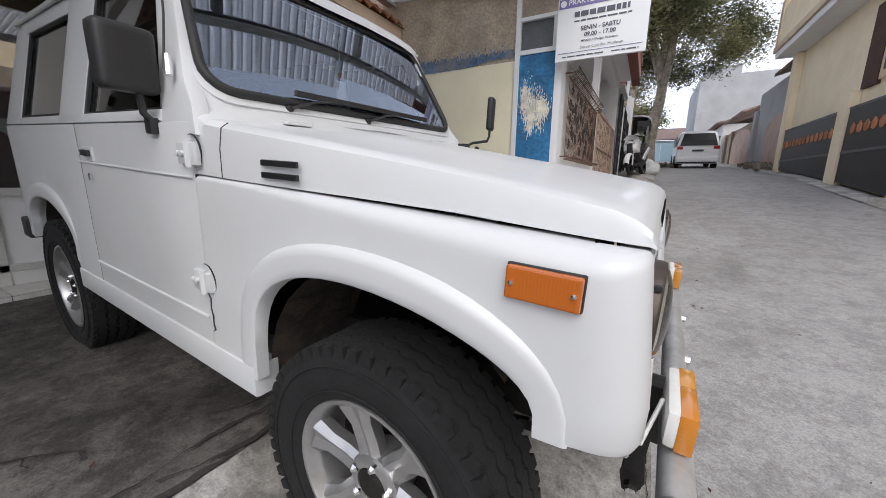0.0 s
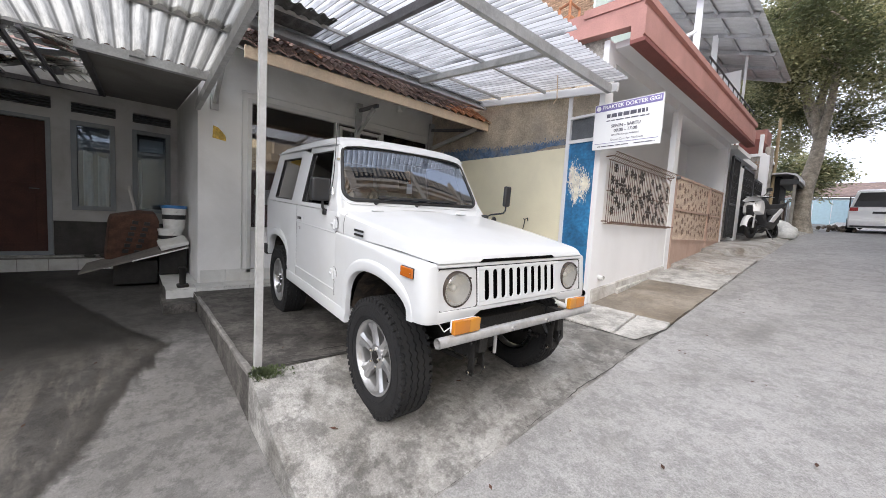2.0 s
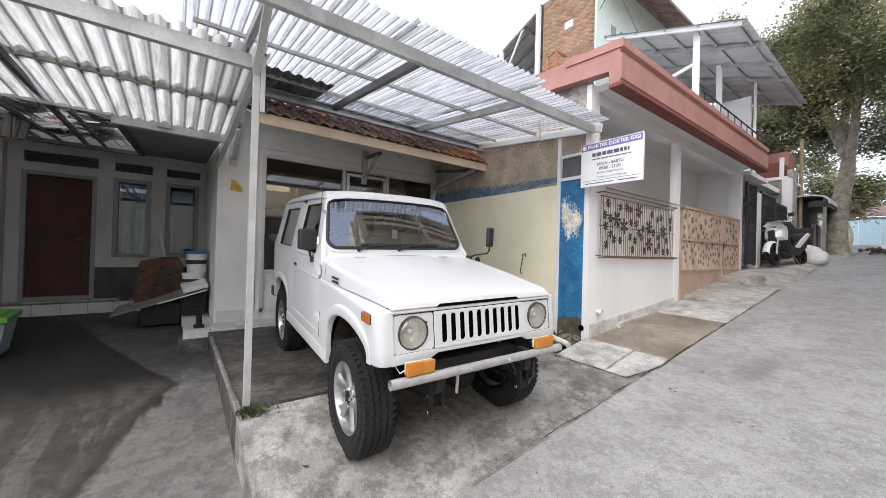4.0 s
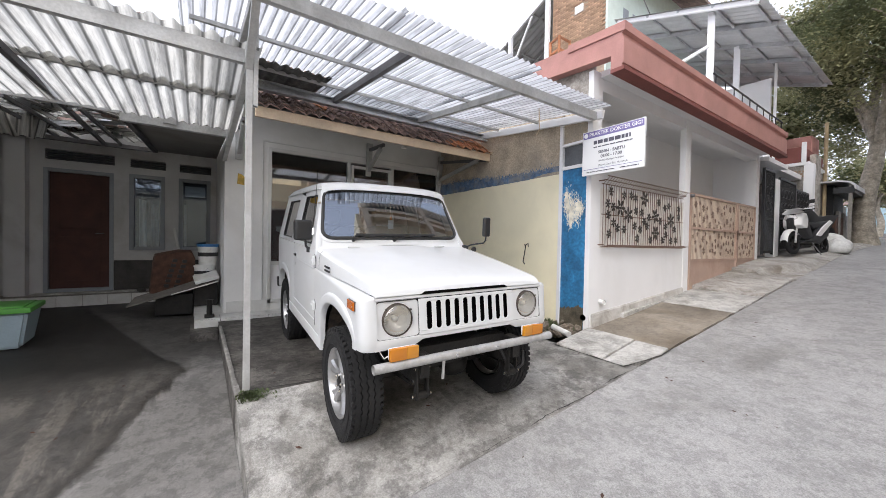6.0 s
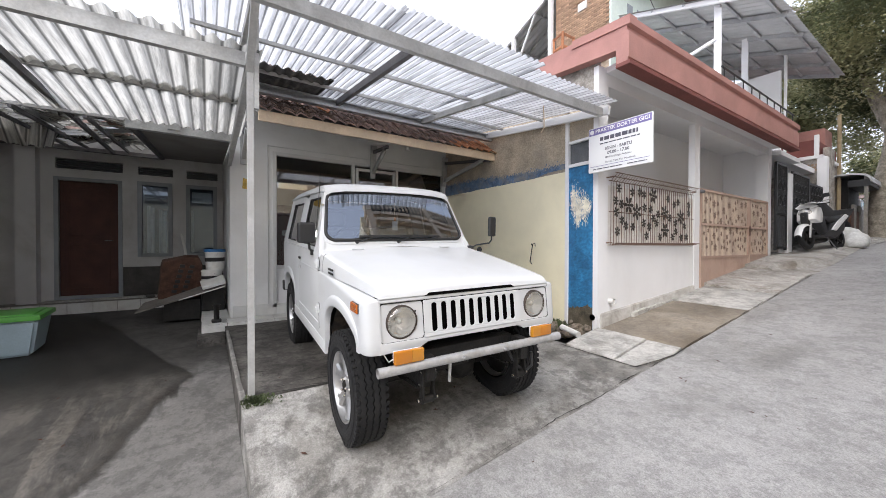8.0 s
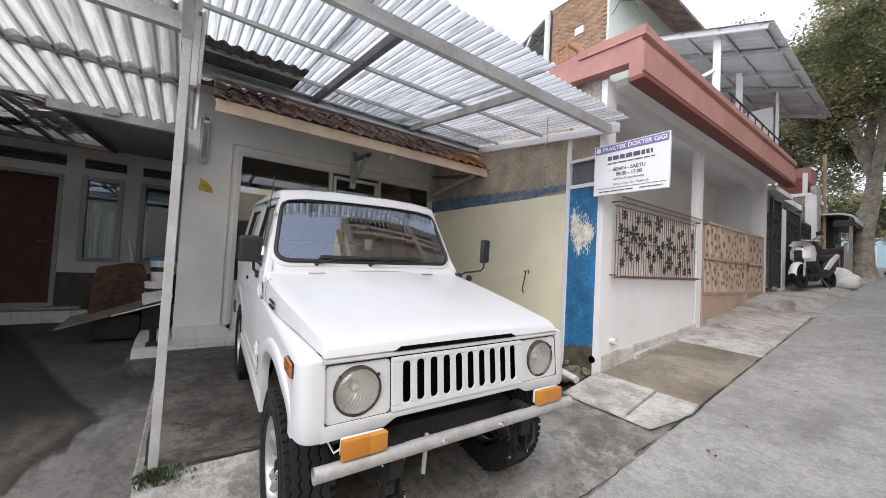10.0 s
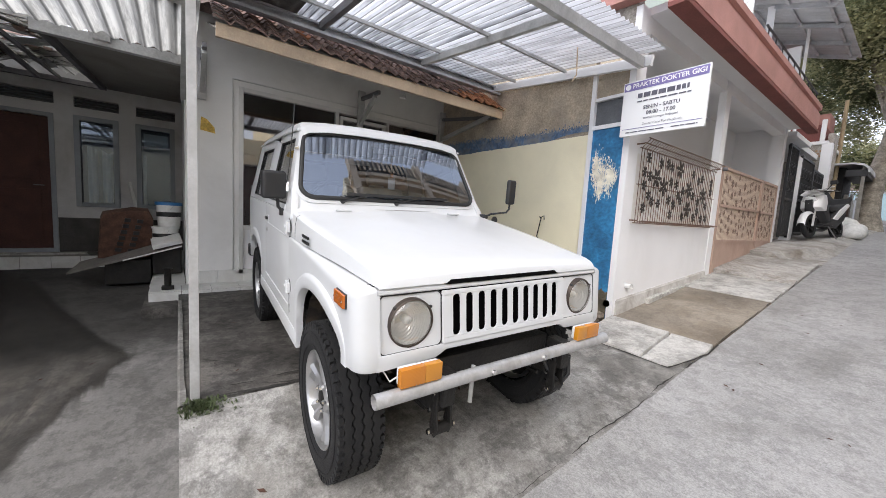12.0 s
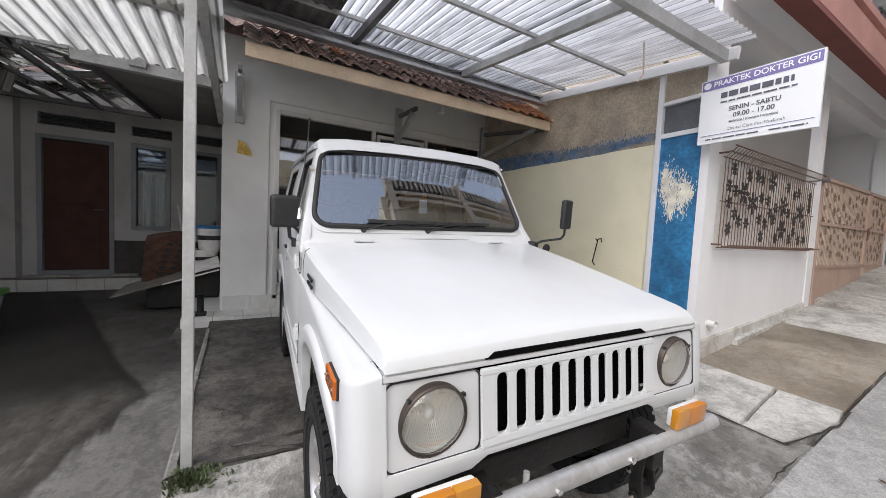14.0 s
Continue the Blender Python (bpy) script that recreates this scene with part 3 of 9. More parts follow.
# ---------------------------------------------------------------- ground
PAD_Z, RAMP_X, EDGE_X, PAD_Y = 0.19, -1.08, 0.20, -0.04


def ramp_z(x, y):
    t = max(0.0, min(1.0, (x - RAMP_X) / (EDGE_X - RAMP_X)))
    return PAD_Z * (1 - t) + road_z(y) * t


bm = bmesh.new()
grid(bm, [-220, -60, -20, -8, 0.25, 3.4, 8, 20, 60, 220], [-220, -60, -20, -8, -3, 0, 3, 6, 9, 13, 20, 30, 60, 220], lambda x, y: road_z(min(max(y, -60), 60)) - 0.22)
structure("ground", bm, M_YARD, "bare grey earth and cement around the houses")

bm = bmesh.new()
grid(bm, span(0.20, 4.8, 14), span(-14, 13, 90) + span(13.4, 60, 60), lambda x, y: road_z(y) + 0.012 * noise.noise(Vector((x * 0.7, y * 0.5, 0))))
structure("road", bm, M_ROAD, "worn pale grey concrete lane running uphill")

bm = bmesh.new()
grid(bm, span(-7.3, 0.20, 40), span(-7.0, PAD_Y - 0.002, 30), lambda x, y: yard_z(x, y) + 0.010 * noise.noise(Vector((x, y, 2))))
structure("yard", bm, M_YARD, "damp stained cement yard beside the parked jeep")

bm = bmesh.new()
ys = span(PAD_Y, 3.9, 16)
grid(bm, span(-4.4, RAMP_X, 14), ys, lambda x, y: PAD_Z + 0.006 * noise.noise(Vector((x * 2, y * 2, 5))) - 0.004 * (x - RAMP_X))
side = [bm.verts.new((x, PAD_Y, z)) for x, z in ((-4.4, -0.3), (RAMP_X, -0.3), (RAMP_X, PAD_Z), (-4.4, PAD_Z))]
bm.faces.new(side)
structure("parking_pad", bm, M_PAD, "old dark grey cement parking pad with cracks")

bm = bmesh.new()
ys = span(PAD_Y, 3.245, 24)
xs = span(RAMP_X + 0.006, EDGE_X + 0.006, 16)
rows = grid(bm, xs, ys, lambda x, y: ramp_z(x, y) + 0.004 + 0.008 * noise.noise(Vector((x * 3, y * 3, 7))))
low = [bm.verts.new((v.co.x, v.co.y, v.co.z - 0.5)) for v in [r[0] for r in rows]]
for i in range(len(rows) - 1):
    bm.faces.new((rows[i][0], low[i], low[i + 1], rows[i + 1][0]))
structure("ramp", bm, M_RAMP, "pale worn cement ramp from the pad to the lane")

# worn pale lip along the edge of the pad
bm = bmesh.new()
prev = None
for i in range(121):
    x = -3.58 + (RAMP_X + 3.58) * i / 120
    w = 0.030 + 0.022 * noise.noise(Vector((x * 2.2, 1, 0))) + 0.004 * noise.noise(Vector((x * 19, 2, 0)))
    d = 0.030 + 0.018 * noise.noise(Vector((x * 2.6, 7, 0)))
    zt = PAD_Z + 0.016 - 0.004 * (x - RAMP_X)
    row = [bm.verts.new(q) for q in ((x, PAD_Y - 0.006, zt - d), (x, PAD_Y - 0.005, zt - 0.006), (x, PAD_Y + 0.006, zt), (x, PAD_Y + max(0.012, w), zt - 0.003))]
    if prev:
        for j in range(3):
            bm.faces.new((prev[j], row[j], row[j + 1], prev[j + 1]))
    prev = row
structure("pad_edge", bm, plain("worn_pad_edge", (0.24, 0.23, 0.215), 0.95, vary=0.3, scale=7, bump=0.6, dirt=(0.11, 0.105, 0.095), dirt_amt=0.7, dirt_scale=5), "pale worn cement edge of the pad")

# joints ramp and lane, and the ragged crack behind it
bm = bmesh.new()
for k, (x0, wob, ya, yb, w) in enumerate(((0.190, 0.022, -0.04, 7.4, 0.0055), (RAMP_X, 0.09, -0.02, 3.2, 0.015), (RAMP_X - 0.14, 0.16, 0.22, 1.0, 0.010), (RAMP_X - 0.05, 0.13, 0.35, 1.3, 0.013))):
    ys = span(ya, yb, 160)
    for a, b in zip(ys, ys[1:]):
        def pt(y, s):
            x = x0 + wob * noise.noise(Vector((k * 9.0, y * 2.3, 0))) + 0.012 * noise.noise(Vector((k, y * 17, 4)))
            ww = w * max(0.06, 0.55 + 1.5 * noise.noise(Vector((3, y * 4.0, k)))) * (0.15 + 0.75 * smooth((y - 0.9) / 1.6) if k == 0 else 1.0)
            z = (road_z(y) if k == 0 else PAD_Z) + 0.014
            return (x + s * ww, y, z)
        bm.faces.new([bm.verts.new(p) for p in (pt(a, -1), pt(a, 1), pt(b, 1), pt(b, -1))])
# open joint round the two pale slabs
edge_ = [(-0.76, 3.165), (-0.40, 3.150), (0.105, 3.128), (0.160, 3.36), (0.218, 3.62), (0.205, 3.90)]
for (xa, ya), (xb, yb) in zip(edge_, edge_[1:]):
    L = math.hypot(xb - xa, yb - ya)
    ux, uy = (xb - xa) / L, (yb - ya) / L
    cuts = int(L / 0.03)

    def jp(u, side_):
        x, y = xa + (xb - xa) * u, ya + (yb - ya) * u
        ww = 0.011 * (0.45 + 0.9 * abs(noise.noise(Vector((x * 11, y * 11, 2))))) * side_ + 0.010 * noise.noise(Vector((x * 6, y * 6, 8)))
        x, y = x - uy * ww, y + ux * ww
        return (x, y, max(ramp_z(x, y), road_z(y)) + 0.0155)
    for k in range(cuts):
        bm.faces.new([bm.verts.new(p) for p in (jp(k / cuts, -1), jp(k / cuts, 1), jp((k + 1) / cuts, 1), jp((k + 1) / cuts, -1))])
structure("joint", bm, M_JOINT, "dark dirt-filled joints in the cement")

# pavement slabs along the neighbour's wall
NX_FOOT = -0.768
pav = tagged(new("pavement"), "cement slabs along the white wall", "pavement", "", "structure")
SLABS = (((-0.79, 3.895), (-0.725, 3.185), (-0.132, 3.165), (-0.182, 3.880), M_SLAB, 0.022, 0.015),
         ((-0.166, 3.880), (-0.116, 3.165), (0.100, 3.150), (0.200, 3.62), (0.185, 3.875), M_SLAB, 0.018, 0.0),
         ((-0.80, 5.80), (-0.80, 3.905), (0.185, 3.888), (0.19, 5.79), M_WET, 0.008, 0.012),
         ((-0.80, 6.98), (-0.80, 5.815), (0.19, 5.805), (0.185, 6.97), M_SLAB, 0.012, 0.015),
         ((-0.80, 8.9), (-0.80, 6.995), (0.185, 6.985), (0.165, 8.88), M_FORE, 0.014, 0.08))
for n_, (*outline, mt, up, rise) in enumerate(SLABS):
    ring = []
    for (xa, ya), (xb, yb) in zip(outline, outline[1:] + outline[:1]):
        cuts = max(2, int(math.hypot(xb - xa, yb - ya) / 0.05))
        for k in range(cuts):
            x, y = xa + (xb - xa) * k / cuts, ya + (yb - ya) * k / cuts
            ring.append((x + 0.010 * noise.noise(Vector((x * 7, y * 7, n_))), y + 0.010 * noise.noise(Vector((x * 7, y * 7, n_ + 9)))))
    bm = bmesh.new()
    mid_x, mid_y = sum(p[0] for p in ring) / len(ring), sum(p[1] for p in ring) / len(ring)

    def lay(f, drop):
        return [bm.verts.new((mid_x + (x - mid_x) * f, mid_y + (y - mid_y) * f, road_z(y) + up + rise * (0.19 - x) - drop + 0.003 * noise.noise(Vector((x * 9, y * 9, 3))))) for x, y in ring]
    loops = [lay(1.0, 0.2), lay(1.0, 0.012), lay(0.993, 0.004), lay(0.975, 0.0)]
    for lo_, hi_ in zip(loops, loops[1:]):
        for k in range(len(ring)):
            j = (k + 1) % len(ring)
            bm.faces.new((lo_[k], lo_[j], hi_[j], hi_[k]))
    bm.faces.new(loops[-1])
    bmesh.ops.recalc_face_normals(bm, faces=bm.faces)
    part("slab", bm, mt, pav, "damp brown cement slab" if mt is M_WET else "pale worn cement slab", 30)
for k, (y0, y1) in enumerate(((4.62, 4.98), (4.99, 5.45), (5.46, 5.95), (5.96, 6.50))):
    bm = bmesh.new()
    box(bm, (NX_FOOT, y0, 0.30 + 0.11 * (y0 - 4.6)), (NX_FOOT + 0.052 - 0.006 * k, y1, 0.428 - 0.020 * k + 0.11 * (y0 - 4.6)), 0.010)
    for v in bm.verts:
        v.co.z += 0.11 * (v.co.y - y0) + 0.010 * noise.noise(v.co * 9)
        v.co.x += 0.008 * noise.noise(v.co * 7 + Vector((3, 0, 0)))
    part("kerb_block", bm, M_SLAB, pav, "small pale kerb block by the drain" if k == 0 else "")
# raised forecourt further up the lane
bm = bmesh.new()
rows = []
for k in range(61):
    y = 8.905 + (24.0 - 8.905) * (k / 60) ** 1.6
    t = smooth((y - 8.9) / 1.25)
    up = 0.15 - 0.07 * smooth((y - 10.0) / 1.5)
    lip = -0.42 + 0.50 * t + 0.030 * noise.noise(Vector((y * 1.7, 3, 0)))
    rows.append([bm.verts.new((x, y, road_z(y) + h + 0.008 * noise.noise(Vector((x * 2, y * 2, 4))))) for x, h in ((-0.9, up), (lip - 0.25, up), (lip - 0.04, up - 0.006), (lip, up - 0.03), (lip + 0.09, 0.035), (lip + 0.17, 0.012), (0.215, 0.004))])
for a, b in zip(rows, rows[1:]):
    for j in range(6):
        bm.faces.new((a[j], a[j + 1], b[j + 1], b[j]))
foot = [bm.verts.new((v.co.x, v.co.y, v.co.z - 0.2)) for v in rows[0]]
for j in range(6):
    bm.faces.new((rows[0][j], foot[j], foot[j + 1], rows[0][j + 1]))
structure("kerb", bm, M_FORE, "raised rough cement forecourt and kerb")

# ---------------------------------------------------------------- house with the shop front
FX = -4.285


def wall(name, lo, hi, mt, label, bevel=0.0):
    b = bmesh.new()
    box(b, lo, hi, bevel)
    return structure(name, b, mt, label)


def wall_with_holes(name, axis, at, thick, u0, u1, z0, z1, holes, mt, label):
    """A wall in the plane axis=at, from u0 to u1 and z0 to z1, with openings (u0, u1, z0, z1)."""
    us = sorted({u0, u1, *[h[0] for h in holes], *[h[1] for h in holes]})
    zs = sorted({z0, z1, *[h[2] for h in holes], *[h[3] for h in holes]})
    b = bmesh.new()
    cells = set()
    for i in range(len(us) - 1):
        for j in range(len(zs) - 1):
            cu, cz = (us[i] + us[i + 1]) / 2, (zs[j] + zs[j + 1]) / 2
            if not any(h[0] < cu < h[1] and h[2] < cz < h[3] for h in holes):
                cells.add((i, j))

    def P(u, w, z):
        return (at + w, u, z) if axis == "x" else (u, at + w, z)
    for i, j in cells:
        a, c, d, e = us[i], us[i + 1], zs[j], zs[j + 1]
        q = [(a, d), (c, d), (c, e), (a, e)]
        b.faces.new([b.verts.new(P(u, 0, z)) for u, z in q])
        b.faces.new([b.verts.new(P(u, thick, z)) for u, z in q[::-1]])
        for (di, dj), (p, r) in {(-1, 0): (0, 3), (1, 0): (1, 2), (0, -1): (0, 1), (0, 1): (3, 2)}.items():
            if (i + di, j + dj) not in cells:
                b.faces.new([b.verts.new(P(q[p][0], 0, q[p][1])), b.verts.new(P(q[r][0], 0, q[r][1])), b.verts.new(P(q[r][0], thick, q[r][1])), b.verts.new(P(q[p][0], thick, q[p][1]))])
    bmesh.ops.remove_doubles(b, verts=b.verts, dist=1e-5)
    bmesh.ops.recalc_face_normals(b, faces=b.faces)
    return structure(name, b, mt, label)


wall_with_holes("wall_front", "x", FX, -0.15, 0.04, 3.98, -0.3, 3.6, [(0.62, 3.86, 0.36, 2.82)], M_WALL, "grey-white plastered shop front wall")
wall("wall_yardside", (-7.25, 0.04, -0.3), (FX - 0.152, 0.19, 3.3), M_WALL, "grey-white side wall along the yard")
BX = -7.1
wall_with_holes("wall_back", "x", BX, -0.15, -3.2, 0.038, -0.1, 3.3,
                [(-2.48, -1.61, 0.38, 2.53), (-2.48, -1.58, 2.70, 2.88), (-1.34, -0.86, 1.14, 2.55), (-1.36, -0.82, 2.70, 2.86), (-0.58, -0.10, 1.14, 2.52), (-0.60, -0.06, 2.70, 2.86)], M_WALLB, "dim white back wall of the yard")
# The front stretch is unseen, added to keep the yard in shade.
wall("wall_yard_left", (-8.6, -3.35, -0.6), (-2.6, -3.2, 3.3), plain("dark_boundary_wall", (0.16, 0.152, 0.148), 0.9, vary=0.15, scale=1.5, bump=0.3, dirt=(0.06, 0.055, 0.05), dirt_amt=0.6, dirt_scale=1.1), "dark grey boundary wall of the yard")
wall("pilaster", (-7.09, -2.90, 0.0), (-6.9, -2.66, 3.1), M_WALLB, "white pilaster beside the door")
wall("wall_inside_end", (-8.6, 4.1, -0.1), (-4.3, 4.2, 3.4), M_PINK, "inner end wall")
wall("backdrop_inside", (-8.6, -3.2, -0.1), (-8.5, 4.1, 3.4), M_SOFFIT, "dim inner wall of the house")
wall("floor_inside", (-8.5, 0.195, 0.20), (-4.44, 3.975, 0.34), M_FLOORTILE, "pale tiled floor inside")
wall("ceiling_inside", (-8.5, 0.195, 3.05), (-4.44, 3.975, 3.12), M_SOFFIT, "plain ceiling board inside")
wall("wall_inside", (-8.5, 3.98, -0.2), (-4.44, 4.1, 3.1), M_PINK, "dusty pink inner wall")
wall("wall_divide", (-7.0, 0.2, 0.34), (-6.9, 3.97, 3.05), M_PINK, "dusty pink shop back wall")
# plinth of the back wall with pale tiles
wall("wainscot", (-7.098, -1.585, 0.36), (-7.085, 0.03, 0.92), M_DARKBOARD, "dark painted lower wall")
wall("baseboard", (-7.098, -2.6, 0.1), (-6.88, -0.2, 0.36), M_SLAB, "dirty white tiled ledge under the door")

# porch step with tiles
bm = bmesh.new()
box(bm, (-4.28, -0.32, -0.1), (-3.947, 3.95, 0.235), 0.01)
box(bm, (-4.28, -0.36, -0.1), (-3.60, -0.046, 0.135), 0.012)
box(bm, (-5.85, -0.32, -0.1), (-4.282, 0.036, 0.235), 0.01)
structure("porch", bm, M_PAD, "low cement porch step")
tiles = tagged(new("trim"), "white ceramic tiles on the porch step", "tiles", "", "structure")
for i in range(14):
    y0 = -0.315 + i * 0.305
    if y0 + 0.30 > 3.96:
        break
    for x0, x1 in ((-3.998, -3.938), (-4.28, -4.002)):
        bm = bmesh.new()
        box(bm, (x0, y0, 0.238), (x1, y0 + 0.30, 0.25), 0.002, seg=1)
        part("tile", bm, M_FLOORTILE, tiles)
    bm = bmesh.new()
    box(bm, (-3.946, y0, 0.13), (-3.934, y0 + 0.30, 0.236), 0.002, seg=1)
    part("tile", bm, M_FLOORTILE, tiles)
    if i < 5:
        bm = bmesh.new()
        box(bm, (-4.284 - 0.31 * (i + 1), -0.325, 0.238), (-4.284 - 0.31 * i - 0.004, 0.032, 0.25), 0.002, seg=1)
        part("tile", bm, M_FLOORTILE, tiles)
    if y0 + 0.3 < 0.62 and y0 > -0.1:
        bm = bmesh.new()
        box(bm, (-4.285, y0 + 0.08, 0.25), (-4.27, y0 + 0.378, 0.42), 0.002, seg=1)
        part("tile", bm, M_FLOORTILE, tiles)

# low tiled step along the back wall of the yard
STEP_Z = 0.345
bm = bmesh.new()
box(bm, (-7.083, -3.19, 0.0), (-6.612, -0.62, STEP_Z - 0.004), 0.006)
structure("step", bm, M_PLANK, "low cement step under the back door")
for k in range(8):
    bm = bmesh.new()
    box(bm, (-6.611, -3.18 + 0.318 * k, 0.13), (-6.600, -2.868 + 0.318 * k, STEP_Z), 0.002, seg=1)
    part("tile", bm, M_FLOORTILE, tiles)

# shop window of aluminium
win = tagged(new("window_1"), "aluminium shop front with tall glass panes", "window", "", "structure")


def frame_yz(b, x, y0, y1, z0, z1, w, d):
    box(b, (x - d / 2, y0, z0), (x + d / 2, y0 + w, z1), 0.003, seg=1)
    box(b, (x - d / 2, y1 - w, z0), (x + d / 2, y1, z1), 0.003, seg=1)
    box(b, (x - d / 2, y0 + w, z1 - w), (x + d / 2, y1 - w, z1), 0.003, seg=1)
    box(b, (x - d / 2, y0 + w, z0), (x + d / 2, y1 - w, z0 + w), 0.003, seg=1)


bm = bmesh.new()
frame_yz(bm, FX - 0.03, 0.62, 3.86, 0.36, 2.82, 0.055, 0.09)
for y in (1.93, 2.78):
    box(bm, (FX - 0.072, y - 0.025, 0.415), (FX + 0.012, y + 0.025, 2.765))
box(bm, (FX - 0.07, 0.675, 0.96), (FX + 0.01, 1.905, 1.02))
part("window_frame", bm, M_ALU, win)
bm = bmesh.new()
frame_yz(bm, FX + 0.005, 1.97, 2.74, 1.2, 2.72, 0.045, 0.05)
part("casement", bm, M_ALU, win)
for y0, y1, z0, z1 in ((0.675, 1.905, 1.02, 2.765), (2.01, 2.70, 1.24, 2.68), (2.805, 3.805, 0.415, 2.765)):
    bm = bmesh.new()
    box(bm, (FX - 0.034, y0, z0), (FX - 0.028, y1, z1))
    p = part("pane", bm, M_PANE, win)
    p.visible_shadow = False
bm = bmesh.new()
box(bm, (FX - 0.04, 0.675, 0.415), (FX - 0.02, 1.905, 0.96))
box(bm, (FX - 0.04, 1.955, 0.415), (FX - 0.02, 2.755, 1.2))
part("kick_panel", bm, M_WALLN, win, "white infill panel")
# door in the yard
door = tagged(new("door_1"), "closed dark red wooden door with grey frame", "door", "", "structure")
bm = bmesh.new()
box(bm, (BX - 0.10, -2.44, 0.38), (BX - 0.06, -1.65, 2.49), 0.004)
for z0, z1 in ((0.55, 1.35), (1.5, 2.35)):
    box(bm, (BX - 0.065, -2.32, z0), (BX - 0.05, -1.77, z1), 0.008)
part("door_leaf", bm, M_DOOR, door)
bm = bmesh.new()
frame_yz(bm, BX - 0.03, -2.50, -1.59, 0.36, 2.55, 0.06, 0.09)
part("door_frame", bm, M_TRIMGREY, door)
bm = bmesh.new()
tube(bm, [(BX - 0.05, -1.74, 1.42), (BX + 0.0, -1.74, 1.42), (BX + 0.0, -1.84, 1.42)], 0.01)
part("door_handle", bm, M_STEELD, door)
for k, (y0, y1) in enumerate(((-1.34, -0.86), (-0.58, -0.10))):
    w = tagged(new("window_%d" % (k + 2)), "tall narrow window with blue-grey frame", "window", "", "structure")
    bm = bmesh.new()
    frame_yz(bm, BX - 0.02, y0 - 0.03, y1 + 0.03, 1.11, 2.57, 0.07, 0.10)
    part("window_frame", bm, M_TRIMGREY, w)
    bm = bmesh.new()
    box(bm, (BX - 0.05, y0, 1.15), (BX - 0.044, y1, 2.53))
    part("pane", bm, M_PANEDIM, w)
    for cy, cw_, ct in (((y0 + 0.10, 0.12, 2.10), (y0 + 0.28, 0.13, 2.04)) if k == 0 else ((y0 + 0.05, 0.05, 2.08),)):
        bm = bmesh.new()
        us = span(cy, cy + cw_, 10)
        lo_ = [bm.verts.new((BX - 0.13 + 0.012 * math.sin(70 * u), u, 1.05)) for u in us]
        hi_ = [bm.verts.new((BX - 0.13 + 0.012 * math.sin(70 * u), u, ct + 0.02 * math.sin(40 * u))) for u in us]
        for q in range(10):
            bm.faces.new((lo_[q], lo_[q + 1], hi_[q + 1], hi_[q]))
        part("pale_strip", bm, M_BAG, w, "pale wavy strip behind the glass")
    if k:
        bm = bmesh.new()
        box(bm, (BX - 0.115, y0 + 0.07, 2.22), (BX - 0.085, y1 - 0.07, 2.44), 0.008)
        part("notice_board", bm, M_WHITEP, w, "pale board behind the glass")
    # Dark sheet behind the pane, for the unlit room.
    bm = bmesh.new()
    box(bm, (BX - 0.149, y0 - 0.02, 1.10), (BX - 0.142, y1 + 0.02, 2.58))
    part("dark_back", bm, M_VENT, w, "dark sheet standing for the unlit room")
for y0, y1 in ((-2.48, -1.58), (-1.36, -0.82), (-0.60, -0.06)):
    vent = tagged(new("vent"), "dark louvred vent above the opening", "vent", "", "structure")
    # Dark sheet shuts out light behind the slats.
    bm = bmesh.new()
    box(bm, (BX - 0.145, y0 - 0.02, 2.66), (BX - 0.125, y1 + 0.02, 2.92))
    part("backing", bm, M_VENT, vent)
    for i in range(4):
        bm = bmesh.new()
        box(bm, (BX - 0.12, y0, 2.715 + i * 0.04), (BX - 0.03, y1, 2.724 + i * 0.04), m=None)
        part("slat", bm, M_VENT, vent)

# soffit over the yard with a broken, see-through part
bm = bmesh.new()


def sof(x):
    return 2.74 + 0.090 * (-3.5 - x)


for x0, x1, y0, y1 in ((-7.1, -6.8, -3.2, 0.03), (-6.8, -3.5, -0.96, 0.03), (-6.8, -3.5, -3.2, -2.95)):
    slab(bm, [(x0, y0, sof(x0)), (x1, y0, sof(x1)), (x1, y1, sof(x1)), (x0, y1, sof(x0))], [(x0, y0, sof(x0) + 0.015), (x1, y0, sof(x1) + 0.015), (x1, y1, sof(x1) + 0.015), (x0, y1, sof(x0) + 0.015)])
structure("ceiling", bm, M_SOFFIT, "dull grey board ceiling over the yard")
bm = bmesh.new()
strip(bm, (-6.8, -3.2, sof(-6.8) - 0.02), (-6.8, -0.93, sof(-6.8) - 0.02), 0.06, 0.07)
strip(bm, (-3.5, -0.97, sof(-3.5) - 0.02), (-6.8, -0.97, sof(-6.8) - 0.02), 0.06, 0.07)
strip(bm, (-1.3, -1.42, 2.66), (-6.8, -1.66, sof(-6.8) - 0.03), 0.04, 0.055)
structure("ceiling_trim", bm, M_STEELD, "dark battens round the broken ceiling")
bm = bmesh.new()
for x0, x1, y0, y1, dz, tilt in ((-5.65, -3.5, -3.2, -2.75, 0.0, 0.05), (-5.45, -3.9, -2.55, -2.05, 0.05, -0.08), (-5.2, -3.6, -1.85, -1.5, 0.09, 0.10), (-4.9, -3.45, -1.25, -0.86, 0.0, 0.04)):
    wavy(bm, x0, x1, y0, y1, lambda x, y: 2.96 + dz + 0.16 * (-3.3 - x) + tilt * (y - y0), 0.115, 0.019)
wavy(bm, -7.6, -5.62, -3.6, 0.2, lambda x, y: 2.98 + 0.52 * (-5.6 - x), 0.115, 0.019)
structure("roof_light", bm, M_SHEETL, "pale broken corrugated sheets seen through the gap", 60)
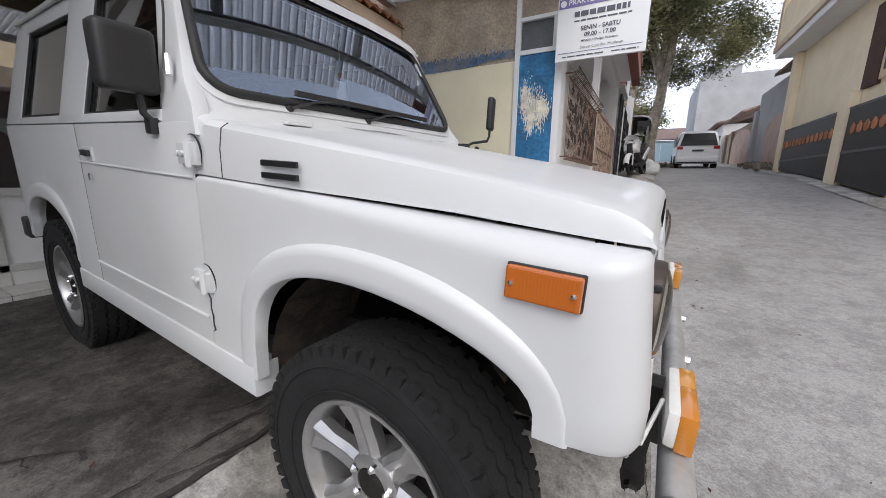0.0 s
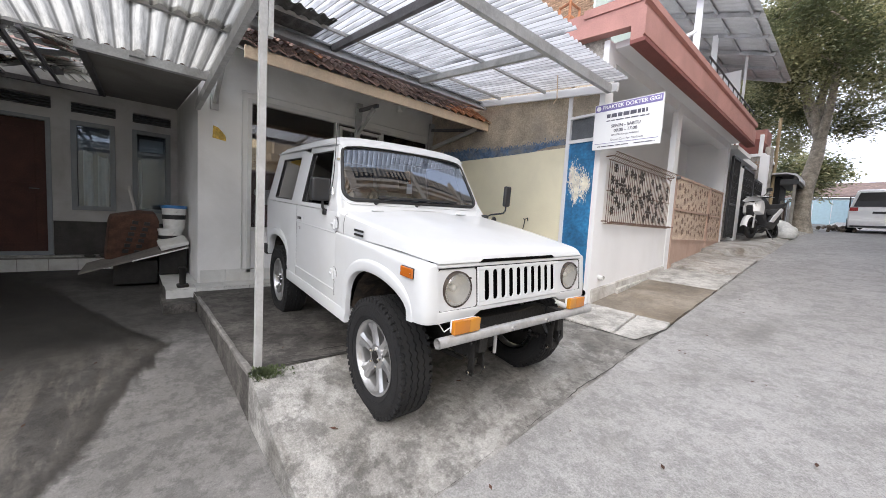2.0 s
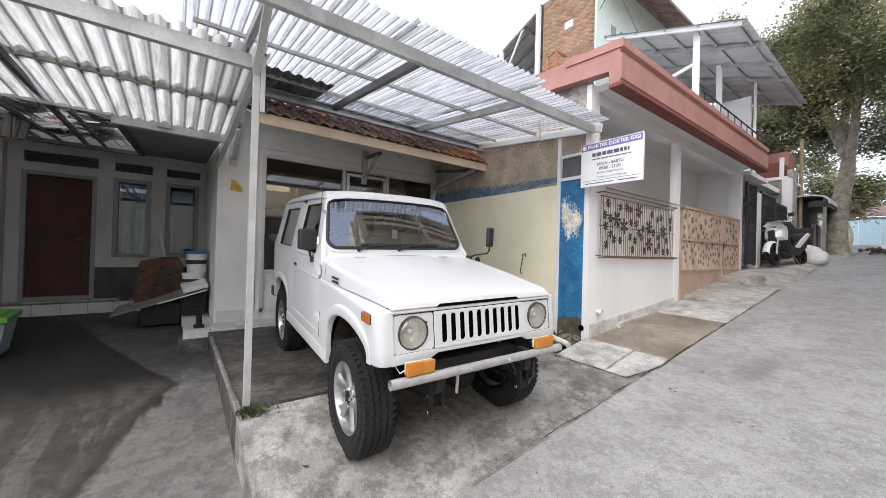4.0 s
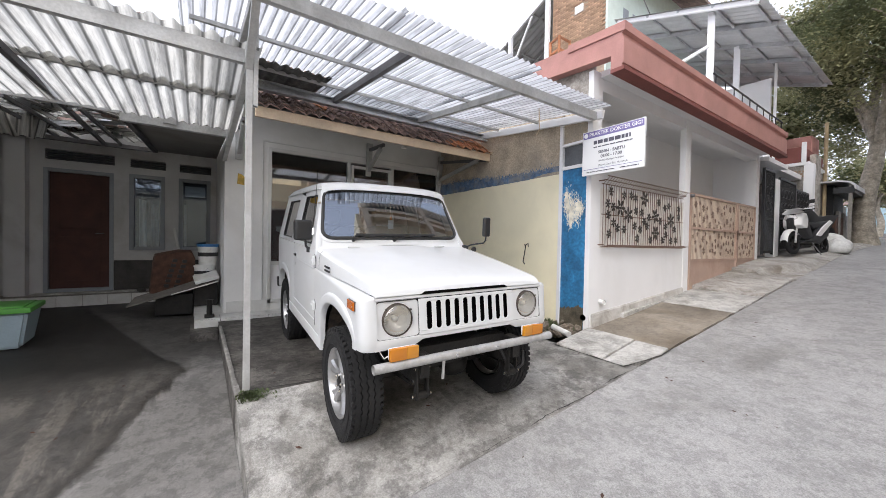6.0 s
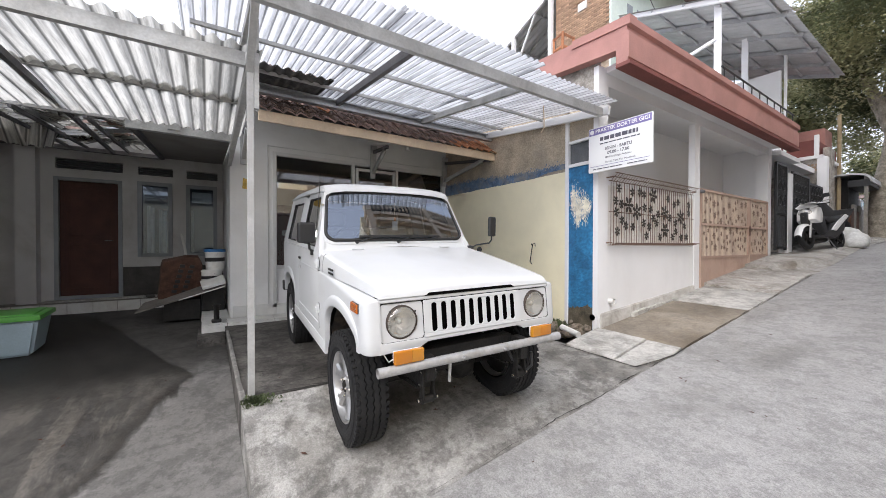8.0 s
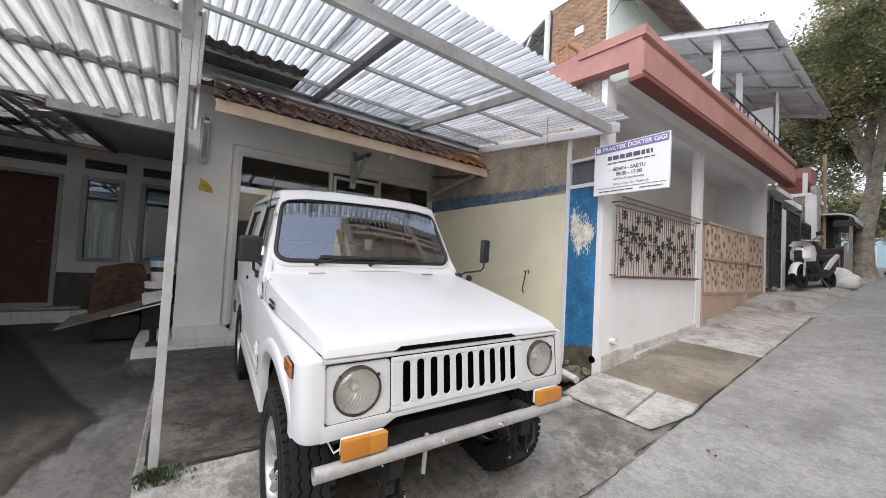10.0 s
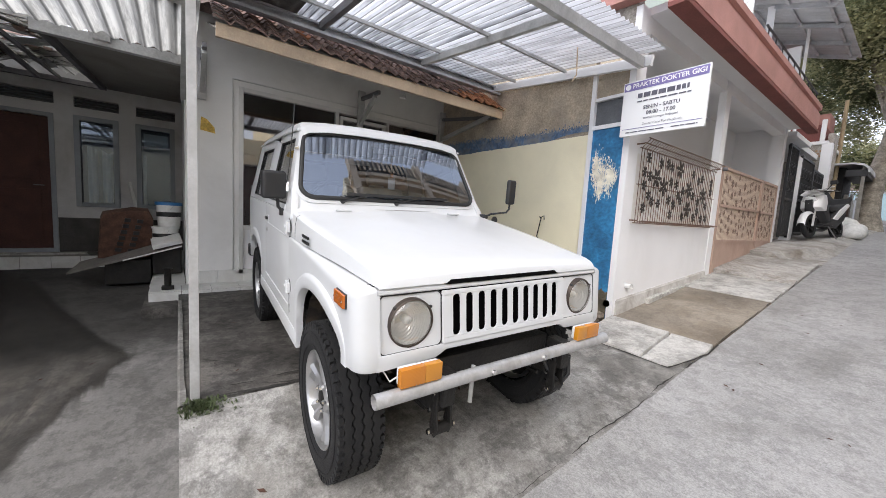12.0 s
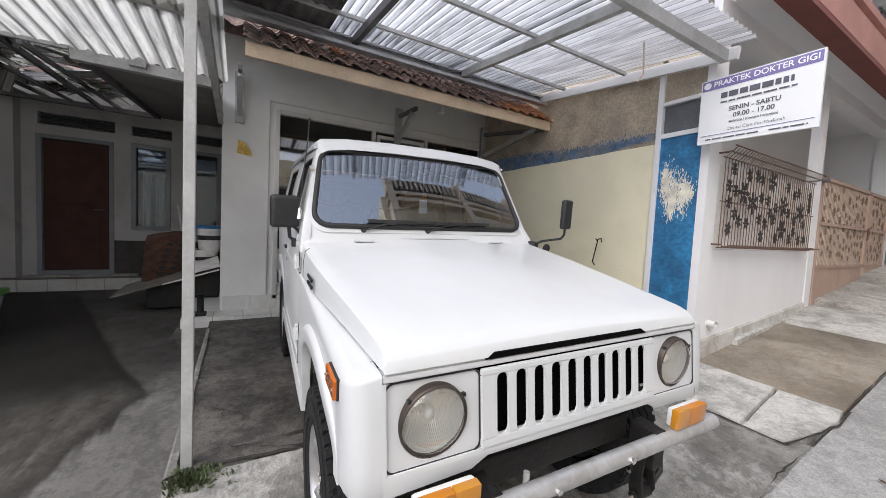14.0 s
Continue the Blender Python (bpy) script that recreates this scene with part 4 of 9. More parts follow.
debris = thing("fallen_roof_pieces", "broken pale sheets and tiles lying on the ceiling battens", "debris")
rng = random.Random(12)
for k in range(80):
    bm = bmesh.new()
    wavy(bm, -rng.uniform(0.12, 0.3), rng.uniform(0.12, 0.3), -0.15, rng.uniform(0.0, 0.18), lambda x, y: 0.0, 0.115, 0.017, nx=2)
    o = part("sheet_piece" if k % 8 else "tile_piece", bm, (M_SHEETL if k % 5 else M_GALV) if k % 8 else M_TILE, debris, "", 60)
    x, y = rng.uniform(-6.6, -3.6), rng.uniform(-2.85, -1.05)
    o.matrix_world = pose(x, y, sof(x) + 0.07 + 0.05 * rng.random(), rng.uniform(-15, 15), rng.uniform(-12, 12), rng.uniform(0, 180))
for k in range(3):
    for j in range(5):
        bm = bmesh.new()
        wavy(bm, -0.15, 0.15, -0.12, 0.12, lambda x, y: 0.0, 0.24, 0.02, nx=2)
        o = part("tile_piece", bm, M_TILE, debris, "", 60)
        x = -5.8 - 0.26 * k
        o.matrix_world = pose(x, -2.35 + j * 0.22 - 0.07 * k, 3.045 + 0.52 * (-5.6 - x), rng.uniform(-4, 4), 27.5 + rng.uniform(-4, 4), rng.uniform(-8, 8))
for k in range(3):
    bm = bmesh.new()
    wavy(bm, -0.26, 0.26, -0.115, 0.115, lambda x, y: 0.0, 0.115, 0.018, nx=3)
    o = part("hanging_sheet", bm, M_SHEETL, debris, "pale broken sheet hanging down", 60)
    o.matrix_world = pose(-4.75 - 0.25 * k, -2.30 + 0.11 * k, sof(-4.9) - 0.10 + 0.07 * k, 12 * k, 48 + 9 * k, 30 - 18 * k)
for y in (-2.65, -2.4, -2.15, -1.9, -1.35):
    bm = bmesh.new()
    strip(bm, (-3.5, y, sof(-3.5) + 0.01), (-6.8, y - 0.1, sof(-6.8) + 0.01), 0.03, 0.04)
    part("batten", bm, M_STEELD, debris)

# tiled lean-to eave over the shop front
eave = thing("tiled_eave", "clay tile eave with cream fascia board", "eave")
bm = bmesh.new()
box(bm, (-2.79, 0.26, 2.80), (-2.755, 3.90, 2.925), 0.004)
part("fascia", bm, M_FASCIA, eave)
bm = bmesh.new()
slab(bm, [(-2.79, 0.28, 2.87), (-2.79, 3.88, 2.87), (-4.78, 3.88, 3.685), (-4.78, 0.28, 3.685)], [(-2.79, 0.28, 2.885), (-2.79, 3.88, 2.885), (-4.78, 3.88, 3.70), (-4.78, 0.28, 3.70)])
part("underlay", bm, M_PLANK, eave, "grey boards under the tiles")
tile_bm = bmesh.new()
NW = 10
lowr = []
for j in range(NW + 1):
    u = j / NW
    z = 0.022 * math.sin(2 * math.pi * u) + 0.010 * math.sin(4 * math.pi * u + 0.6)
    lowr.append((u * 0.158, z * 0.72))
A = [tile_bm.verts.new((0.02 - 0.018 * abs(y / 0.079 - 1) ** 2, y, z + 0.024)) for y, z in lowr]
B = [tile_bm.verts.new((-0.20, y, z)) for y, z in lowr]
C = [tile_bm.verts.new((0.02 - 0.018 * abs(y / 0.079 - 1) ** 2, y, z + 0.008)) for y, z in lowr]
D = [tile_bm.verts.new((-0.20, y, z - 0.014)) for y, z in lowr]
for j in range(NW):
    tile_bm.faces.new((A[j], A[j + 1], B[j + 1], B[j]))
    tile_bm.faces.new((C[j], C[j + 1], A[j + 1], A[j]))
    tile_bm.faces.new((D[j], D[j + 1], C[j + 1], C[j]))
tile_me = {}
for key, mt in (("old", M_TILE), ("new", M_TILE2)):
    me = bpy.data.meshes.new("roof_tile")
    tile_bm.to_mesh(me)
    me.materials.append(mt)
    me.shade_smooth()
    me.set_sharp_from_angle(angle=radians(50))
    tile_me[key] = me
tile_bm.free()
rng = random.Random(4)
slope = 34.0
for r in range(6):
    for c in range(24):
        x = -2.715 - r * 0.135 * math.cos(radians(slope))
        z = 2.925 + r * 0.135 * math.sin(radians(slope))
        y = 0.24 + c * 0.153
        key = "new" if y > 2.75 + 0.25 * r + 0.2 * rng.random() or rng.random() < 0.02 else "old"
        o = new("roof_tile", tile_me[key])
        o.matrix_world = pose(x + rng.uniform(-0.012, 0.012), y, z + rng.uniform(0, 0.008), 0, slope + rng.uniform(-3, 3), rng.uniform(-2, 2))
        o.parent = eave
# Added board, keeps sky light out of the dark gap above the tiles.
bm = bmesh.new()
box(bm, (-3.36, 0.28, 3.20), (-3.33, 3.88, 3.46))
part("closing_board", bm, M_PLANK, eave, "added grey board closing the gap above the tiles")
# ragged verge boards at the end of the eave
bm = bmesh.new()
strip(bm, (-2.70, 3.86, 2.93), (-3.6, 3.90, 3.29), 0.09, 0.03)
strip(bm, (-2.78, 3.80, 2.86), (-3.3, 3.84, 3.02), 0.12, 0.03)
part("verge_board", bm, M_FASCIA, eave, "loose broken cream board")


def bracket(y):
    t = thing("wall_bracket", "grey steel bracket under the tiled eave", "bracket", "eave brackets")
    b = bmesh.new()
    prism(b, [(y - 0.055, 3.14), (y + 0.055, 3.14), (y + 0.045, 2.56), (y - 0.045, 2.56)], lambda u, v, w: (FX + 0.004 + w + 0.10 * max(0.0, v - 2.56), u, v), 0.045, 0.004)
    part("plate", b, M_STEEL, t)
    b = bmesh.new()
    strip(b, (FX + 0.04, y, 2.66), (-2.95, y, 2.86) if y > 3.5 else (-3.72, y, 2.96), 0.05, 0.06)
    part("brace", b, M_STEEL, t)
    b = bmesh.new()
    strip(b, (FX + 0.02, y, 3.03), (-2.82, y, 2.82) if y > 3.5 else (-3.60, y, 2.99), 0.04, 0.05)
    part("arm", b, M_STEELD, t)


for y in (0.22, 2.28, 3.84):
    bracket(y)

# main roof of the house seen above the yard sheets
bm = bmesh.new()
def roof_z(x, y):
    return 3.355 + 0.62 * (-3.45 - x) + 0.025 * math.sin(2 * math.pi * y / 0.22) - 0.03 * (((-3.45 - x) / 0.26) % 1.0)


grid(bm, span(-3.45, -7.0, 54), span(-0.84, 3.85, 130), roof_z)
grid(bm, span(-5.75, -7.0, 20), span(-1.5, -0.84, 24), roof_z)
grid(bm, span(-7.0, -7.6, 10), span(-1.5, 3.85, 150), roof_z)
grid(bm, span(-7.6, -10.4, 6), span(-1.5, 3.85, 60), lambda x, y: roof_z(-7.6, y) + 0.62 * (x + 7.6))
structure("house_roof", bm, M_TILE, "old brown clay tile roof of the house")

# ---------------------------------------------------------------- carport over the jeep


def cp(x):
    """Height of the carport sheet."""
    return 3.085 + 0.115 * (-1.25 - x)


carport = thing("carport", "grey steel carport with pale corrugated sheets", "carport")
bm = bmesh.new()
for y0, y1, dx, dz in ((-0.42, 1.02, 0.0, 0.0), (0.94, 2.42, 0.05, 0.012), (2.34, 3.80, -0.06, 0.0)):
    wavy(bm, -0.42 + dx, -2.28 if y0 < 0 else -3.0, y0, y1, lambda x, y: cp(x) + 0.048 + dz, 0.076, 0.0105, nx=4)
wavy(bm, -2.6, -3.45, 0.86, 3.80, lambda x, y: cp(x) + 0.075, 0.076, 0.0105, nx=2)
part("roof_sheet", bm, M_SHEET, carport, "pale translucent corrugated sheet", 60)
bm = bmesh.new()
wavy(bm, -2.20, -3.10, -0.05, 0.98, lambda x, y: cp(x) + 0.030, 0.115, 0.016, nx=3)
part("rear_sheet", bm, plain("dark_carport_sheet", (0.13, 0.125, 0.12), 0.9, vary=0.4, scale=4, bump=0.4, dirt=(0.04, 0.038, 0.035), dirt_amt=0.7, dirt_scale=3), carport, "dark corrugated sheet at the rear of the carport", 60)
bm = bmesh.new()
cchannel(bm, (-0.70, 3.80, cp(-0.70) - 0.045), (-0.70, -0.10, cp(-0.70) - 0.045), 0.05, 0.10)
part("front_beam", bm, M_STEEL, carport)
bm = bmesh.new()
cchannel(bm, (-2.88, 0.0, cp(-2.88) - 0.055), (-2.88, 3.85, cp(-2.88) - 0.055), 0.06, 0.12)
part("rear_girder", bm, M_GALV, carport)
bm = bmesh.new()
strip(bm, (-2.80, 0.0, cp(-2.88) - 0.12), (-2.80, 3.85, cp(-2.88) - 0.12), 0.05, 0.03)
part("rear_batten", bm, M_GALV, carport)
for y in (0.03, 1.22, 2.52):
    bm = bmesh.new()
    cchannel(bm, (-0.735, y, cp(-0.735) - 0.03), (-2.86, y, cp(-2.86) - 0.03), 0.05, 0.075)
    part("rafter", bm, M_STEELD if y == 1.22 else M_STEEL, carport)
for x in (-1.62, -2.45):
    bm = bmesh.new()
    strip(bm, (x, -0.35, cp(x) + 0.016), (x, 3.80, cp(x) + 0.016), 0.03, 0.032)
    part("purlin", bm, M_STEEL, carport)
bm = bmesh.new()
strip(bm, (-0.62, 3.845, cp(-0.62) - 0.02), (-3.0, 3.845, cp(-3.0) - 0.02), 0.045, 0.10)
part("side_trim", bm, M_WALLN, carport, "white edge trim along the wall")
bm = bmesh.new()
box(bm, (-1.188, 0.012, 0.17), (-1.142, 0.058, 2.70), 0.003)
part("post", bm, M_POST, carport, "slim pale grey steel post")
bm = bmesh.new()
box(bm, (-1.185, 0.060, 2.38), (-1.145, 0.095, 3.06), 0.003)
strip(bm, (-1.16, 0.03, 2.66), (-0.72, 0.03, cp(-0.7) - 0.05), 0.05, 0.05)
part("splice", bm, M_STEEL, carport)
bm = bmesh.new()
tube(bm, [(-0.95, 3.05, 2.98), (-0.95, 3.06, 2.85), (-0.93, 3.04, 2.72), (-0.96, 3.02, 2.66)], 0.006, 6)
part("cord", bm, M_FASCIA, carport, "frayed cord hanging from the carport")

# lower roof over the yard
yroof = thing("yard_roof", "grey steel frame with pale wavy roof sheets over the yard", "roof")
bm = bmesh.new()
wavy(bm, -1.10, -2.3, -3.3, 0.12, lambda x, y: 2.825 - 0.025 * (-0.9 - x), 0.115, 0.019, nx=3)
wavy(bm, -2.1, -3.35, -3.3, 0.12, lambda x, y: 2.80 - 0.025 * (-0.9 - x), 0.115, 0.019, nx=3)
part("roof_sheet", bm, M_SHEETL, yroof, "stained cream corrugated sheet", 60)
bm = bmesh.new()
cchannel(bm, (-1.17, 0.0, 2.735), (-1.17, -4.6, 2.735), 0.05, 0.10)
part("front_beam", bm, M_STEEL, yroof)
bm = bmesh.new()
cchannel(bm, (-1.2, 0.03, 2.68), (-4.2, 0.03, 2.55), 0.05, 0.10)
part("side_beam", bm, M_STEEL, yroof)
bm = bmesh.new()
strip(bm, (-2.2, 0.03, 2.765), (-2.2, -4.6, 2.765), 0.04, 0.04)
part("purlin", bm, M_STEEL, yroof)
bm = bmesh.new()
cchannel(bm, (-3.36, 0.03, 2.69), (-3.36, -1.0, 2.69), 0.07, 0.09)
strip(bm, (-3.30, -1.0, 2.72), (-3.30, -4.6, 2.72), 0.03, 0.03)
box(bm, (-3.41, -0.62, 2.68), (-3.28, -0.50, 2.80), 0.004)
part("gutter_channel", bm, M_GALV, yroof)

# ---------------------------------------------------------------- neighbour's house
NY, NX = 3.90, -0.79
wall("wall_side_lower", (-4.3, NY, -0.1), (-1.285, NY + 0.15, 2.36), M_YELLOW, "pale yellow painted side wall")
# upper bare render with a ragged blue painted border
bm = bmesh.new()
box(bm, (-4.3, NY + 0.004, 2.36), (-1.285, NY + 0.15, 3.5))
structure("wall_side_upper", bm, M_RENDER, "bare brown cement render")
bm = bmesh.new()
n = 160
top, bot = [], []
for i in range(n + 1):
    x = -4.28 + (2.99) * i / n
    top.append(bm.verts.new((x, NY - 0.004, 2.475 - 0.012 * (x + 4.28) + 0.045 * noise.noise(Vector((x * 7, 0, 1))) + 0.035 * noise.noise(Vector((x * 33, 0, 3))) + (0.06 if x < -2.4 else 0.0) * smooth((-2.4 - x) / 0.8))))
    bot.append(bm.verts.new((x, NY - 0.004, 2.355 + 0.012 * noise.noise(Vector((x * 3, 5, 1))) + 0.008 * noise.noise(Vector((x * 20, 2, 3))) + 0.05 * smooth((x + 1.9) / 0.4))))
for i in range(n):
    bm.faces.new((bot[i], bot[i + 1], top[i + 1], top[i]))
for k in range(2600):
    x = random.Random(k).uniform(-4.27, -1.30)
    zt = 2.475 - 0.012 * (x + 4.28) + (0.06 if x < -2.4 else 0.0) * smooth((-2.4 - x) / 0.8)
    q = random.Random(k + 9000)
    z, a, hgt = zt + abs(q.gauss(0, 0.035)) - 0.03, q.uniform(0.002, 0.009), q.uniform(0.004, 0.016)
    bm.faces.new([bm.verts.new((x + u * a, NY - 0.0045 - 0.0000002 * k, z + v * hgt)) for u, v in ((-1, -1), (1, -0.8), (0.8, 0.9), (-0.9, 1))])
structure("wall_paint_band", bm, plain("faded_blue_band", (0.11, 0.175, 0.28), 0.9, vary=0.4, scale=9, bump=0.5, fine=40, dirt=(0.30, 0.29, 0.26), dirt_amt=0.7, dirt_scale=6), "ragged faded blue band of paint")
# blue strip, framed
wall("wall_blue", (-1.235, NY, -0.1), (-0.862, NY + 0.14, 2.40), M_BLUE, "flaking bright blue wall strip")


def strokes(bm, rng, n, spot, y, w, h):
    """Small upright dabs, each a little nearer than the last."""
    for k in range(n):
        x, z = spot(rng)
        a, b_ = rng.uniform(*w), rng.uniform(*h)
        t = rng.uniform(-0.2, 0.2) * b_
        pts = [(x - a, z - b_), (x + a * rng.uniform(0.2, 1.2), z - b_ * rng.uniform(0.6, 1)), (x + a + t, z + b_ * rng.uniform(0.5, 1)), (x - a * rng.uniform(0.2, 1) + t, z + b_)]
        bm.faces.new([bm.verts.new((u, y - 0.000002 * k, v)) for u, v in pts])


def flake_spot(r):
    cx, cz_, sx, sz = r.choice(((-1.16, 1.97, 0.022, 0.075), (-1.13, 1.90, 0.026, 0.100), (-1.07, 1.85, 0.022, 0.105), (-1.00, 1.83, 0.024, 0.085), (-0.95, 1.86, 0.026, 0.050), (-1.09, 1.74, 0.018, 0.060)))
    return max(-1.226, min(-0.872, r.gauss(cx, sx))), r.gauss(cz_, sz)


bm = bmesh.new()
strokes(bm, random.Random(8), 2300, flake_spot, NY - 0.003, (0.0012, 0.0045), (0.004, 0.020))
structure("wall_flake", bm, M_CREAMPATCH, "patch where the blue paint has come off")
bm = bmesh.new()
box(bm, (-1.285, NY - 0.02, 0.20), (-1.235, NY + 0.06, 3.08), 0.004)
box(bm, (-1.235, NY - 0.015, 2.40), (-0.862, NY + 0.05, 2.445), 0.003)
box(bm, (-1.235, NY - 0.015, 2.72), (-0.862, NY + 0.05, 2.755), 0.003)
box(bm, (-0.90, NY - 0.012, 2.445), (-0.862, NY + 0.05, 2.72), 0.003)
structure("wall_frame", bm, M_WALLN, "pale metal frame round the blue strip")
wall("wall_transom", (-1.235, NY + 0.01, 2.755), (-0.862, NY + 0.14, 3.2), M_RENDER, "bare render above the transom")
wall("transom_pane", (-1.235, NY + 0.03, 2.445), (-0.90, NY + 0.05, 2.72), M_VENT, "dusty dark transom pane")
bm = bmesh.new()
us = span(-1.232, -0.866, 40)
tops = [bm.verts.new((u, NY - 0.004, 0.50 + 0.16 * (u + 1.23) + 0.05 * noise.noise(Vector((u * 11, 0, 7))) + 0.03 * noise.noise(Vector((u * 41, 0, 2))))) for u in us]
feet = [bm.verts.new((u, NY - 0.012, 0.0)) for u in us]
for a, b_, c, d in zip(feet, feet[1:], tops[1:], tops):
    bm.faces.new((a, b_, c, d))
structure("wall_stain", bm, M_MOSS, "mossy damp foot of the wall")
# white columns, low wall, porch
wall("column_1", (-0.860, NY - 0.01, -0.1), (NX, NY + 0.20, 3.62), M_WALLN, "white corner column")
wall("wall_low", (NX - 0.13, NY + 0.20, 0.1), (NX - 0.004, 6.60, 1.33), M_WALLN, "white low wall under the flower grille")
bm = bmesh.new()
lo = [(NX - 0.1, 3.95, -0.1), (NX + 0.035, 3.95, -0.1), (NX + 0.035, 6.6, 0.3), (NX - 0.1, 6.6, 0.3)]
hi = [(NX - 0.1, 3.95, 0.47), (NX + 0.02, 3.95, 0.47), (NX + 0.02, 6.6, 0.68), (NX - 0.1, 6.6, 0.68)]
slab(bm, lo, hi)
bmesh.ops.bevel(bm, geom=list(bm.edges), offset=0.012, segments=2, affect="EDGES")
structure("wall_foot", bm, plain("stained_white_foot", (0.60, 0.585, 0.56), 0.9, vary=0.08, scale=5, bump=0.5, fine=40, dirt=(0.30, 0.27, 0.23), dirt_amt=0.7, dirt_scale=3.5), "stained rough foot of the white wall")
wall("column_2", (NX - 0.09, 6.60, 0.2), (NX + 0.006, 6.80, 3.62), M_WALLN, "white porch column")
wall("column_3", (NX - 0.22, 10.28, 0.5), (NX + 0.006, 10.50, 3.62), M_WALLN, "white porch column by the black gate")
wall("porch_back_wall", (-3.4, 4.05, 0.3), (-3.3, 10.5, 3.6), M_WALLN, "white back wall of the porch")
wall("porch_end_wall", (-3.3, 10.35, 0.3), (-1.0, 10.49, 3.6), M_WALLN, "white end wall of the porch")
wall("porch_floor", (-3.3, 4.05, 0.2), (NX - 0.14, 10.35, 0.62), M_SLAB, "cement porch floor")
wall("porch_partition", (-1.75, 4.06, 0.6), (-1.65, 10.35, 3.56), M_WALLN, "white inner porch wall")
bm = bmesh.new()
box(bm, (-4.3, 4.054, 3.56), (-0.505, 10.6, 3.64))
box(bm, (NX - 0.2, 4.104, 3.40), (NX - 0.004, 10.276, 3.56))
structure("porch_ceiling", bm, M_WALLN, "white porch ceiling and beam")
wall("wall_side_rough", (-4.3, NY + 0.02, 3.5), (-0.862, NY + 0.15, 3.75), M_RENDER2, "weathered rough render under the parapet")
wall("wall_side_rough_b", (-1.9, NY + 0.012, 3.2), (-0.862, NY + 0.13, 3.5), M_RENDER2, "weathered rough render above the carport")
# red parapet
bm = bmesh.new()
prof = [(-0.36, 3.46), (-0.36, 3.50), (-0.345, 3.505), (-0.345, 3.80), (-0.37, 3.82), (-0.37, 3.86), (-0.33, 3.875), (-0.33, 3.96), (-0.50, 3.97), (-0.50, 3.46)]
prism(bm, prof, lambda u, v, w: (u, 3.78 + w, v), 6.78)
structure("parapet", bm, M_RED, "terracotta painted balcony parapet")
bm = bmesh.new()
box(bm, (-0.50, 3.775, 3.425), (-0.33, 10.57, 3.468))
structure("parapet_trim", bm, M_REDDARK, "dark red lower edge of the parapet")
bm = bmesh.new()
slab(bm, [(-0.50, 3.785, 3.64), (-0.50, 3.92, 3.64), (-2.5, 3.92, 3.80), (-2.5, 3.78, 3.80)], [(-0.50, 3.785, 3.955), (-0.50, 3.92, 3.955), (-2.5, 3.92, 4.08), (-2.5, 3.78, 4.08)])
slab(bm, [(-0.326, 3.765, 3.872), (-0.326, 3.92, 3.872), (-1.1, 3.92, 3.92), (-1.1, 3.765, 3.92)], [(-0.326, 3.765, 3.975), (-0.326, 3.92, 3.975), (-1.1, 3.92, 4.02), (-1.1, 3.765, 4.02)])
structure("parapet_return", bm, M_RED, "terracotta parapet return along the side")

# ---------------------------------------------------------------- the jeep
JEEP = pose(-0.45, 1.232, 0.042, 1.2, 3.2, -2.5)
jeep = thing("jeep", "white two-door off-road jeep parked nose out on the ramp", "car", at=Matrix.Identity(4))
HALF = 0.735
WAIST, ROOF_Z = 1.225, 1.76


def lean(z):
    """Half width of the cabin side at a height."""
    return HALF if z <= WAIST else HALF - (z - WAIST) * 0.215


def arch(cx, top, front, back):
    """Points of a wheel opening from its back foot to its front foot."""
    pts = [back]
    for k in range(1, 24):
        a = math.pi - math.pi * k / 24
        u = cx + (front[0] - back[0]) / 2 * math.cos(a) * 1.0
        base = back[1] + (front[1] - back[1]) * k / 24
        pts.append((u, base + (top - base) * math.sin(a) ** 0.62))
    pts.append(front)
    return pts


ARCH_F = arch(0.010, 0.905, (0.395, 0.735), (-0.375, 0.53))
ARCH_R = arch(-2.215, 0.870, (-1.855, 0.60), (-2.60, 0.60))


def hood_half(x):
    """The bonnet narrows towards the nose."""
    return 1 - 0.112 * smooth((x + 0.50) / 1.35) / smooth(1.005 / 1.35)


def nose(z):
    """x of the leaning front panel."""
    return 0.545 - (z - 0.80) * 0.14


def wing_edge(x):
    """Height and rounding of the wing's upper edge beside the bonnet."""
    t = (x + 0.60) / 1.03
    return 1.082 - 0.036 * t ** 1.5, 0.012 + 0.028 * smooth(t)


def part_side(name, poly, s, depth, material=None, bevel=0.006, parent=None, label="", off=0.0, smoothed=35):
    b = bmesh.new()
    prism(b, poly, lambda u, v, w: (u, s * (lean(v) + off - w), v), depth, bevel)
    return part(name, b, material or M_PAINT, parent or jeep, label, smoothed)


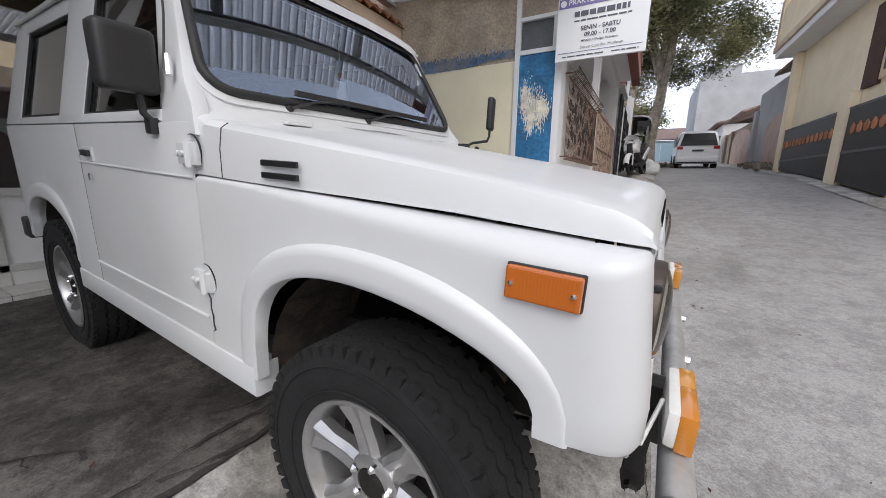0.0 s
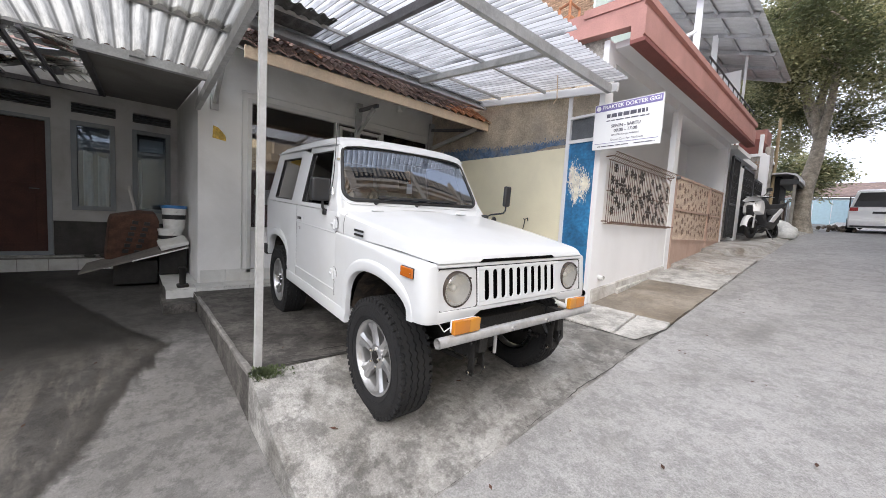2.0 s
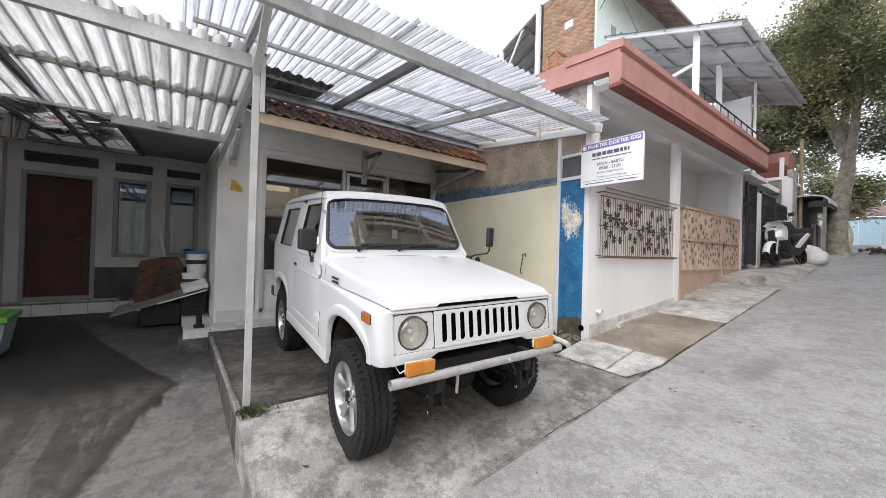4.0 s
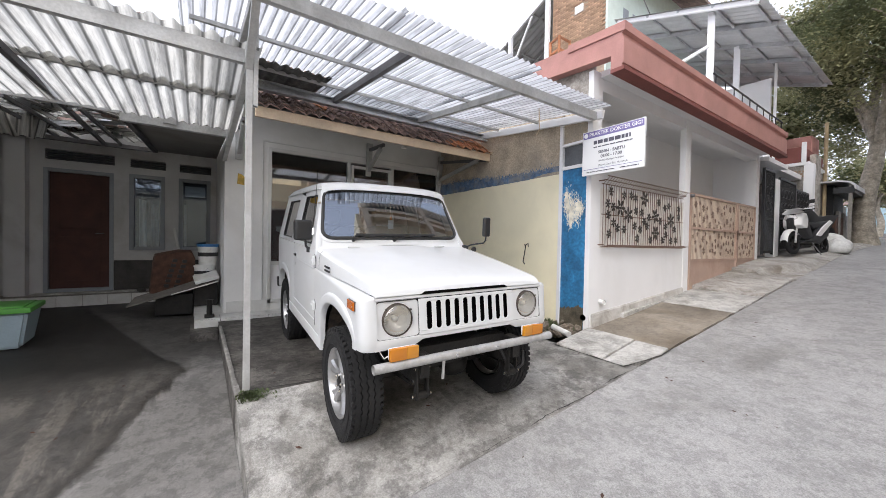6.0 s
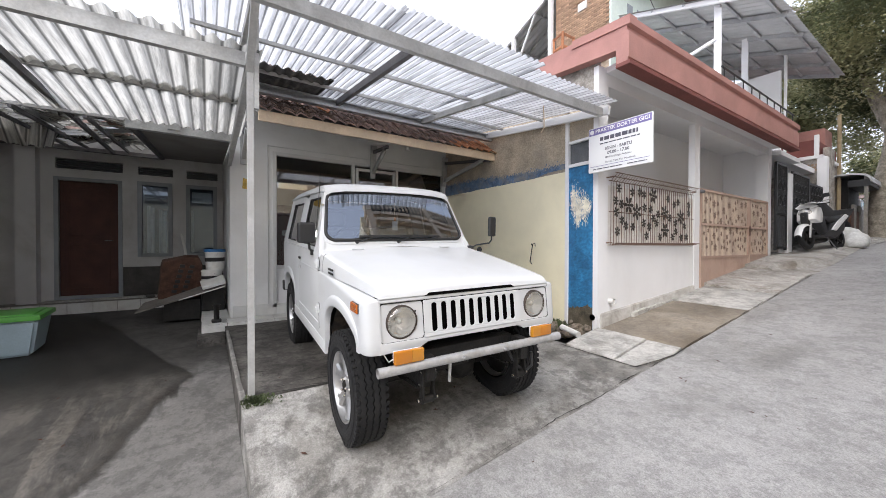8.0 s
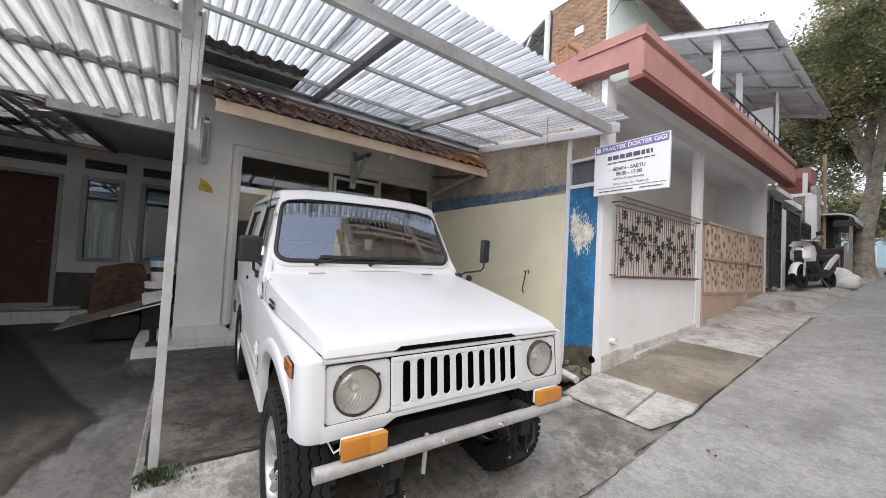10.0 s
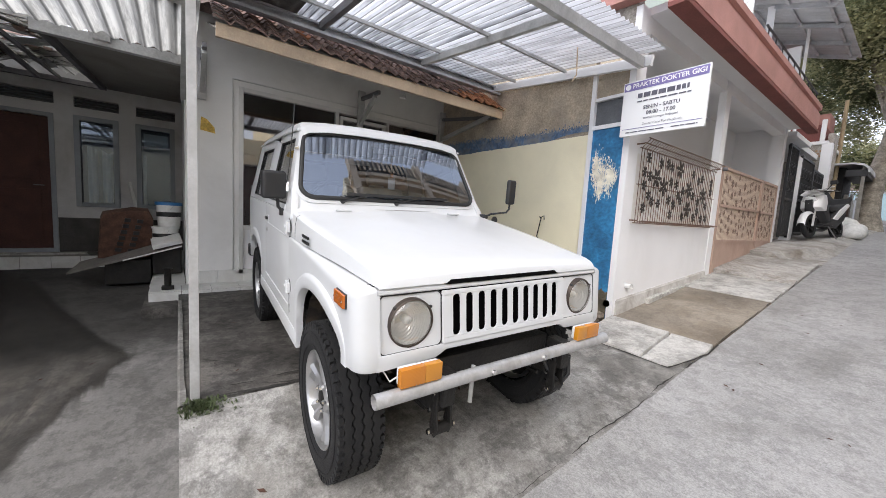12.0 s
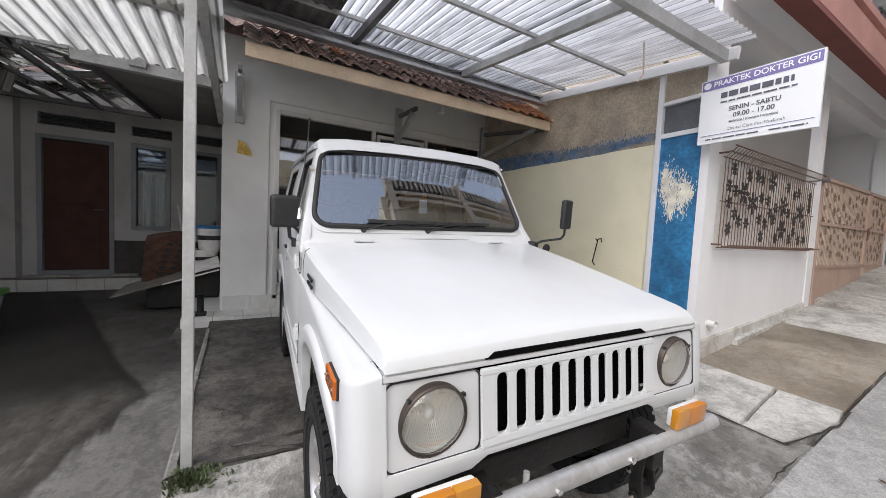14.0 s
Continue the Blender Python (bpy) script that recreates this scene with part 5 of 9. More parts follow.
doors = {}
for s in (-1, 1):
    # front wing
    b = bmesh.new()
    secs = []
    for x, foot in [(-0.60, 0.54), (-0.50, 0.54), (-0.40, 0.54), *ARCH_F, (0.412, 0.738), (0.428, 0.741)]:
        top, rad = wing_edge(x)
        lap = HALF - (HALF - 0.03) * hood_half(x)
        ring = [(x, s * (HALF - 0.03), foot)] + [(x, s * HALF, foot + (top - rad - foot) * q) for q in (0, 0.25, 0.5, 0.75, 0.9, 1)]
        ring += [(x, s * (HALF - rad * (1 - math.cos(a))), top - rad * (1 - math.sin(a))) for a in span(0.26, math.pi / 2, 6)]
        ring.append((x, s * (HALF - max(lap, rad + 0.005)), top + 0.001))
        secs.append(ring)
    for k in range(1, 11):
        a = math.pi / 2 * k / 10
        top, rad = wing_edge(0.43)
        rad = rad + (0.012 - rad) * k / 10
        def at(z, ins):
            ry_, rx_ = 0.085, nose(max(z, 0.80)) - 0.432
            return (0.432 + (rx_ - ins) * math.sin(a) ** 0.74, s * (HALF - ry_ + (ry_ - ins) * abs(math.cos(a)) ** 0.74), z)
        low = 0.742 + 0.003 * math.sin(a)
        ring = [at(low, 0.03), at(low, 0.006)] + [at(low + (top - rad - low) * q, 0.0) for q in (0.06, 0.25, 0.5, 0.75)] + [at(top - rad, 0.0)]
        ring += [at(top - rad * (1 - math.sin(t)), rad * (1 - math.cos(t))) for t in span(0.26, math.pi / 2, 6)]
        ring.append(at(top + 0.001, 0.075))
        secs.append(ring)
    loft(b, secs, cap=False)
    bmesh.ops.recalc_face_normals(b, faces=b.faces)
    part("front_wing", b, M_PAINT, jeep, "", 50)
    # door
    d = part_side("door", [(-0.605, 0.565), (-0.605, 1.225), (-1.545, 1.225), (-1.545, 0.565)], s, 0.05, bevel=0.008)
    doors[s] = d
    b = bmesh.new()
    box(b, (-0.6045, s * (HALF - 0.006) - 0.004, 0.640), (-0.6005, s * (HALF - 0.006) + 0.004, 1.085))
    box(b, (-1.551, s * (HALF - 0.006) - 0.004, 0.565), (-1.546, s * (HALF - 0.006) + 0.004, 1.225))
    box(b, (-1.545, s * (HALF - 0.005) - 0.004, 0.561), (-0.602, s * (HALF - 0.005) + 0.004, 0.564))
    if s < 0:
        # cracked filler below the lower hinge
        tube(b, [(-0.602, s * (HALF + 0.001), 0.735), (-0.590, s * (HALF + 0.001), 0.722), (-0.594, s * (HALF + 0.001), 0.690), (-0.586, s * (HALF + 0.001), 0.665), (-0.589, s * (HALF + 0.001), 0.640), (-0.582, s * (HALF + 0.001), 0.622), (-0.596, s * (HALF + 0.001), 0.612)], [0.002, 0.0024, 0.0018, 0.003, 0.0022, 0.0034, 0.001], 5)
    part("door_seam", b, M_BLACK, jeep)
    part_side("sill", [(-0.384, 0.470), (-0.384, 0.566), (-1.84, 0.566), (-1.84, 0.470)], s, 0.08, bevel=0.012, off=0.007)
    # rear side
    rear = [(-1.553, 0.56), (-1.84, 0.56), *ARCH_R[::-1], (-2.68, 0.60), (-2.71, 0.72), (-2.705, WAIST), (-1.553, WAIST)]
    part_side("rear_side", rear, s, 0.06, bevel=0.010)
    # cabin frame above the waist
    for nm, q in (("windscreen_pillar", [(-0.575, 1.19), (-0.775, 1.19), (-0.935, 1.70), (-0.86, 1.73), (-0.655, 1.335), (-0.60, 1.27)]),
                  ("window_rail", [(-0.86, 1.735), (-0.93, 1.692), (-1.50, 1.692), (-1.50, 1.748)]),
                  ("middle_pillar", [(-1.445, 1.23), (-1.74, 1.23), (-1.74, 1.745), (-1.445, 1.690)]),
                  ("rear_rail", [(-1.742, 1.675), (-2.40, 1.675), (-2.58, 1.745), (-1.742, 1.747)]),
                  ("rear_pillar", [(-2.40, 1.23), (-2.69, 1.23), (-2.60, 1.745), (-2.375, 1.673)]),
                  ("waist_rail", [(-0.78, 1.228), (-2.40, 1.228), (-2.40, 1.262), (-0.78, 1.262)])):
        part_side(nm, q, s, 0.045, bevel=0.007)
    for nm, q, mt in (("door_glass", [(-0.775, 1.255), (-0.925, 1.70), (-1.455, 1.70), (-1.455, 1.255)], M_GLASSD), ("quarter_glass", [(-1.735, 1.255), (-2.41, 1.255), (-2.385, 1.68), (-1.735, 1.68)], M_GLASSD)):
        part_side(nm, q, s, 0.005, mt, 0.0, off=-0.022, smoothed=0)
    b = bmesh.new()
    for q in (((-0.785, 1.262), (-0.93, 1.69), (-1.445, 1.69), (-1.445, 1.262)), ((-1.745, 1.265), (-2.395, 1.265), (-2.375, 1.672), (-1.745, 1.672))):
        tube(b, [(u, s * (lean(v) - 0.014), v) for u, v in q], 0.009, 6, closed=True)
    part("window_seal", b, M_RUBBER, jeep)
    # rolled arch lips
    for pts, lab in ((ARCH_F, ""), (ARCH_R, "")):
        b = bmesh.new()
        secs = []
        cx = sum(p[0] for p in pts) / len(pts)
        for i, (u, v) in enumerate(pts):
            pa, pb = pts[max(0, i - 1)], pts[min(len(pts) - 1, i + 1)]
            nx_, nz_ = -(pb[1] - pa[1]), (pb[0] - pa[0])
            L = math.hypot(nx_, nz_)
            nx_, nz_ = nx_ / L, nz_ / L
            ring = []
            end = min(0.25 + 0.75 * smooth(i / 5), 0.04 + 0.96 * smooth((len(pts) - 1 - i) / 8))
            wide = 0.70 + 0.30 * smooth((len(pts) - 1 - i) / 9)
            for t, o in ((-0.003, -0.032), (-0.002, 0.010), (0.002, 0.0135), (0.020, 0.0150), (0.050, 0.0165), (0.062, 0.0145), (0.069, 0.007), (0.075, -0.003)):
                ring.append((u + nx_ * t * wide, s * (HALF + (o * end if o > 0 else o)), v + nz_ * t * wide))
            secs.append(ring)
        loft(b, secs)
        bmesh.ops.recalc_face_normals(b, faces=b.faces)
        part("arch_lip", b, M_PAINT, jeep, "", 60)
    # dark wheel housing
    for cx, w in ((0.015, 0.41), (-2.215, 0.40)):
        b = bmesh.new()
        prof = [(cx + w * math.cos(a), 0.50 + 0.42 * math.sin(a)) for a in span(0.72 if cx > 0 else 0, math.pi, 10)]
        outer = [b.verts.new((u, s * (HALF - 0.05), v)) for u, v in prof]
        inner = [b.verts.new((u, s * 0.36, v)) for u, v in prof]
        for i in range(10):
            b.faces.new((outer[i], outer[i + 1], inner[i + 1], inner[i]))
        hs = part("wheel_housing", b, M_HOUSING, jeep)
        # Inner face near-black, for the shade inside the arch.
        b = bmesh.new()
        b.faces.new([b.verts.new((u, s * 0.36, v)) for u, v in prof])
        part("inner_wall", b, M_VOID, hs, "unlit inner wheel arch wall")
    # pressed line along the lower door and side
    b = bmesh.new()
    tube(b, [(-0.61, s * (HALF + 0.001), 0.655), (-1.54, s * (HALF + 0.001), 0.655)], 0.006, 6)
    tube(b, [(-0.61, s * (HALF + 0.001), 1.075), (-1.54, s * (HALF + 0.001), 1.078)], 0.005, 6)
    part("pressed_line", b, M_PAINT, d, "", 60)
    # door furniture
    b = bmesh.new()
    box(b, (-1.47, s * HALF - 0.006, 1.085), (-1.37, s * HALF + 0.006, 1.14), 0.004)
    part("handle_cup", b, M_PAINT, d)
    b = bmesh.new()
    box(b, (-1.455, s * HALF - 0.008 + s * 0.012, 1.105), (-1.385, s * HALF + 0.008 + s * 0.012, 1.128), 0.005)
    part("handle", b, M_MATTE, d, "black flap handle")
    b = bmesh.new()
    lathe(b, [(0.014, 0), (0.014, 0.008), (0.0, 0.010)], "y", 14, (-1.43, s * HALF - (0.01 if s < 0 else -0.002), 1.025))
    part("lock", b, M_CHROME, d)
    for z in (1.14, 0.775):
        b = bmesh.new()
        box(b, (-0.660, s * (HALF + 0.004) - 0.010, z - 0.030), (-0.565, s * (HALF + 0.004) + 0.010, z + 0.030), 0.006)
        tube(b, [(-0.598, s * (HALF + 0.012), z - 0.036), (-0.598, s * (HALF + 0.012), z + 0.036)], 0.010, 8)
        hinge = part("hinge", b, M_PAINT, jeep, "", 40)
        b = bmesh.new()
        tube(b, [(-0.600 + 0.048 * math.cos(a), s * (HALF + 0.0006), z + 0.052 * math.sin(a)) for a in span(-0.5, 1.9, 10)], [0.0006 + 0.0022 * math.sin(math.pi * k / 10) for k in range(11)], 5)
        part("recess_line", b, M_BLACK, hinge, "dark gap round the hinge recess")
        for u in (-0.645, -0.625):
            b = bmesh.new()
            lathe(b, [(0.008, 0), (0.008, 0.01), (0.0, 0.012)] if s > 0 else [(0.008, 0), (0.008, -0.01), (0.0, -0.012)], "y", 8, (u, s * (HALF + 0.012), z))
            part("bolt", b, M_PAINT, hinge)
    # vent slots in the scuttle
    for z in (1.103, 1.131):
        b = bmesh.new()
        box(b, (-0.30, s * (HALF - 0.009) - 0.004, z - 0.007), (-0.17, s * (HALF - 0.009) + 0.004, z + 0.007), 0.003)
        part("vent_slot", b, M_BLACK, jeep, "black vent slot")
    # side indicator
    b = bmesh.new()
    box(b, (0.327, s * HALF - 0.006, 0.961), (0.441, s * HALF + 0.006, 1.016), 0.003)
    ind = part("side_indicator", b, M_RUBBER, jeep, "amber side marker lamp")
    b = bmesh.new()
    box(b, (0.329, s * (HALF + 0.007) - 0.008, 0.963), (0.439, s * (HALF + 0.007) + 0.008, 1.014), 0.004)
    part("lens", b, M_ORANGE, ind, "orange lens")
    for u in (0.339, 0.429):
        b = bmesh.new()
        lathe(b, [(0.004, 0), (0.004, s * 0.003), (0, s * 0.004)], "y", 8, (u, s * (HALF + 0.015), 0.988))
        part("screw", b, M_CHROME, ind)

# bonnet
HX = [0.505, 0.500, 0.490, 0.475, 0.45, 0.38, 0.2, 0.0, -0.2, -0.35, -0.46, -0.54, -0.603]


def hood_top(x):
    t = (0.5 - x) / 1.06
    if x > 0.455:
        return 1.098 - 0.026 * ((x - 0.455) / 0.05) ** 2
    return 1.093 + 0.142 * t ** 0.85


secs = []
for x in HX:
    zt = hood_top(x)
    cw, ch = 0.27 + 0.05 * smooth((x + 0.55) / 0.9), 0.006 * smooth((0.30 - x) / 0.7)
    zs = 1.062 + 0.022 * (0.5 - x) - 0.012 * smooth((x - 0.1) / 0.4)
    ys = [(-HALF + 0.008, zs), (-HALF + 0.009, zs + 0.52 * (zt - zs)), (-0.718, zs + 0.88 * (zt - zs)), (-0.700, zt - 0.0035), (-0.66, zt), (-cw - 0.012, zt + 0.007), (-cw, zt + 0.007 + ch), (-0.12, zt + 0.012 + ch), (0.12, zt + 0.012 + ch), (cw, zt + 0.007 + ch), (cw + 0.012, zt + 0.007), (0.66, zt), (0.700, zt - 0.0035), (0.718, zs + 0.88 * (zt - zs)), (HALF - 0.009, zs + 0.52 * (zt - zs)), (HALF - 0.008, zs)]
    ys = [(y * hood_half(x), z) for y, z in ys]
    secs.append([(x, y, z) for y, z in ys])
b = bmesh.new()
rings, fs = loft(b, secs)
front = [b.verts.new((0.514, v.co.y, 1.047)) for v in rings[0]]
for j in range(len(front) - 1):
    b.faces.new((rings[0][j], rings[0][j + 1], front[j + 1], front[j]))
bmesh.ops.recalc_face_normals(b, faces=b.faces)
part("bonnet", b, M_PAINT, jeep, "", 32)
for s in (-1, 1):
    b = bmesh.new()
    zt, zs = hood_top(-0.475), 1.062 + 0.022 * 0.975
    tube(b, [(-0.475, s * (HALF - 0.0085), zs), (-0.475, s * (HALF - 0.009), zs + 0.52 * (zt - zs)), (-0.475, s * 0.718, zs + 0.88 * (zt - zs)), (-0.475, s * 0.700, zt - 0.003)], 0.0018, 5)
    part("bonnet_seam", b, M_BLACK, jeep)
# Slot shade drawn as a near-black strip below the lip.
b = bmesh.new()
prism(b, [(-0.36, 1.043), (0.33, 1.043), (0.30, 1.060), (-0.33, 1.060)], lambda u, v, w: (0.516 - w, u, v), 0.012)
part("bonnet_gap", b, M_VOID, jeep, "black strip for the shaded slot under the bonnet lip")
# cowl between bonnet and windscreen
b = bmesh.new()
secs = []
for x, z, h in ((-0.560, 1.226, 0.722), (-0.585, 1.240, 0.721), (-0.612, 1.262, 0.718), (-0.632, 1.292, 0.712), (-0.650, 1.326, 0.704)):
    half = [(h, z - 0.06), (h - 0.001, z - 0.018), (h - 0.006, z - 0.006), (h - 0.022, z)]
    mid_ = [(y, z + 0.012 * (1 - (y / 0.70) ** 2)) for y in (-0.6, -0.4, -0.2, 0.0, 0.2, 0.4, 0.6)]
    secs.append([(x, y, zz) for y, zz in [(-y, zz) for y, zz in half] + mid_ + half[::-1]])
loft(b, secs)
bmesh.ops.recalc_face_normals(b, faces=b.faces)
part("cowl", b, M_PAINT, jeep, "", 40)
for y in (-0.42, 0.42):
    b = bmesh.new()
    box(b, (-0.58, y - 0.05, 1.243), (-0.555, y + 0.05, 1.254), 0.003)
    part("bonnet_hinge", b, M_PAINT, jeep)
b = bmesh.new()
tube(b, [(-0.60, -0.22, 1.258), (-0.585, 0.0, 1.262), (-0.60, 0.26, 1.258)], 0.003, 6)
part("washer_line", b, M_STEEL, jeep)

# windscreen
WB, WT = (-0.640, 1.318), (-0.882, 1.735)


def screen(u, v, w=0.0):
    """u across (-1 to 1), v up the screen (0 to 1), w out of it."""
    x = WB[0] + (WT[0] - WB[0]) * v
    z = WB[1] + (WT[1] - WB[1]) * v
    half = 0.668 + (0.600 - 0.668) * v
    bow = 0.025 * (1 - u * u)
    return (x + bow + w * 0.86, u * half, z + w * 0.5)


def rounded(hw, hh, r, n=5):
    out = []
    for cx, cy, a0 in ((hw - r, hh - r, 0), (-hw + r, hh - r, 90), (-hw + r, -hh + r, 180), (hw - r, -hh + r, 270)):
        for k in range(n + 1):
            a = radians(a0 + 90 * k / n)
            out.append((cx + r * math.cos(a), cy + r * math.sin(a)))
    return out


outl = [(u / 0.634, 0.5 + v / 0.48) for u, v in rounded(0.634, 0.24, 0.085)]
b = bmesh.new()
cols = span(-0.985, 0.985, 14)
secs = [[screen(u * (0.93 if v in (0.015, 0.985) else 1.0), v, 0.004) for u in cols] for v in (0.015, 0.10, 0.3, 0.5, 0.7, 0.90, 0.985)]
loft(b, secs)
part("windscreen", b, M_GLASS, jeep, "large flat windscreen with a reflection of the sky", 60)
b = bmesh.new()
tube(b, [screen(u, v, 0.006) for u, v in outl], 0.0145, 8, closed=True)
part("windscreen_seal", b, M_RUBBER, jeep, "thick black rubber seal", 60)
b = bmesh.new()
big = [(u / 0.634 * 1.0, 0.5 + v / 0.48) for u, v in rounded(0.656, 0.275, 0.10)]
ring_o = [b.verts.new(screen(u, v, 0.0)) for u, v in big]
ring_i = [b.verts.new(screen(u, v, 0.002)) for u, v in outl]
k = len(big)
for i in range(k):
    b.faces.new((ring_o[i], ring_o[(i + 1) % k], ring_i[(i + 1) % k], ring_i[i]))
ring_b = [b.verts.new(Vector(screen(u, v, -0.045))) for u, v in big]
for i in range(k):
    b.faces.new((ring_o[(i + 1) % k], ring_o[i], ring_b[i], ring_b[(i + 1) % k]))
bmesh.ops.recalc_face_normals(b, faces=b.faces)
part("windscreen_frame", b, M_PAINT, jeep, "", 40)
for y0, y1, lab in ((-0.41, -0.02, ""), (-0.03, 0.36, "")):
    b = bmesh.new()
    lathe(b, [(0.017, 0), (0.017, 0.03), (0.010, 0.042), (0, 0.044)], "x", 10, (-0.655, y0, 1.300))
    tube(b, [(-0.612, y0, 1.302), (-0.606, y0 + 0.10, 1.335), (-0.612, y0 + 0.20, 1.350)], 0.005, 6)
    w = part("wiper", b, M_MATTE, jeep, "black wiper arm and blade", 40)
    b = bmesh.new()
    box(b, (-0.622, y0 + 0.02, 1.343), (-0.606, y0 + 0.42, 1.362), 0.003)
    part("blade", b, M_MATTE, w)

# roof
b = bmesh.new()
secs = []
for x, dz, inset in ((-0.842, -0.034, 0.030), (-0.856, -0.004, 0.012), (-0.878, 0.018, 0.003), (-0.93, 0.038, 0.0), (-1.2, 0.046, 0.0), (-1.8, 0.048, 0.0), (-2.4, 0.040, 0.0), (-2.56, 0.020, 0.006), (-2.61, -0.03, 0.012)):
    h = 0.628 - inset
    zt = ROOF_Z + dz
    ze = min(ROOF_Z, zt - 0.006)
    secs.append([(x, y, z) for y, z in ((-h, ze - 0.020), (-h + 0.004, ze + 0.002 + dz * 0.3), (-h + 0.03, zt), (-0.45, zt + 0.018), (-0.2, zt + 0.028), (0.2, zt + 0.028), (0.45, zt + 0.018), (h - 0.03, zt), (h - 0.004, ze + 0.002 + dz * 0.3), (h, ze - 0.020))])
loft(b, secs)
bmesh.ops.recalc_face_normals(b, faces=b.faces)
part("roof", b, M_PAINT, jeep, "", 45)
for s in (-1, 1):
    b = bmesh.new()
    tube(b, [(-0.86, s * 0.634, 1.738), (-1.2, s * 0.636, 1.748), (-2.0, s * 0.636, 1.748), (-2.60, s * 0.63, 1.744)], 0.008, 6)
    part("drip_rail", b, M_PAINT, jeep, "", 60)
b = bmesh.new()
prism(b, [(-0.72, 0.60), (0.72, 0.60), (0.72, 1.225), (0.62, 1.74), (-0.62, 1.74), (-0.72, 1.225)], lambda u, v, w: (-2.69 + w + max(0, v - 1.225) * 0.15, u, v), 0.04, 0.01)
part("tailgate", b, M_PAINT, jeep, "", 40)
b = bmesh.new()
box(b, (-2.58, -0.55, 1.30), (-2.575, 0.55, 1.66))
for s in (-1, 1):
    box(b, (-2.74, s * 0.62 - 0.08, 0.60), (-2.69, s * 0.62 + 0.08, 0.70), 0.01)
part("rear_trim", b, M_MATTE, jeep, "black rear corner guard")
for s in (-1, 1):
    b = bmesh.new()
    box(b, (-2.80, s * 0.70 - 0.05, 0.58), (-2.66, s * 0.70 + 0.05, 0.70), 0.015)
    part("rear_bumper_end", b, M_MATTE, jeep, "black bumper end")

# nose panel
def nplate(b, y0, y1, z0, z1, front=0.0, depth=0.03, bevel=0.0):
    vs = slab(b, [(nose(z0) + front - depth, y0, z0), (nose(z0) + front, y0, z0), (nose(z0) + front, y1, z0), (nose(z0) + front - depth, y1, z0)],
              [(nose(z1) + front - depth, y0, z1), (nose(z1) + front, y0, z1), (nose(z1) + front, y1, z1), (nose(z1) + front - depth, y1, z1)])
    if bevel:
        es = list({e for v in vs for e in v.link_edges})
        bmesh.ops.bevel(b, geom=es, offset=bevel, segments=2, affect="EDGES")


b = bmesh.new()
nplate(b, -0.652, 0.652, 1.022, 1.044, 0.0, 0.05, 0.005)
for s in (-1, 1):
    nplate(b, min(s * 0.640, s * 0.652), max(s * 0.640, s * 0.652), 0.80, 1.0225, 0.0, 0.05)
prism(b, [(-0.652, 0.805), (-0.652, 0.743), (-0.40, 0.752), (-0.35, 0.778), (0.35, 0.778), (0.40, 0.752), (0.652, 0.743), (0.652, 0.805)], lambda u, v, w: (0.545 - w, u, v), 0.05, 0.008)
bmesh.ops.recalc_face_normals(b, faces=b.faces)
part("nose_panel", b, M_PAINT, jeep, "", 40)
gr = bmesh.new()
nplate(gr, -0.3745, 0.3745, 1.000, 1.018, 0.006, 0.012, 0.003)
nplate(gr, -0.3745, 0.3745, 0.806, 0.832, 0.006, 0.012, 0.003)
NS = 10
pitch = 0.0675
y0 = -NS * pitch / 2
for i in range(NS + 1):
    yc = y0 + i * pitch
    hw = 0.0155
    a, c = yc - hw, yc + hw
    if i == 0:
        a = -0.3745
    if i == NS:
        c = 0.3745
    nplate(gr, a, c, 0.830, 1.002, 0.006, 0.010, 0.003)
for i in range(NS):
    ya, yb = y0 + i * pitch + 0.0155, y0 + (i + 1) * pitch - 0.0155
    for cy, sy in ((ya, 1), (yb, -1)):
        for cz_, sz in ((0.832, 1), (1.000, -1)):
            R_ = 0.0145
            poly = [(cy, cz_)] + [(cy + sy * R_ * (1 - math.sin(q)), cz_ + sz * R_ * (1 - math.cos(q))) for q in span(0, math.pi / 2, 4)]
            prism(gr, poly, lambda u, v, w: (nose(v) + 0.0035 - w, u, v), 0.007)
part("grille", gr, M_PAINT, jeep, "white slotted grille", 40)
# Plate near-black, carrying the shade behind the grille slots.
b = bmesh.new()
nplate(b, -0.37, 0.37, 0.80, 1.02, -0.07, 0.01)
part("radiator", b, M_VOID, jeep, "radiator behind the grille, blackened for shade")
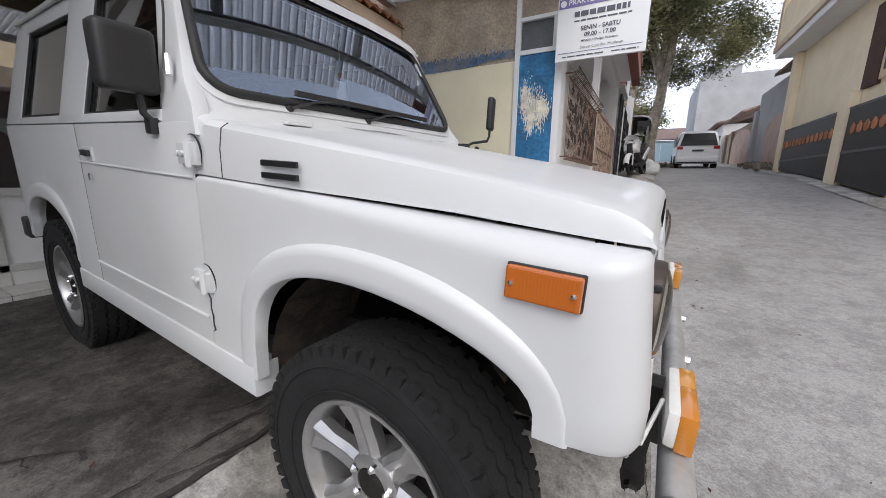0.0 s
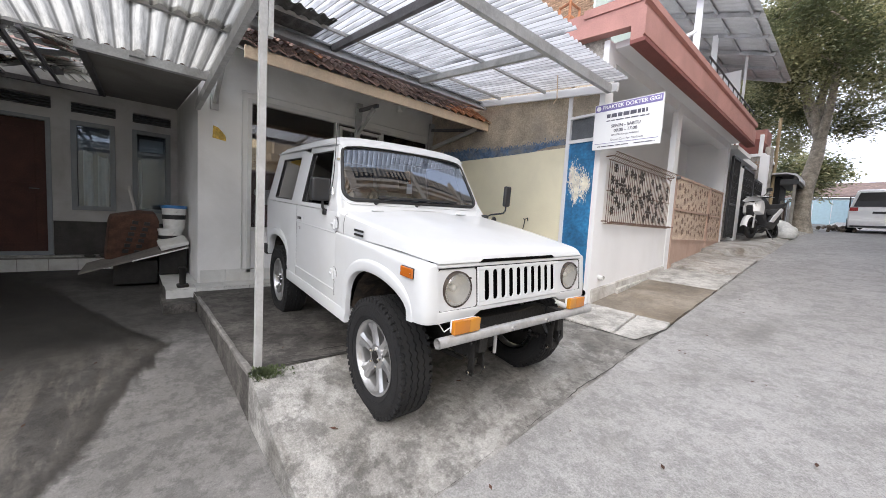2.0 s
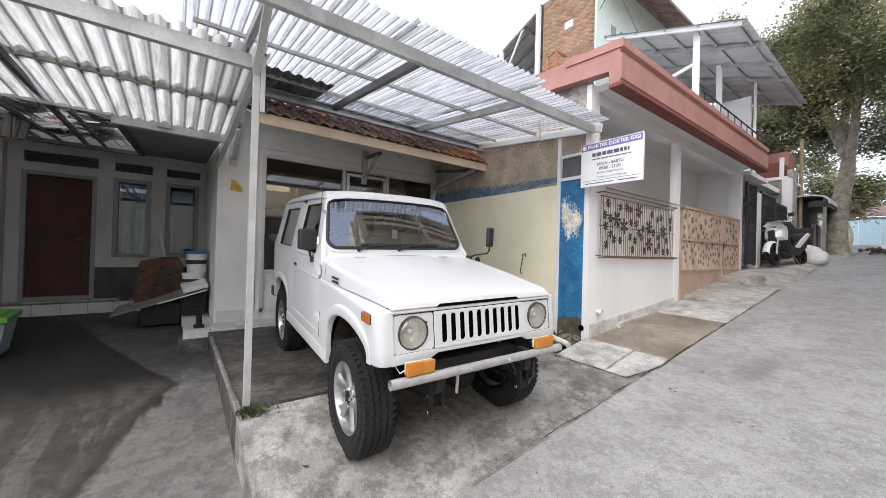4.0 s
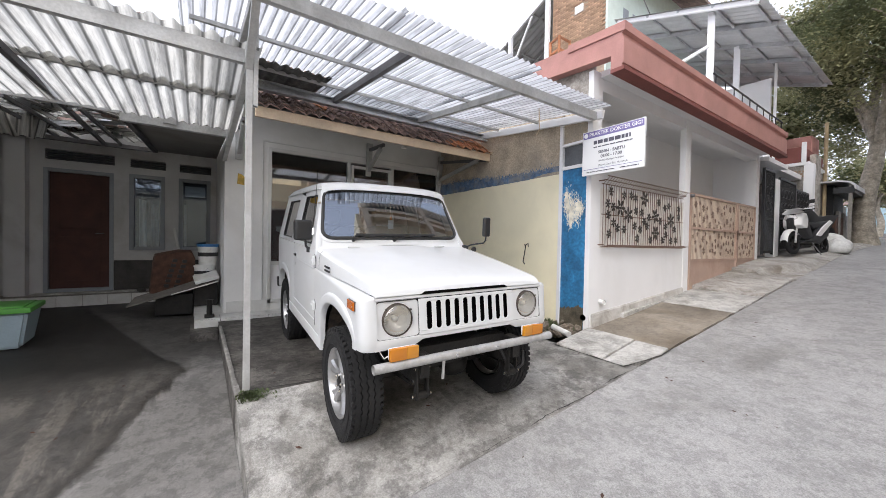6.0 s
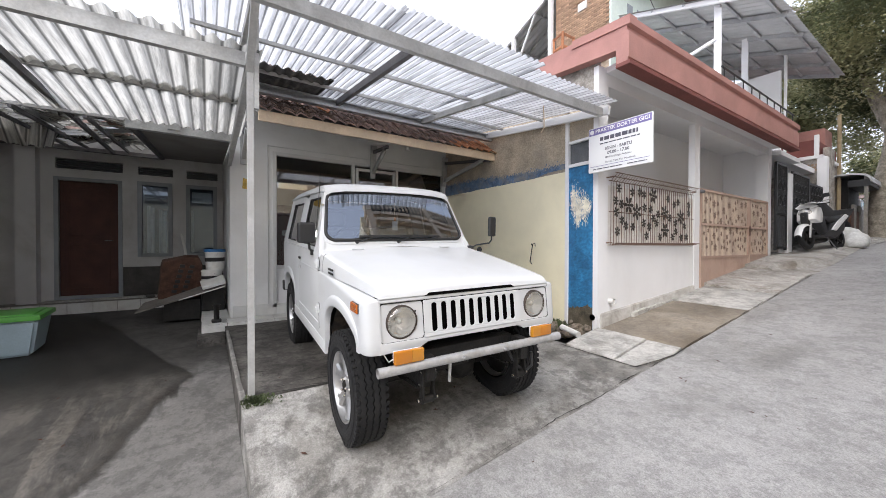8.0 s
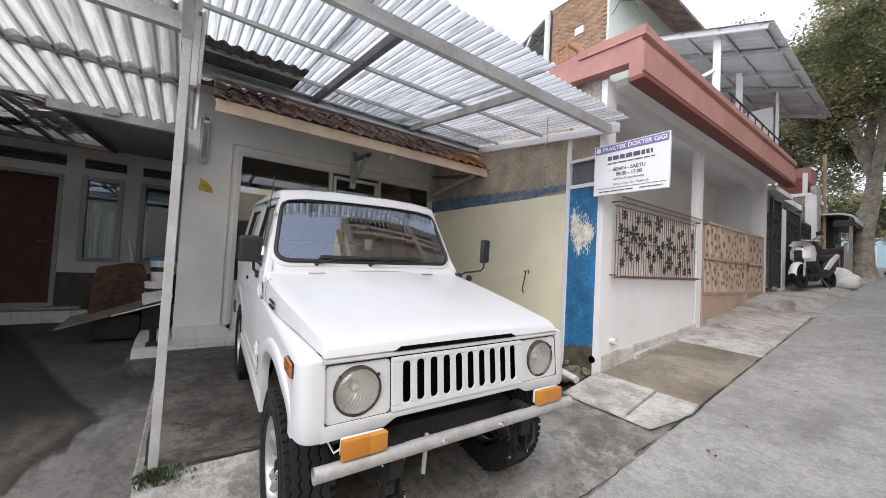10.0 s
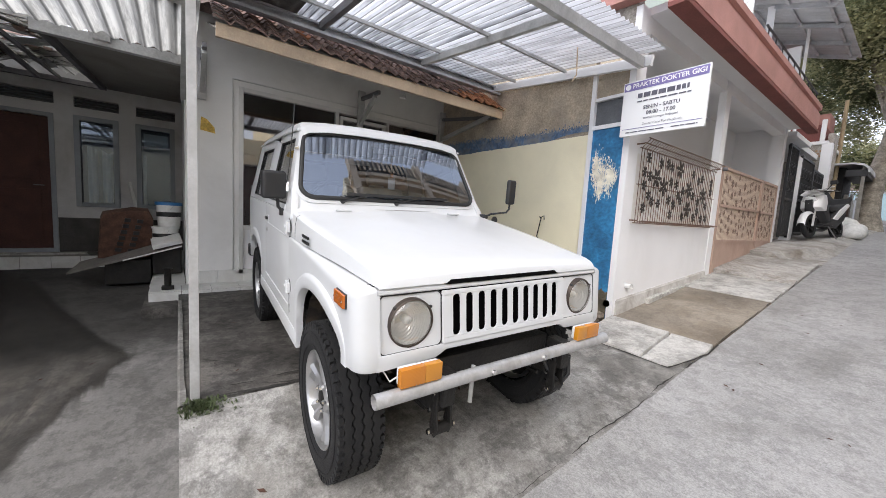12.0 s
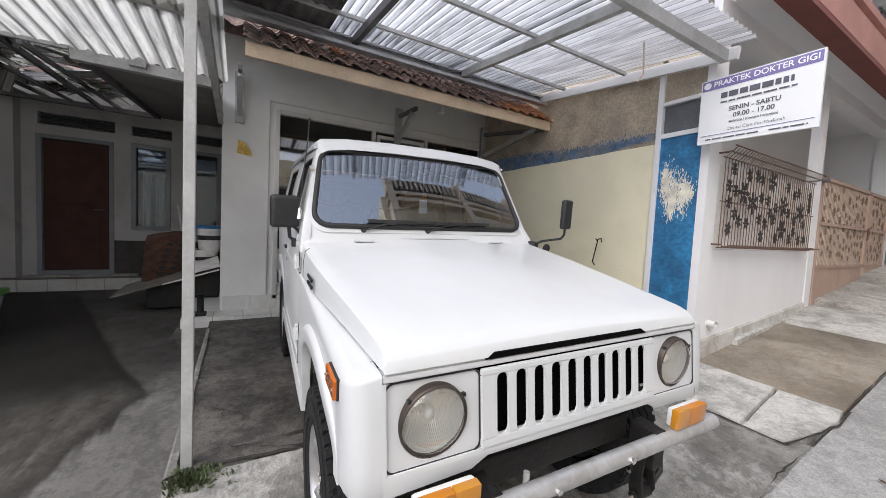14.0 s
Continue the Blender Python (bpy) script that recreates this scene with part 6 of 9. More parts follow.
for s in (-1, 1):
    b = bmesh.new()
    ya, yb = sorted((s * 0.3725, s * 0.642))
    hz, hy = 0.908, s * 0.512
    hx = nose(hz) - 0.010
    # square plate with a round hole, a little below the nose panel
    k_ = 48
    rect, ring, back = [], [], []
    for i in range(k_):
        a = 2 * math.pi * (i + 0.5) / k_
        c_, s_ = math.cos(a), math.sin(a)
        t_ = min((yb - hy) / c_ if c_ > 0 else (ya - hy) / c_, (1.018 - hz) / s_ if s_ > 0 else (0.803 - hz) / s_)
        zz = hz + t_ * s_
        rect.append(b.verts.new((nose(zz) - 0.010, hy + t_ * c_, zz)))
        ring.append(b.verts.new((nose(hz + 0.096 * s_) - 0.010, hy + 0.096 * c_, hz + 0.096 * s_)))
        back.append(b.verts.new((nose(hz + 0.096 * s_) - 0.03, hy + 0.096 * c_, hz + 0.096 * s_)))
    for i in range(k_):
        j = (i + 1) % k_
        b.faces.new((rect[i], rect[j], ring[j], ring[i]))
        b.faces.new((ring[i], ring[j], back[j], back[i]))
    bmesh.ops.recalc_face_normals(b, faces=b.faces)
    hb = part("headlamp_bezel", b, M_PAINT, jeep, "white square lamp surround", 30)
    b = bmesh.new()
    ym_, zm_ = (ya + yb) / 2, 0.9105
    tube(b, [(nose(zm_ + v) - 0.007, ym_ + u, zm_ + v) for u, v in rounded((yb - ya) / 2 - 0.001, 0.1075, 0.022)], 0.0028, 5, closed=True)
    part("bezel_seam", b, M_BLACK, hb)
    b = bmesh.new()
    nplate(b, ya, yb, 0.803, 1.018, -0.085, 0.01)
    part("lamp_back", b, M_VOID, hb)
    b = bmesh.new()
    lathe(b, [(0.0965, -0.02), (0.0955, 0.010), (0.093, 0.014), (0.090, 0.015), (0.087, 0.002)], "x", 40, (hx, hy, hz), caps=False)
    part("lamp_rim", b, M_LAMPRING, hb, "dull brown metal ring", 40)
    b = bmesh.new()
    lathe(b, [(0.0, -0.060), (0.020, -0.057), (0.040, -0.046), (0.060, -0.028), (0.078, -0.006), (0.088, 0.004)], "x", 40, (hx, hy, hz), caps=False)
    part("reflector", b, M_HEAD, hb, "silver reflector bowl", 60)
    b = bmesh.new()
    lathe(b, [(0.016, -0.058), (0.017, -0.026), (0.010, -0.016), (0.0, -0.014)], "x", 16, (hx, hy, hz), caps=False)
    part("bulb", b, M_WHITEP, hb, "frosted bulb", 60)
    b = bmesh.new()
    lathe(b, [(0.088, 0.010), (0.080, 0.020), (0.060, 0.028), (0.030, 0.032), (0.0, 0.033)], "x", 32, (hx, hy, hz), caps=False)
    o_ = part("lens", b, M_HEADGLASS, hb, "ribbed clear lens", 60)
    o_.visible_shadow = False
    for a in (0.6, 2.4, 4.6):
        b = bmesh.new()
        box(b, (hx, hy + 0.099 * math.cos(a) - 0.005, hz + 0.099 * math.sin(a) - 0.005), (hx + 0.012, hy + 0.099 * math.cos(a) + 0.005, hz + 0.099 * math.sin(a) + 0.005), 0.0015)
        part("clip", b, M_MATTE, hb)

# tube bumper with amber lamps
b = bmesh.new()
tube(b, [(0.602, -0.685, 0.672), (0.602, 0.685, 0.672)], 0.0275, 16, caps=False)
tube(b, [(0.602, -0.684, 0.672), (0.602, 0.684, 0.672)], 0.024, 16, caps=False)
bumper = part("bumper", b, M_BUMPER, jeep, "silver steel tube bumper", 40)
for y in (-0.16, 0.16):
    b = bmesh.new()
    lathe(b, [(0.011, 0), (0.011, 0.012), (0, 0.013)], "x", 6, (0.626, y, 0.675))
    part("bolt", b, M_CHROME, bumper)
for s in (-1, 1):
    b = bmesh.new()
    ya, yb = sorted((s * 0.415, s * 0.595))
    box(b, (0.574, ya + 0.004, 0.704), (0.602, yb - 0.004, 0.772), 0.010)
    lamp = part("front_indicator", b, M_WHITEP, bumper, "white lamp housing", 40)
    b = bmesh.new()
    ym = ya + (yb - ya) * (0.58 if s < 0 else 0.42)
    box(b, (0.592, ya + 0.002, 0.703), (0.619, ym, 0.773), 0.0035)
    part("lens", b, M_AMBER if s < 0 else M_AMBERY, lamp, "amber lens", 40)
    b = bmesh.new()
    box(b, (0.592, ym, 0.703), (0.619, yb - 0.002, 0.773), 0.0035)
    part("lens", b, M_AMBERY if s < 0 else M_AMBER, lamp, "amber lens", 40)
b = bmesh.new()
tube(b, [(0.57, -0.52, 0.75), (0.545, -0.60, 0.70), (0.52, -0.62, 0.74), (0.47, -0.60, 0.78)], 0.004, 6)
part("lamp_wire", b, M_WHITEP, bumper)

# chassis, springs, axles
b = bmesh.new()
for s in (-1, 1):
    box(b, (-2.65, s * 0.36 - 0.035, 0.50), (0.54, s * 0.36 + 0.035, 0.60), 0.006)
    box(b, (0.50, s * 0.36 - 0.03, 0.56), (0.60, s * 0.36 + 0.03, 0.70), 0.004)
box(b, (0.38, -0.36, 0.60), (0.47, 0.36, 0.70), 0.008)
box(b, (-0.1, -0.25, 0.42), (0.20, 0.20, 0.62), 0.03)
box(b, (-1.9, -0.20, 0.42), (-0.3, 0.10, 0.60), 0.04)
box(b, (-2.6, -0.60, 0.57), (-0.42, 0.60, 0.62))
box(b, (-0.42, -0.34, 0.57), (0.40, 0.34, 0.62))
part("chassis", b, M_GREASE, jeep, "greasy black chassis")
for x in (0.015, -2.215):
    b = bmesh.new()
    tube(b, [(x, -0.62, 0.37), (x, 0.62, 0.37)], 0.038, 12)
    lathe(b, [(0.05, -0.12), (0.12, -0.06), (0.13, 0.0), (0.12, 0.06), (0.05, 0.12)], "y", 16, (x, 0.22, 0.37))
    part("axle", b, M_GREASE, jeep, "", 45)
for s in (-1, 1):
    for x in (0.015, -2.215):
        b = bmesh.new()
        for k in range(4):
            tube(b, [(x - 0.42 + k * 0.07, s * 0.36, 0.46 - 0.0 * k), (x, s * 0.36, 0.415 - k * 0.011), (x + 0.42 - k * 0.07, s * 0.36, 0.46)], 0.012, 4)
        part("leaf_spring", b, M_GREASE, jeep)
    b = bmesh.new()
    for dy in (-0.035, 0.035):
        prism(b, [(0.535, 0.64), (0.578, 0.64), (0.572, 0.52), (0.582, 0.455), (0.565, 0.412), (0.538, 0.418), (0.528, 0.46), (0.540, 0.53)], lambda u, v, w: (u, s * 0.36 + dy + w - 0.005, v), 0.01, 0.002)
    tube(b, [(0.555, s * 0.36 - 0.032, 0.440), (0.555, s * 0.36 + 0.032, 0.440)], 0.024, 10)
    tube(b, [(0.556, s * 0.36 - 0.034, 0.585), (0.556, s * 0.36 + 0.034, 0.585)], 0.022, 10)
    tube(b, [(0.555, s * 0.36 - 0.058, 0.440), (0.555, s * 0.36 + 0.058, 0.440)], 0.014, 6)
    shk = part("spring_shackle", b, M_GREASE, jeep, "greasy spring shackle with bolts", 40)
    for x, z in ((0.556, 0.605), (0.530, 0.52), (0.556, 0.44)):
        for q in (-1, 1):
            b = bmesh.new()
            lathe(b, [(0.011, 0), (0.011, q * 0.008), (0, q * 0.009)], "y", 6, (x, s * 0.36 + q * (0.058 if z < 0.45 else 0.043), z))
            part("bolt", b, M_CHROME, shk)
b = bmesh.new()
pts = [(0.50, 0.30, 0.60), (0.54, 0.34, 0.50), (0.55, 0.42, 0.44), (0.54, 0.49, 0.47), (0.52, 0.50, 0.56)]
tube(b, pts, 0.012, 8)
part("hose", b, M_MATTE, jeep, "looped black hose", 50)
b = bmesh.new()
tube(b, [(0.52, -0.18, 0.66), (0.54, -0.20, 0.50)], 0.010, 8)
part("stay_rod", b, M_STEEL, jeep)

# wheels


def make_wheel():
    w = new("wheel")
    b = bmesh.new()
    prof = [(0.228, -0.085), (0.250, -0.100), (0.300, -0.108), (0.345, -0.098), (0.360, -0.086), (0.358, -0.070), (0.358, 0.070), (0.360, 0.086), (0.345, 0.098), (0.300, 0.108), (0.250, 0.100), (0.228, 0.085)]
    lathe(b, prof, "y", 56, caps=False)
    part("tyre", b, M_TYRE, w, "black all-terrain tyre", 30)
    # tread ribs with zigzag edges and lugs on the shoulder
    b = bmesh.new()
    n = 192
    for yc, hw in ((-0.062, 0.0185), (-0.021, 0.0182), (0.021, 0.0182), (0.062, 0.0185)):
        rings = []
        for j in range(n):
            a = 2 * math.pi * j / n
            z = 0.0042 * (1 if (j // 2) % 2 else -1)
            ring = []
            for r, dy in ((0.356, -hw), (0.374, -hw + 0.002), (0.374, hw - 0.002), (0.356, hw)):
                ring.append(b.verts.new((r * math.cos(a), yc + dy + z, r * math.sin(a))))
            rings.append(ring)
        for j in range(n):
            p, q = rings[j], rings[(j + 1) % n]
            for m_ in range(3):
                b.faces.new((p[m_], p[m_ + 1], q[m_ + 1], q[m_]))
    for s in (-1, 1):
        for j in range(54):
            a = 2 * math.pi * j / 54
            vs = box(b, (0.344, s * 0.0905 - 0.009, -0.0135), (0.3705, s * 0.0905 + 0.009, 0.0135))
            bmesh.ops.transform(b, matrix=Matrix.Rotation(-a, 4, "Y"), verts=vs)
    part("tread", b, M_TYRE, w, "worn zigzag tread")
    b = bmesh.new()
    for s in (-1, 1):
        for r in (0.262, 0.325):
            tube(b, [(r * math.cos(a), s * (0.1035 if r < 0.3 else 0.1045), r * math.sin(a)) for a in span(0, 2 * math.pi, 48)[:-1]], 0.003, 5, closed=True)
    part("sidewall_ring", b, M_TYRE, w)
    # rim
    b = bmesh.new()
    lathe(b, [(0.200, 0.085), (0.200, 0.02), (0.204, -0.05), (0.214, -0.082), (0.224, -0.092), (0.232, -0.092), (0.236, -0.082), (0.222, -0.060), (0.216, -0.02), (0.214, 0.085)], "y", 48, caps=False)
    rim = part("rim", b, M_RIM, w, "silver alloy rim", 35)
    b = bmesh.new()
    lathe(b, [(0.075, 0.02), (0.075, -0.062), (0.062, -0.070), (0.045, -0.071), (0.043, -0.050), (0.0, -0.050)], "y", 30)
    for k in range(6):
        m_ = Matrix.Rotation(radians(60 * k), 4, "Y")
        sp = [(0.058, 0.036, -0.064), (0.105, 0.036, -0.064), (0.155, 0.034, -0.068), (0.208, 0.060, -0.080)]
        top_, bot_ = [], []
        for r, h, yy in sp:
            top_.append([b.verts.new(m_ @ Vector((r, yy, z))) for z in (-h, -h * 0.55, 0.0, h * 0.55, h)])
            for v, dy in zip(top_[-1], (0.014, 0.0, 0.009, 0.0, 0.014)):
                v.co.y += dy
            bot_.append([b.verts.new(m_ @ Vector((r, yy + 0.045, z))) for z in (-h * 0.9, h * 0.9)])
        for i in range(3):
            for j in range(4):
                b.faces.new((top_[i][j], top_[i][j + 1], top_[i + 1][j + 1], top_[i + 1][j]))
            b.faces.new((top_[i][0], top_[i + 1][0], bot_[i + 1][0], bot_[i][0]))
            b.faces.new((top_[i][4], bot_[i][1], bot_[i + 1][1], top_[i + 1][4]))
    bmesh.ops.recalc_face_normals(b, faces=b.faces)
    part("spokes", b, M_RIM, rim, "six broad silver spokes", 35)
    b = bmesh.new()
    lathe(b, [(0.042, -0.049), (0.042, -0.070), (0.030, -0.078), (0.0, -0.078)], "y", 18)
    part("hub", b, M_GREASE, rim, "dark greasy hub", 40)
    for k in range(5):
        a = radians(72 * k + 20)
        b = bmesh.new()
        lathe(b, [(0.012, -0.055), (0.012, -0.078), (0.006, -0.086), (0.0, -0.086)], "y", 6, (0.057 * math.cos(a), 0, 0.057 * math.sin(a)))
        part("wheel_nut", b, M_CHROME, rim)
    b = bmesh.new()
    lathe(b, [(0.198, 0.03), (0.10, 0.035), (0.0, 0.035)], "y", 24)
    part("brake_drum", b, M_GREASE, w, "dark brake drum")
    return w


wheel = make_wheel()
wheel.parent = jeep
wheel.matrix_basis = pose(0.015, -0.628, 0.372, 0, 12, 0)
for x, y, ry, rz in ((0.015, 0.628, 40, 180), (-2.215, -0.628, 75, 0), (-2.215, 0.628, 5, 180)):
    c = copy_thing(wheel, pose(x, y, 0.372 + (0.035 if x > -1 else 0.0), 0, ry, rz))
    c.parent = jeep

# mirrors and aerial
b = bmesh.new()
tube(b, [(-0.80, -0.735, 1.215), (-0.79, -0.765, 1.245), (-0.79, -0.77, 1.32)], 0.010, 8)
box(b, (-0.825, -0.755, 1.19), (-0.785, -0.73, 1.235), 0.004)
mir = part("mirror_near", b, M_MATTE, jeep, "large black door mirror", 40)
b = bmesh.new()
vs = box(b, (-0.032, -0.070, -0.085), (0.032, 0.070, 0.085), 0.022, seg=3)
bmesh.ops.transform(b, matrix=pose(-0.79, -0.790, 1.380, 0, 0, 8), verts=b.verts)
part("mirror_shell", b, M_MATTE, mir, "", 50)
b = bmesh.new()
box(b, (-0.60, 0.705, 1.17), (-0.53, 0.74, 1.255), 0.006)
tube(b, [(-0.56, 0.725, 1.235), (-0.53, 0.77, 1.262), (-0.50, 0.905, 1.282), (-0.50, 0.932, 1.31), (-0.50, 0.935, 1.38)], 0.008, 8)
mir = part("mirror_arm", b, M_MATTE, jeep, "black stalk mirror on the wing", 40)
b = bmesh.new()
box(b, (-0.020, -0.048, -0.098), (0.020, 0.048, 0.098), 0.019, seg=3)
bmesh.ops.transform(b, matrix=pose(-0.50, 0.935, 1.445, 0, 0, 15), verts=b.verts)
part("mirror_shell", b, M_MATTE, mir, "", 50)
b = bmesh.new()
tube(b, [(-0.705, -0.735, 1.36), (-0.715, -0.715, 1.50), (-0.77, -0.68, 1.78), (-0.785, -0.673, 1.875)], 0.0032, 6)
aer = part("aerial", b, M_MATTE, jeep, "thin radio aerial on the pillar")
b = bmesh.new()
tube(b, [(-0.700, -0.728, 1.345), (-0.712, -0.722, 1.40)], [0.012, 0.009], 8)
part("aerial_mount", b, M_CHROME, aer, "small bright mount", 40)
b = bmesh.new()
box(b, (-0.795, -0.668, 1.605), (-0.780, -0.645, 1.625), 0.003)
part("aerial_clip", b, M_CHROME, aer, "small bright clip", 40)
b = bmesh.new()
lathe(b, [(0.0, -0.012), (0.020, -0.010), (0.030, 0.0), (0.028, 0.008), (0.0, 0.010)], "x", 16, (-0.515, 0.795, 1.215))
part("small_mirror", b, M_MATTE, mir, "small round mirror", 50)

# cabin
b = bmesh.new()
prism(b, [(-0.66, 1.20), (-0.66, 1.30), (-0.80, 1.32), (-0.95, 1.27), (-0.95, 1.05), (-0.80, 1.0)], lambda u, v, w: (u, -0.66 + w, v), 1.32, 0.02)
part("dashboard", b, M_DASH, jeep, "", 40)
b = bmesh.new()
c = Vector((-1.08, -0.33, 1.27))
m_ = Matrix.Translation(c) @ Matrix.Rotation(radians(-58), 4, "Y")
tube(b, [m_ @ Vector((0.185 * math.cos(a), 0.185 * math.sin(a), 0)) for a in span(0, 2 * math.pi, 36)[:-1]], 0.012, 8, closed=True)
for a in (0.4, 2.74, 4.71):
    tube(b, [m_ @ Vector((0.18 * math.cos(a), 0.18 * math.sin(a), 0)), m_ @ Vector((0, 0, -0.03))], 0.010, 6)
tube(b, [m_ @ Vector((0, 0, 0.0)), (-0.88, -0.33, 1.15)], 0.03, 10)
part("steering_wheel", b, M_MATTE, jeep, "black steering wheel", 60)
for y in (-0.33, 0.33):
    b = bmesh.new()
    vs = box(b, (-1.62, y - 0.23, 0.78), (-1.12, y + 0.23, 0.95), 0.05, seg=3)
    seat = part("seat", b, M_SEAT, jeep, "grey cloth front seat", 50)
    b = bmesh.new()
    box(b, (-0.06, -0.23, 0), (0.06, 0.23, 0.52), 0.05, seg=3)
    box(b, (-0.05, -0.13, 0.55), (0.05, 0.13, 0.70), 0.04, seg=3)
    bmesh.ops.transform(b, matrix=pose(-1.62, y, 0.90, 0, -14, 0), verts=b.verts)
    part("backrest", b, M_SEAT, seat, "", 50)
b = bmesh.new()
box(b, (-2.45, -0.60, 0.85), (-2.05, 0.60, 1.02), 0.05, seg=3)
box(b, (-2.50, -0.60, 1.0), (-2.40, 0.60, 1.40), 0.04, seg=3)
part("rear_bench", b, M_SEAT, jeep, "grey rear bench", 50)
b = bmesh.new()
box(b, (-2.65, -0.66, 0.64), (-0.70, 0.66, 0.70))
box(b, (-0.68, -0.66, 0.64), (-0.64, 0.66, 1.20))
part("cabin_floor", b, M_DASH, jeep)
b = bmesh.new()
secs = [[(x, y, ROOF_Z - 0.005) for y in (-0.59, 0.59)] for x in (-0.90, -2.56)]
loft(b, secs)
part("headlining", b, M_SEAT, jeep, "grey headlining")
b = bmesh.new()
box(b, (-0.93, -0.11, 1.655), (-0.915, 0.09, 1.705), 0.006)
part("rear_view_mirror", b, M_MATTE, jeep)
b = bmesh.new()
tube(b, [(-0.86, 0.03, 1.66), (-0.85, 0.03, 1.50)], 0.002, 5)
tag_ = part("hanging_tag", b, M_FASCIA, jeep, "white scent tag on a string")
b = bmesh.new()
box(b, (-0.855, 0.005, 1.40), (-0.848, 0.06, 1.485), 0.002)
part("tag_card", b, M_SIGNW, tag_, "white card")
b = bmesh.new()
box(b, (-0.857, 0.022, 1.485), (-0.846, 0.043, 1.520), 0.003)
part("tag_top", b, M_ORANGE, tag_, "orange clip")
jeep.matrix_world = JEEP

# ---------------------------------------------------------------- neighbour: sign, grille, gate
sign = thing("clinic_sign", "white dentist sign with violet band on the corner column", "sign")
SY = 3.755
bm = bmesh.new()
box(bm, (-0.835, SY, 2.245), (-0.065, SY + 0.03, 2.790), 0.003)
part("sign_board", bm, M_SIGNW, sign)
bm = bmesh.new()
box(bm, (-0.825, SY - 0.003, 2.700), (-0.075, SY - 0.0005, 2.780))
part("sign_band", bm, M_SIGNP, sign, "violet heading band")
bm = bmesh.new()
lathe(bm, [(0.022, -0.0062), (0.028, -0.0062), (0.028, -0.0045), (0.022, -0.0045)], "y", 20, (-0.785, SY, 2.74))
part("sign_badge", bm, M_INKW, sign, "round white badge")
bm = bmesh.new()
box(bm, (-0.832, SY + 0.031, 2.62), (-0.800, NY - 0.011, 2.66))
part("sign_bracket", bm, M_STEEL, sign)
bm = bmesh.new()
box(bm, (-0.832, SY + 0.031, 2.34), (-0.800, NY - 0.011, 2.38))
part("sign_bracket", bm, M_STEEL, sign)


def words(text, x, z, size, material, parent, y, bold=0.0):
    cu = bpy.data.curves.new("words", "FONT")
    cu.body, cu.size, cu.align_x, cu.align_y = text, size, "CENTER", "CENTER"
    cu.offset = bold
    tmp = bpy.data.objects.new("words", cu)
    scene.collection.objects.link(tmp)
    dg = bpy.context.evaluated_depsgraph_get()
    me = bpy.data.meshes.new_from_object(tmp.evaluated_get(dg))
    bpy.data.objects.remove(tmp)
    me.materials.clear()
    me.materials.append(material)
    o = new("lettering", me)
    o.matrix_world = pose(x, y, z, 90, 0, 0)
    o.parent = parent
    return o


words("PRAKTEK DOKTER GIGI", -0.415, 2.740, 0.061, M_INKW, sign, SY - 0.005, 0.001)
words("SENIN - SABTU", -0.45, 2.508, 0.050, M_INK, sign, SY - 0.004, 0.0012)
words("09.00 - 17.00", -0.45, 2.452, 0.050, M_INK, sign, SY - 0.004, 0.0012)
words("MINGGU (Dengan Perjanjian)", -0.45, 2.402, 0.026, M_INK, sign, SY - 0.004, 0.0004)
words("Dental Care For Muslimah", -0.43, 2.347, 0.034, M_INK, sign, SY - 0.004)
rng = random.Random(3)


def bars(z, x0, x1, h, gap, mt=M_INK):
    b = bmesh.new()
    x = x0
    while x < x1:
        w = rng.uniform(0.03, 0.09)
        box(b, (x, SY - 0.004, z - h / 2), (min(x + w, x1), SY - 0.001, z + h / 2))
        x += w + gap
    part("text_bar", b, mt, sign)


bars(2.635, -0.68, -0.22, 0.044, 0.012)
bars(2.578, -0.68, -0.20, 0.012, 0.012)
bars(2.280, -0.77, -0.40, 0.010, 0.010)
bars(2.280, -0.34, -0.12, 0.010, 0.010)
bm = bmesh.new()
box(bm, (-0.81, SY - 0.004, 2.312), (-0.09, SY - 0.001, 2.316))
part("sign_rule", bm, M_SIGNP, sign)


def flower_mesh(name, r, mt):
    b = bmesh.new()
    for k in range(6):
        a = math.pi / 3 * k
        pts = []
        for t in span(0, 2 * math.pi, 9)[:-1]:
            u, v = 0.60 * r + 0.38 * r * math.cos(t), 0.19 * r * math.sin(t)
            pts.append((0, u * math.cos(a) - v * math.sin(a), u * math.sin(a) + v * math.cos(a)))
        prism(b, [(p[1], p[2]) for p in pts], lambda u, v, w: (w, u, v), 0.006)
    lathe(b, [(0.16 * r, -0.002), (0.16 * r, 0.009), (0.0, 0.011)], "x", 10)
    me = bpy.data.meshes.new(name)
    b.to_mesh(me)
    b.free()
    me.materials.append(mt)
    return me


M_FLOWERD = plain("black_brown_flower_paint", (0.035, 0.028, 0.024), 0.6, vary=0.15)
M_FLOWER = plain("dark_brown_flower_paint", (0.22, 0.155, 0.115), 0.6, vary=0.15)
F_BIG, F_SMALL = flower_mesh("flower", 0.070, M_FLOWER), flower_mesh("flower", 0.042, M_FLOWER)
F_BIGS, F_SMALLS = flower_mesh("flower", 0.120, M_FLOWERD), flower_mesh("flower", 0.065, M_FLOWERD)


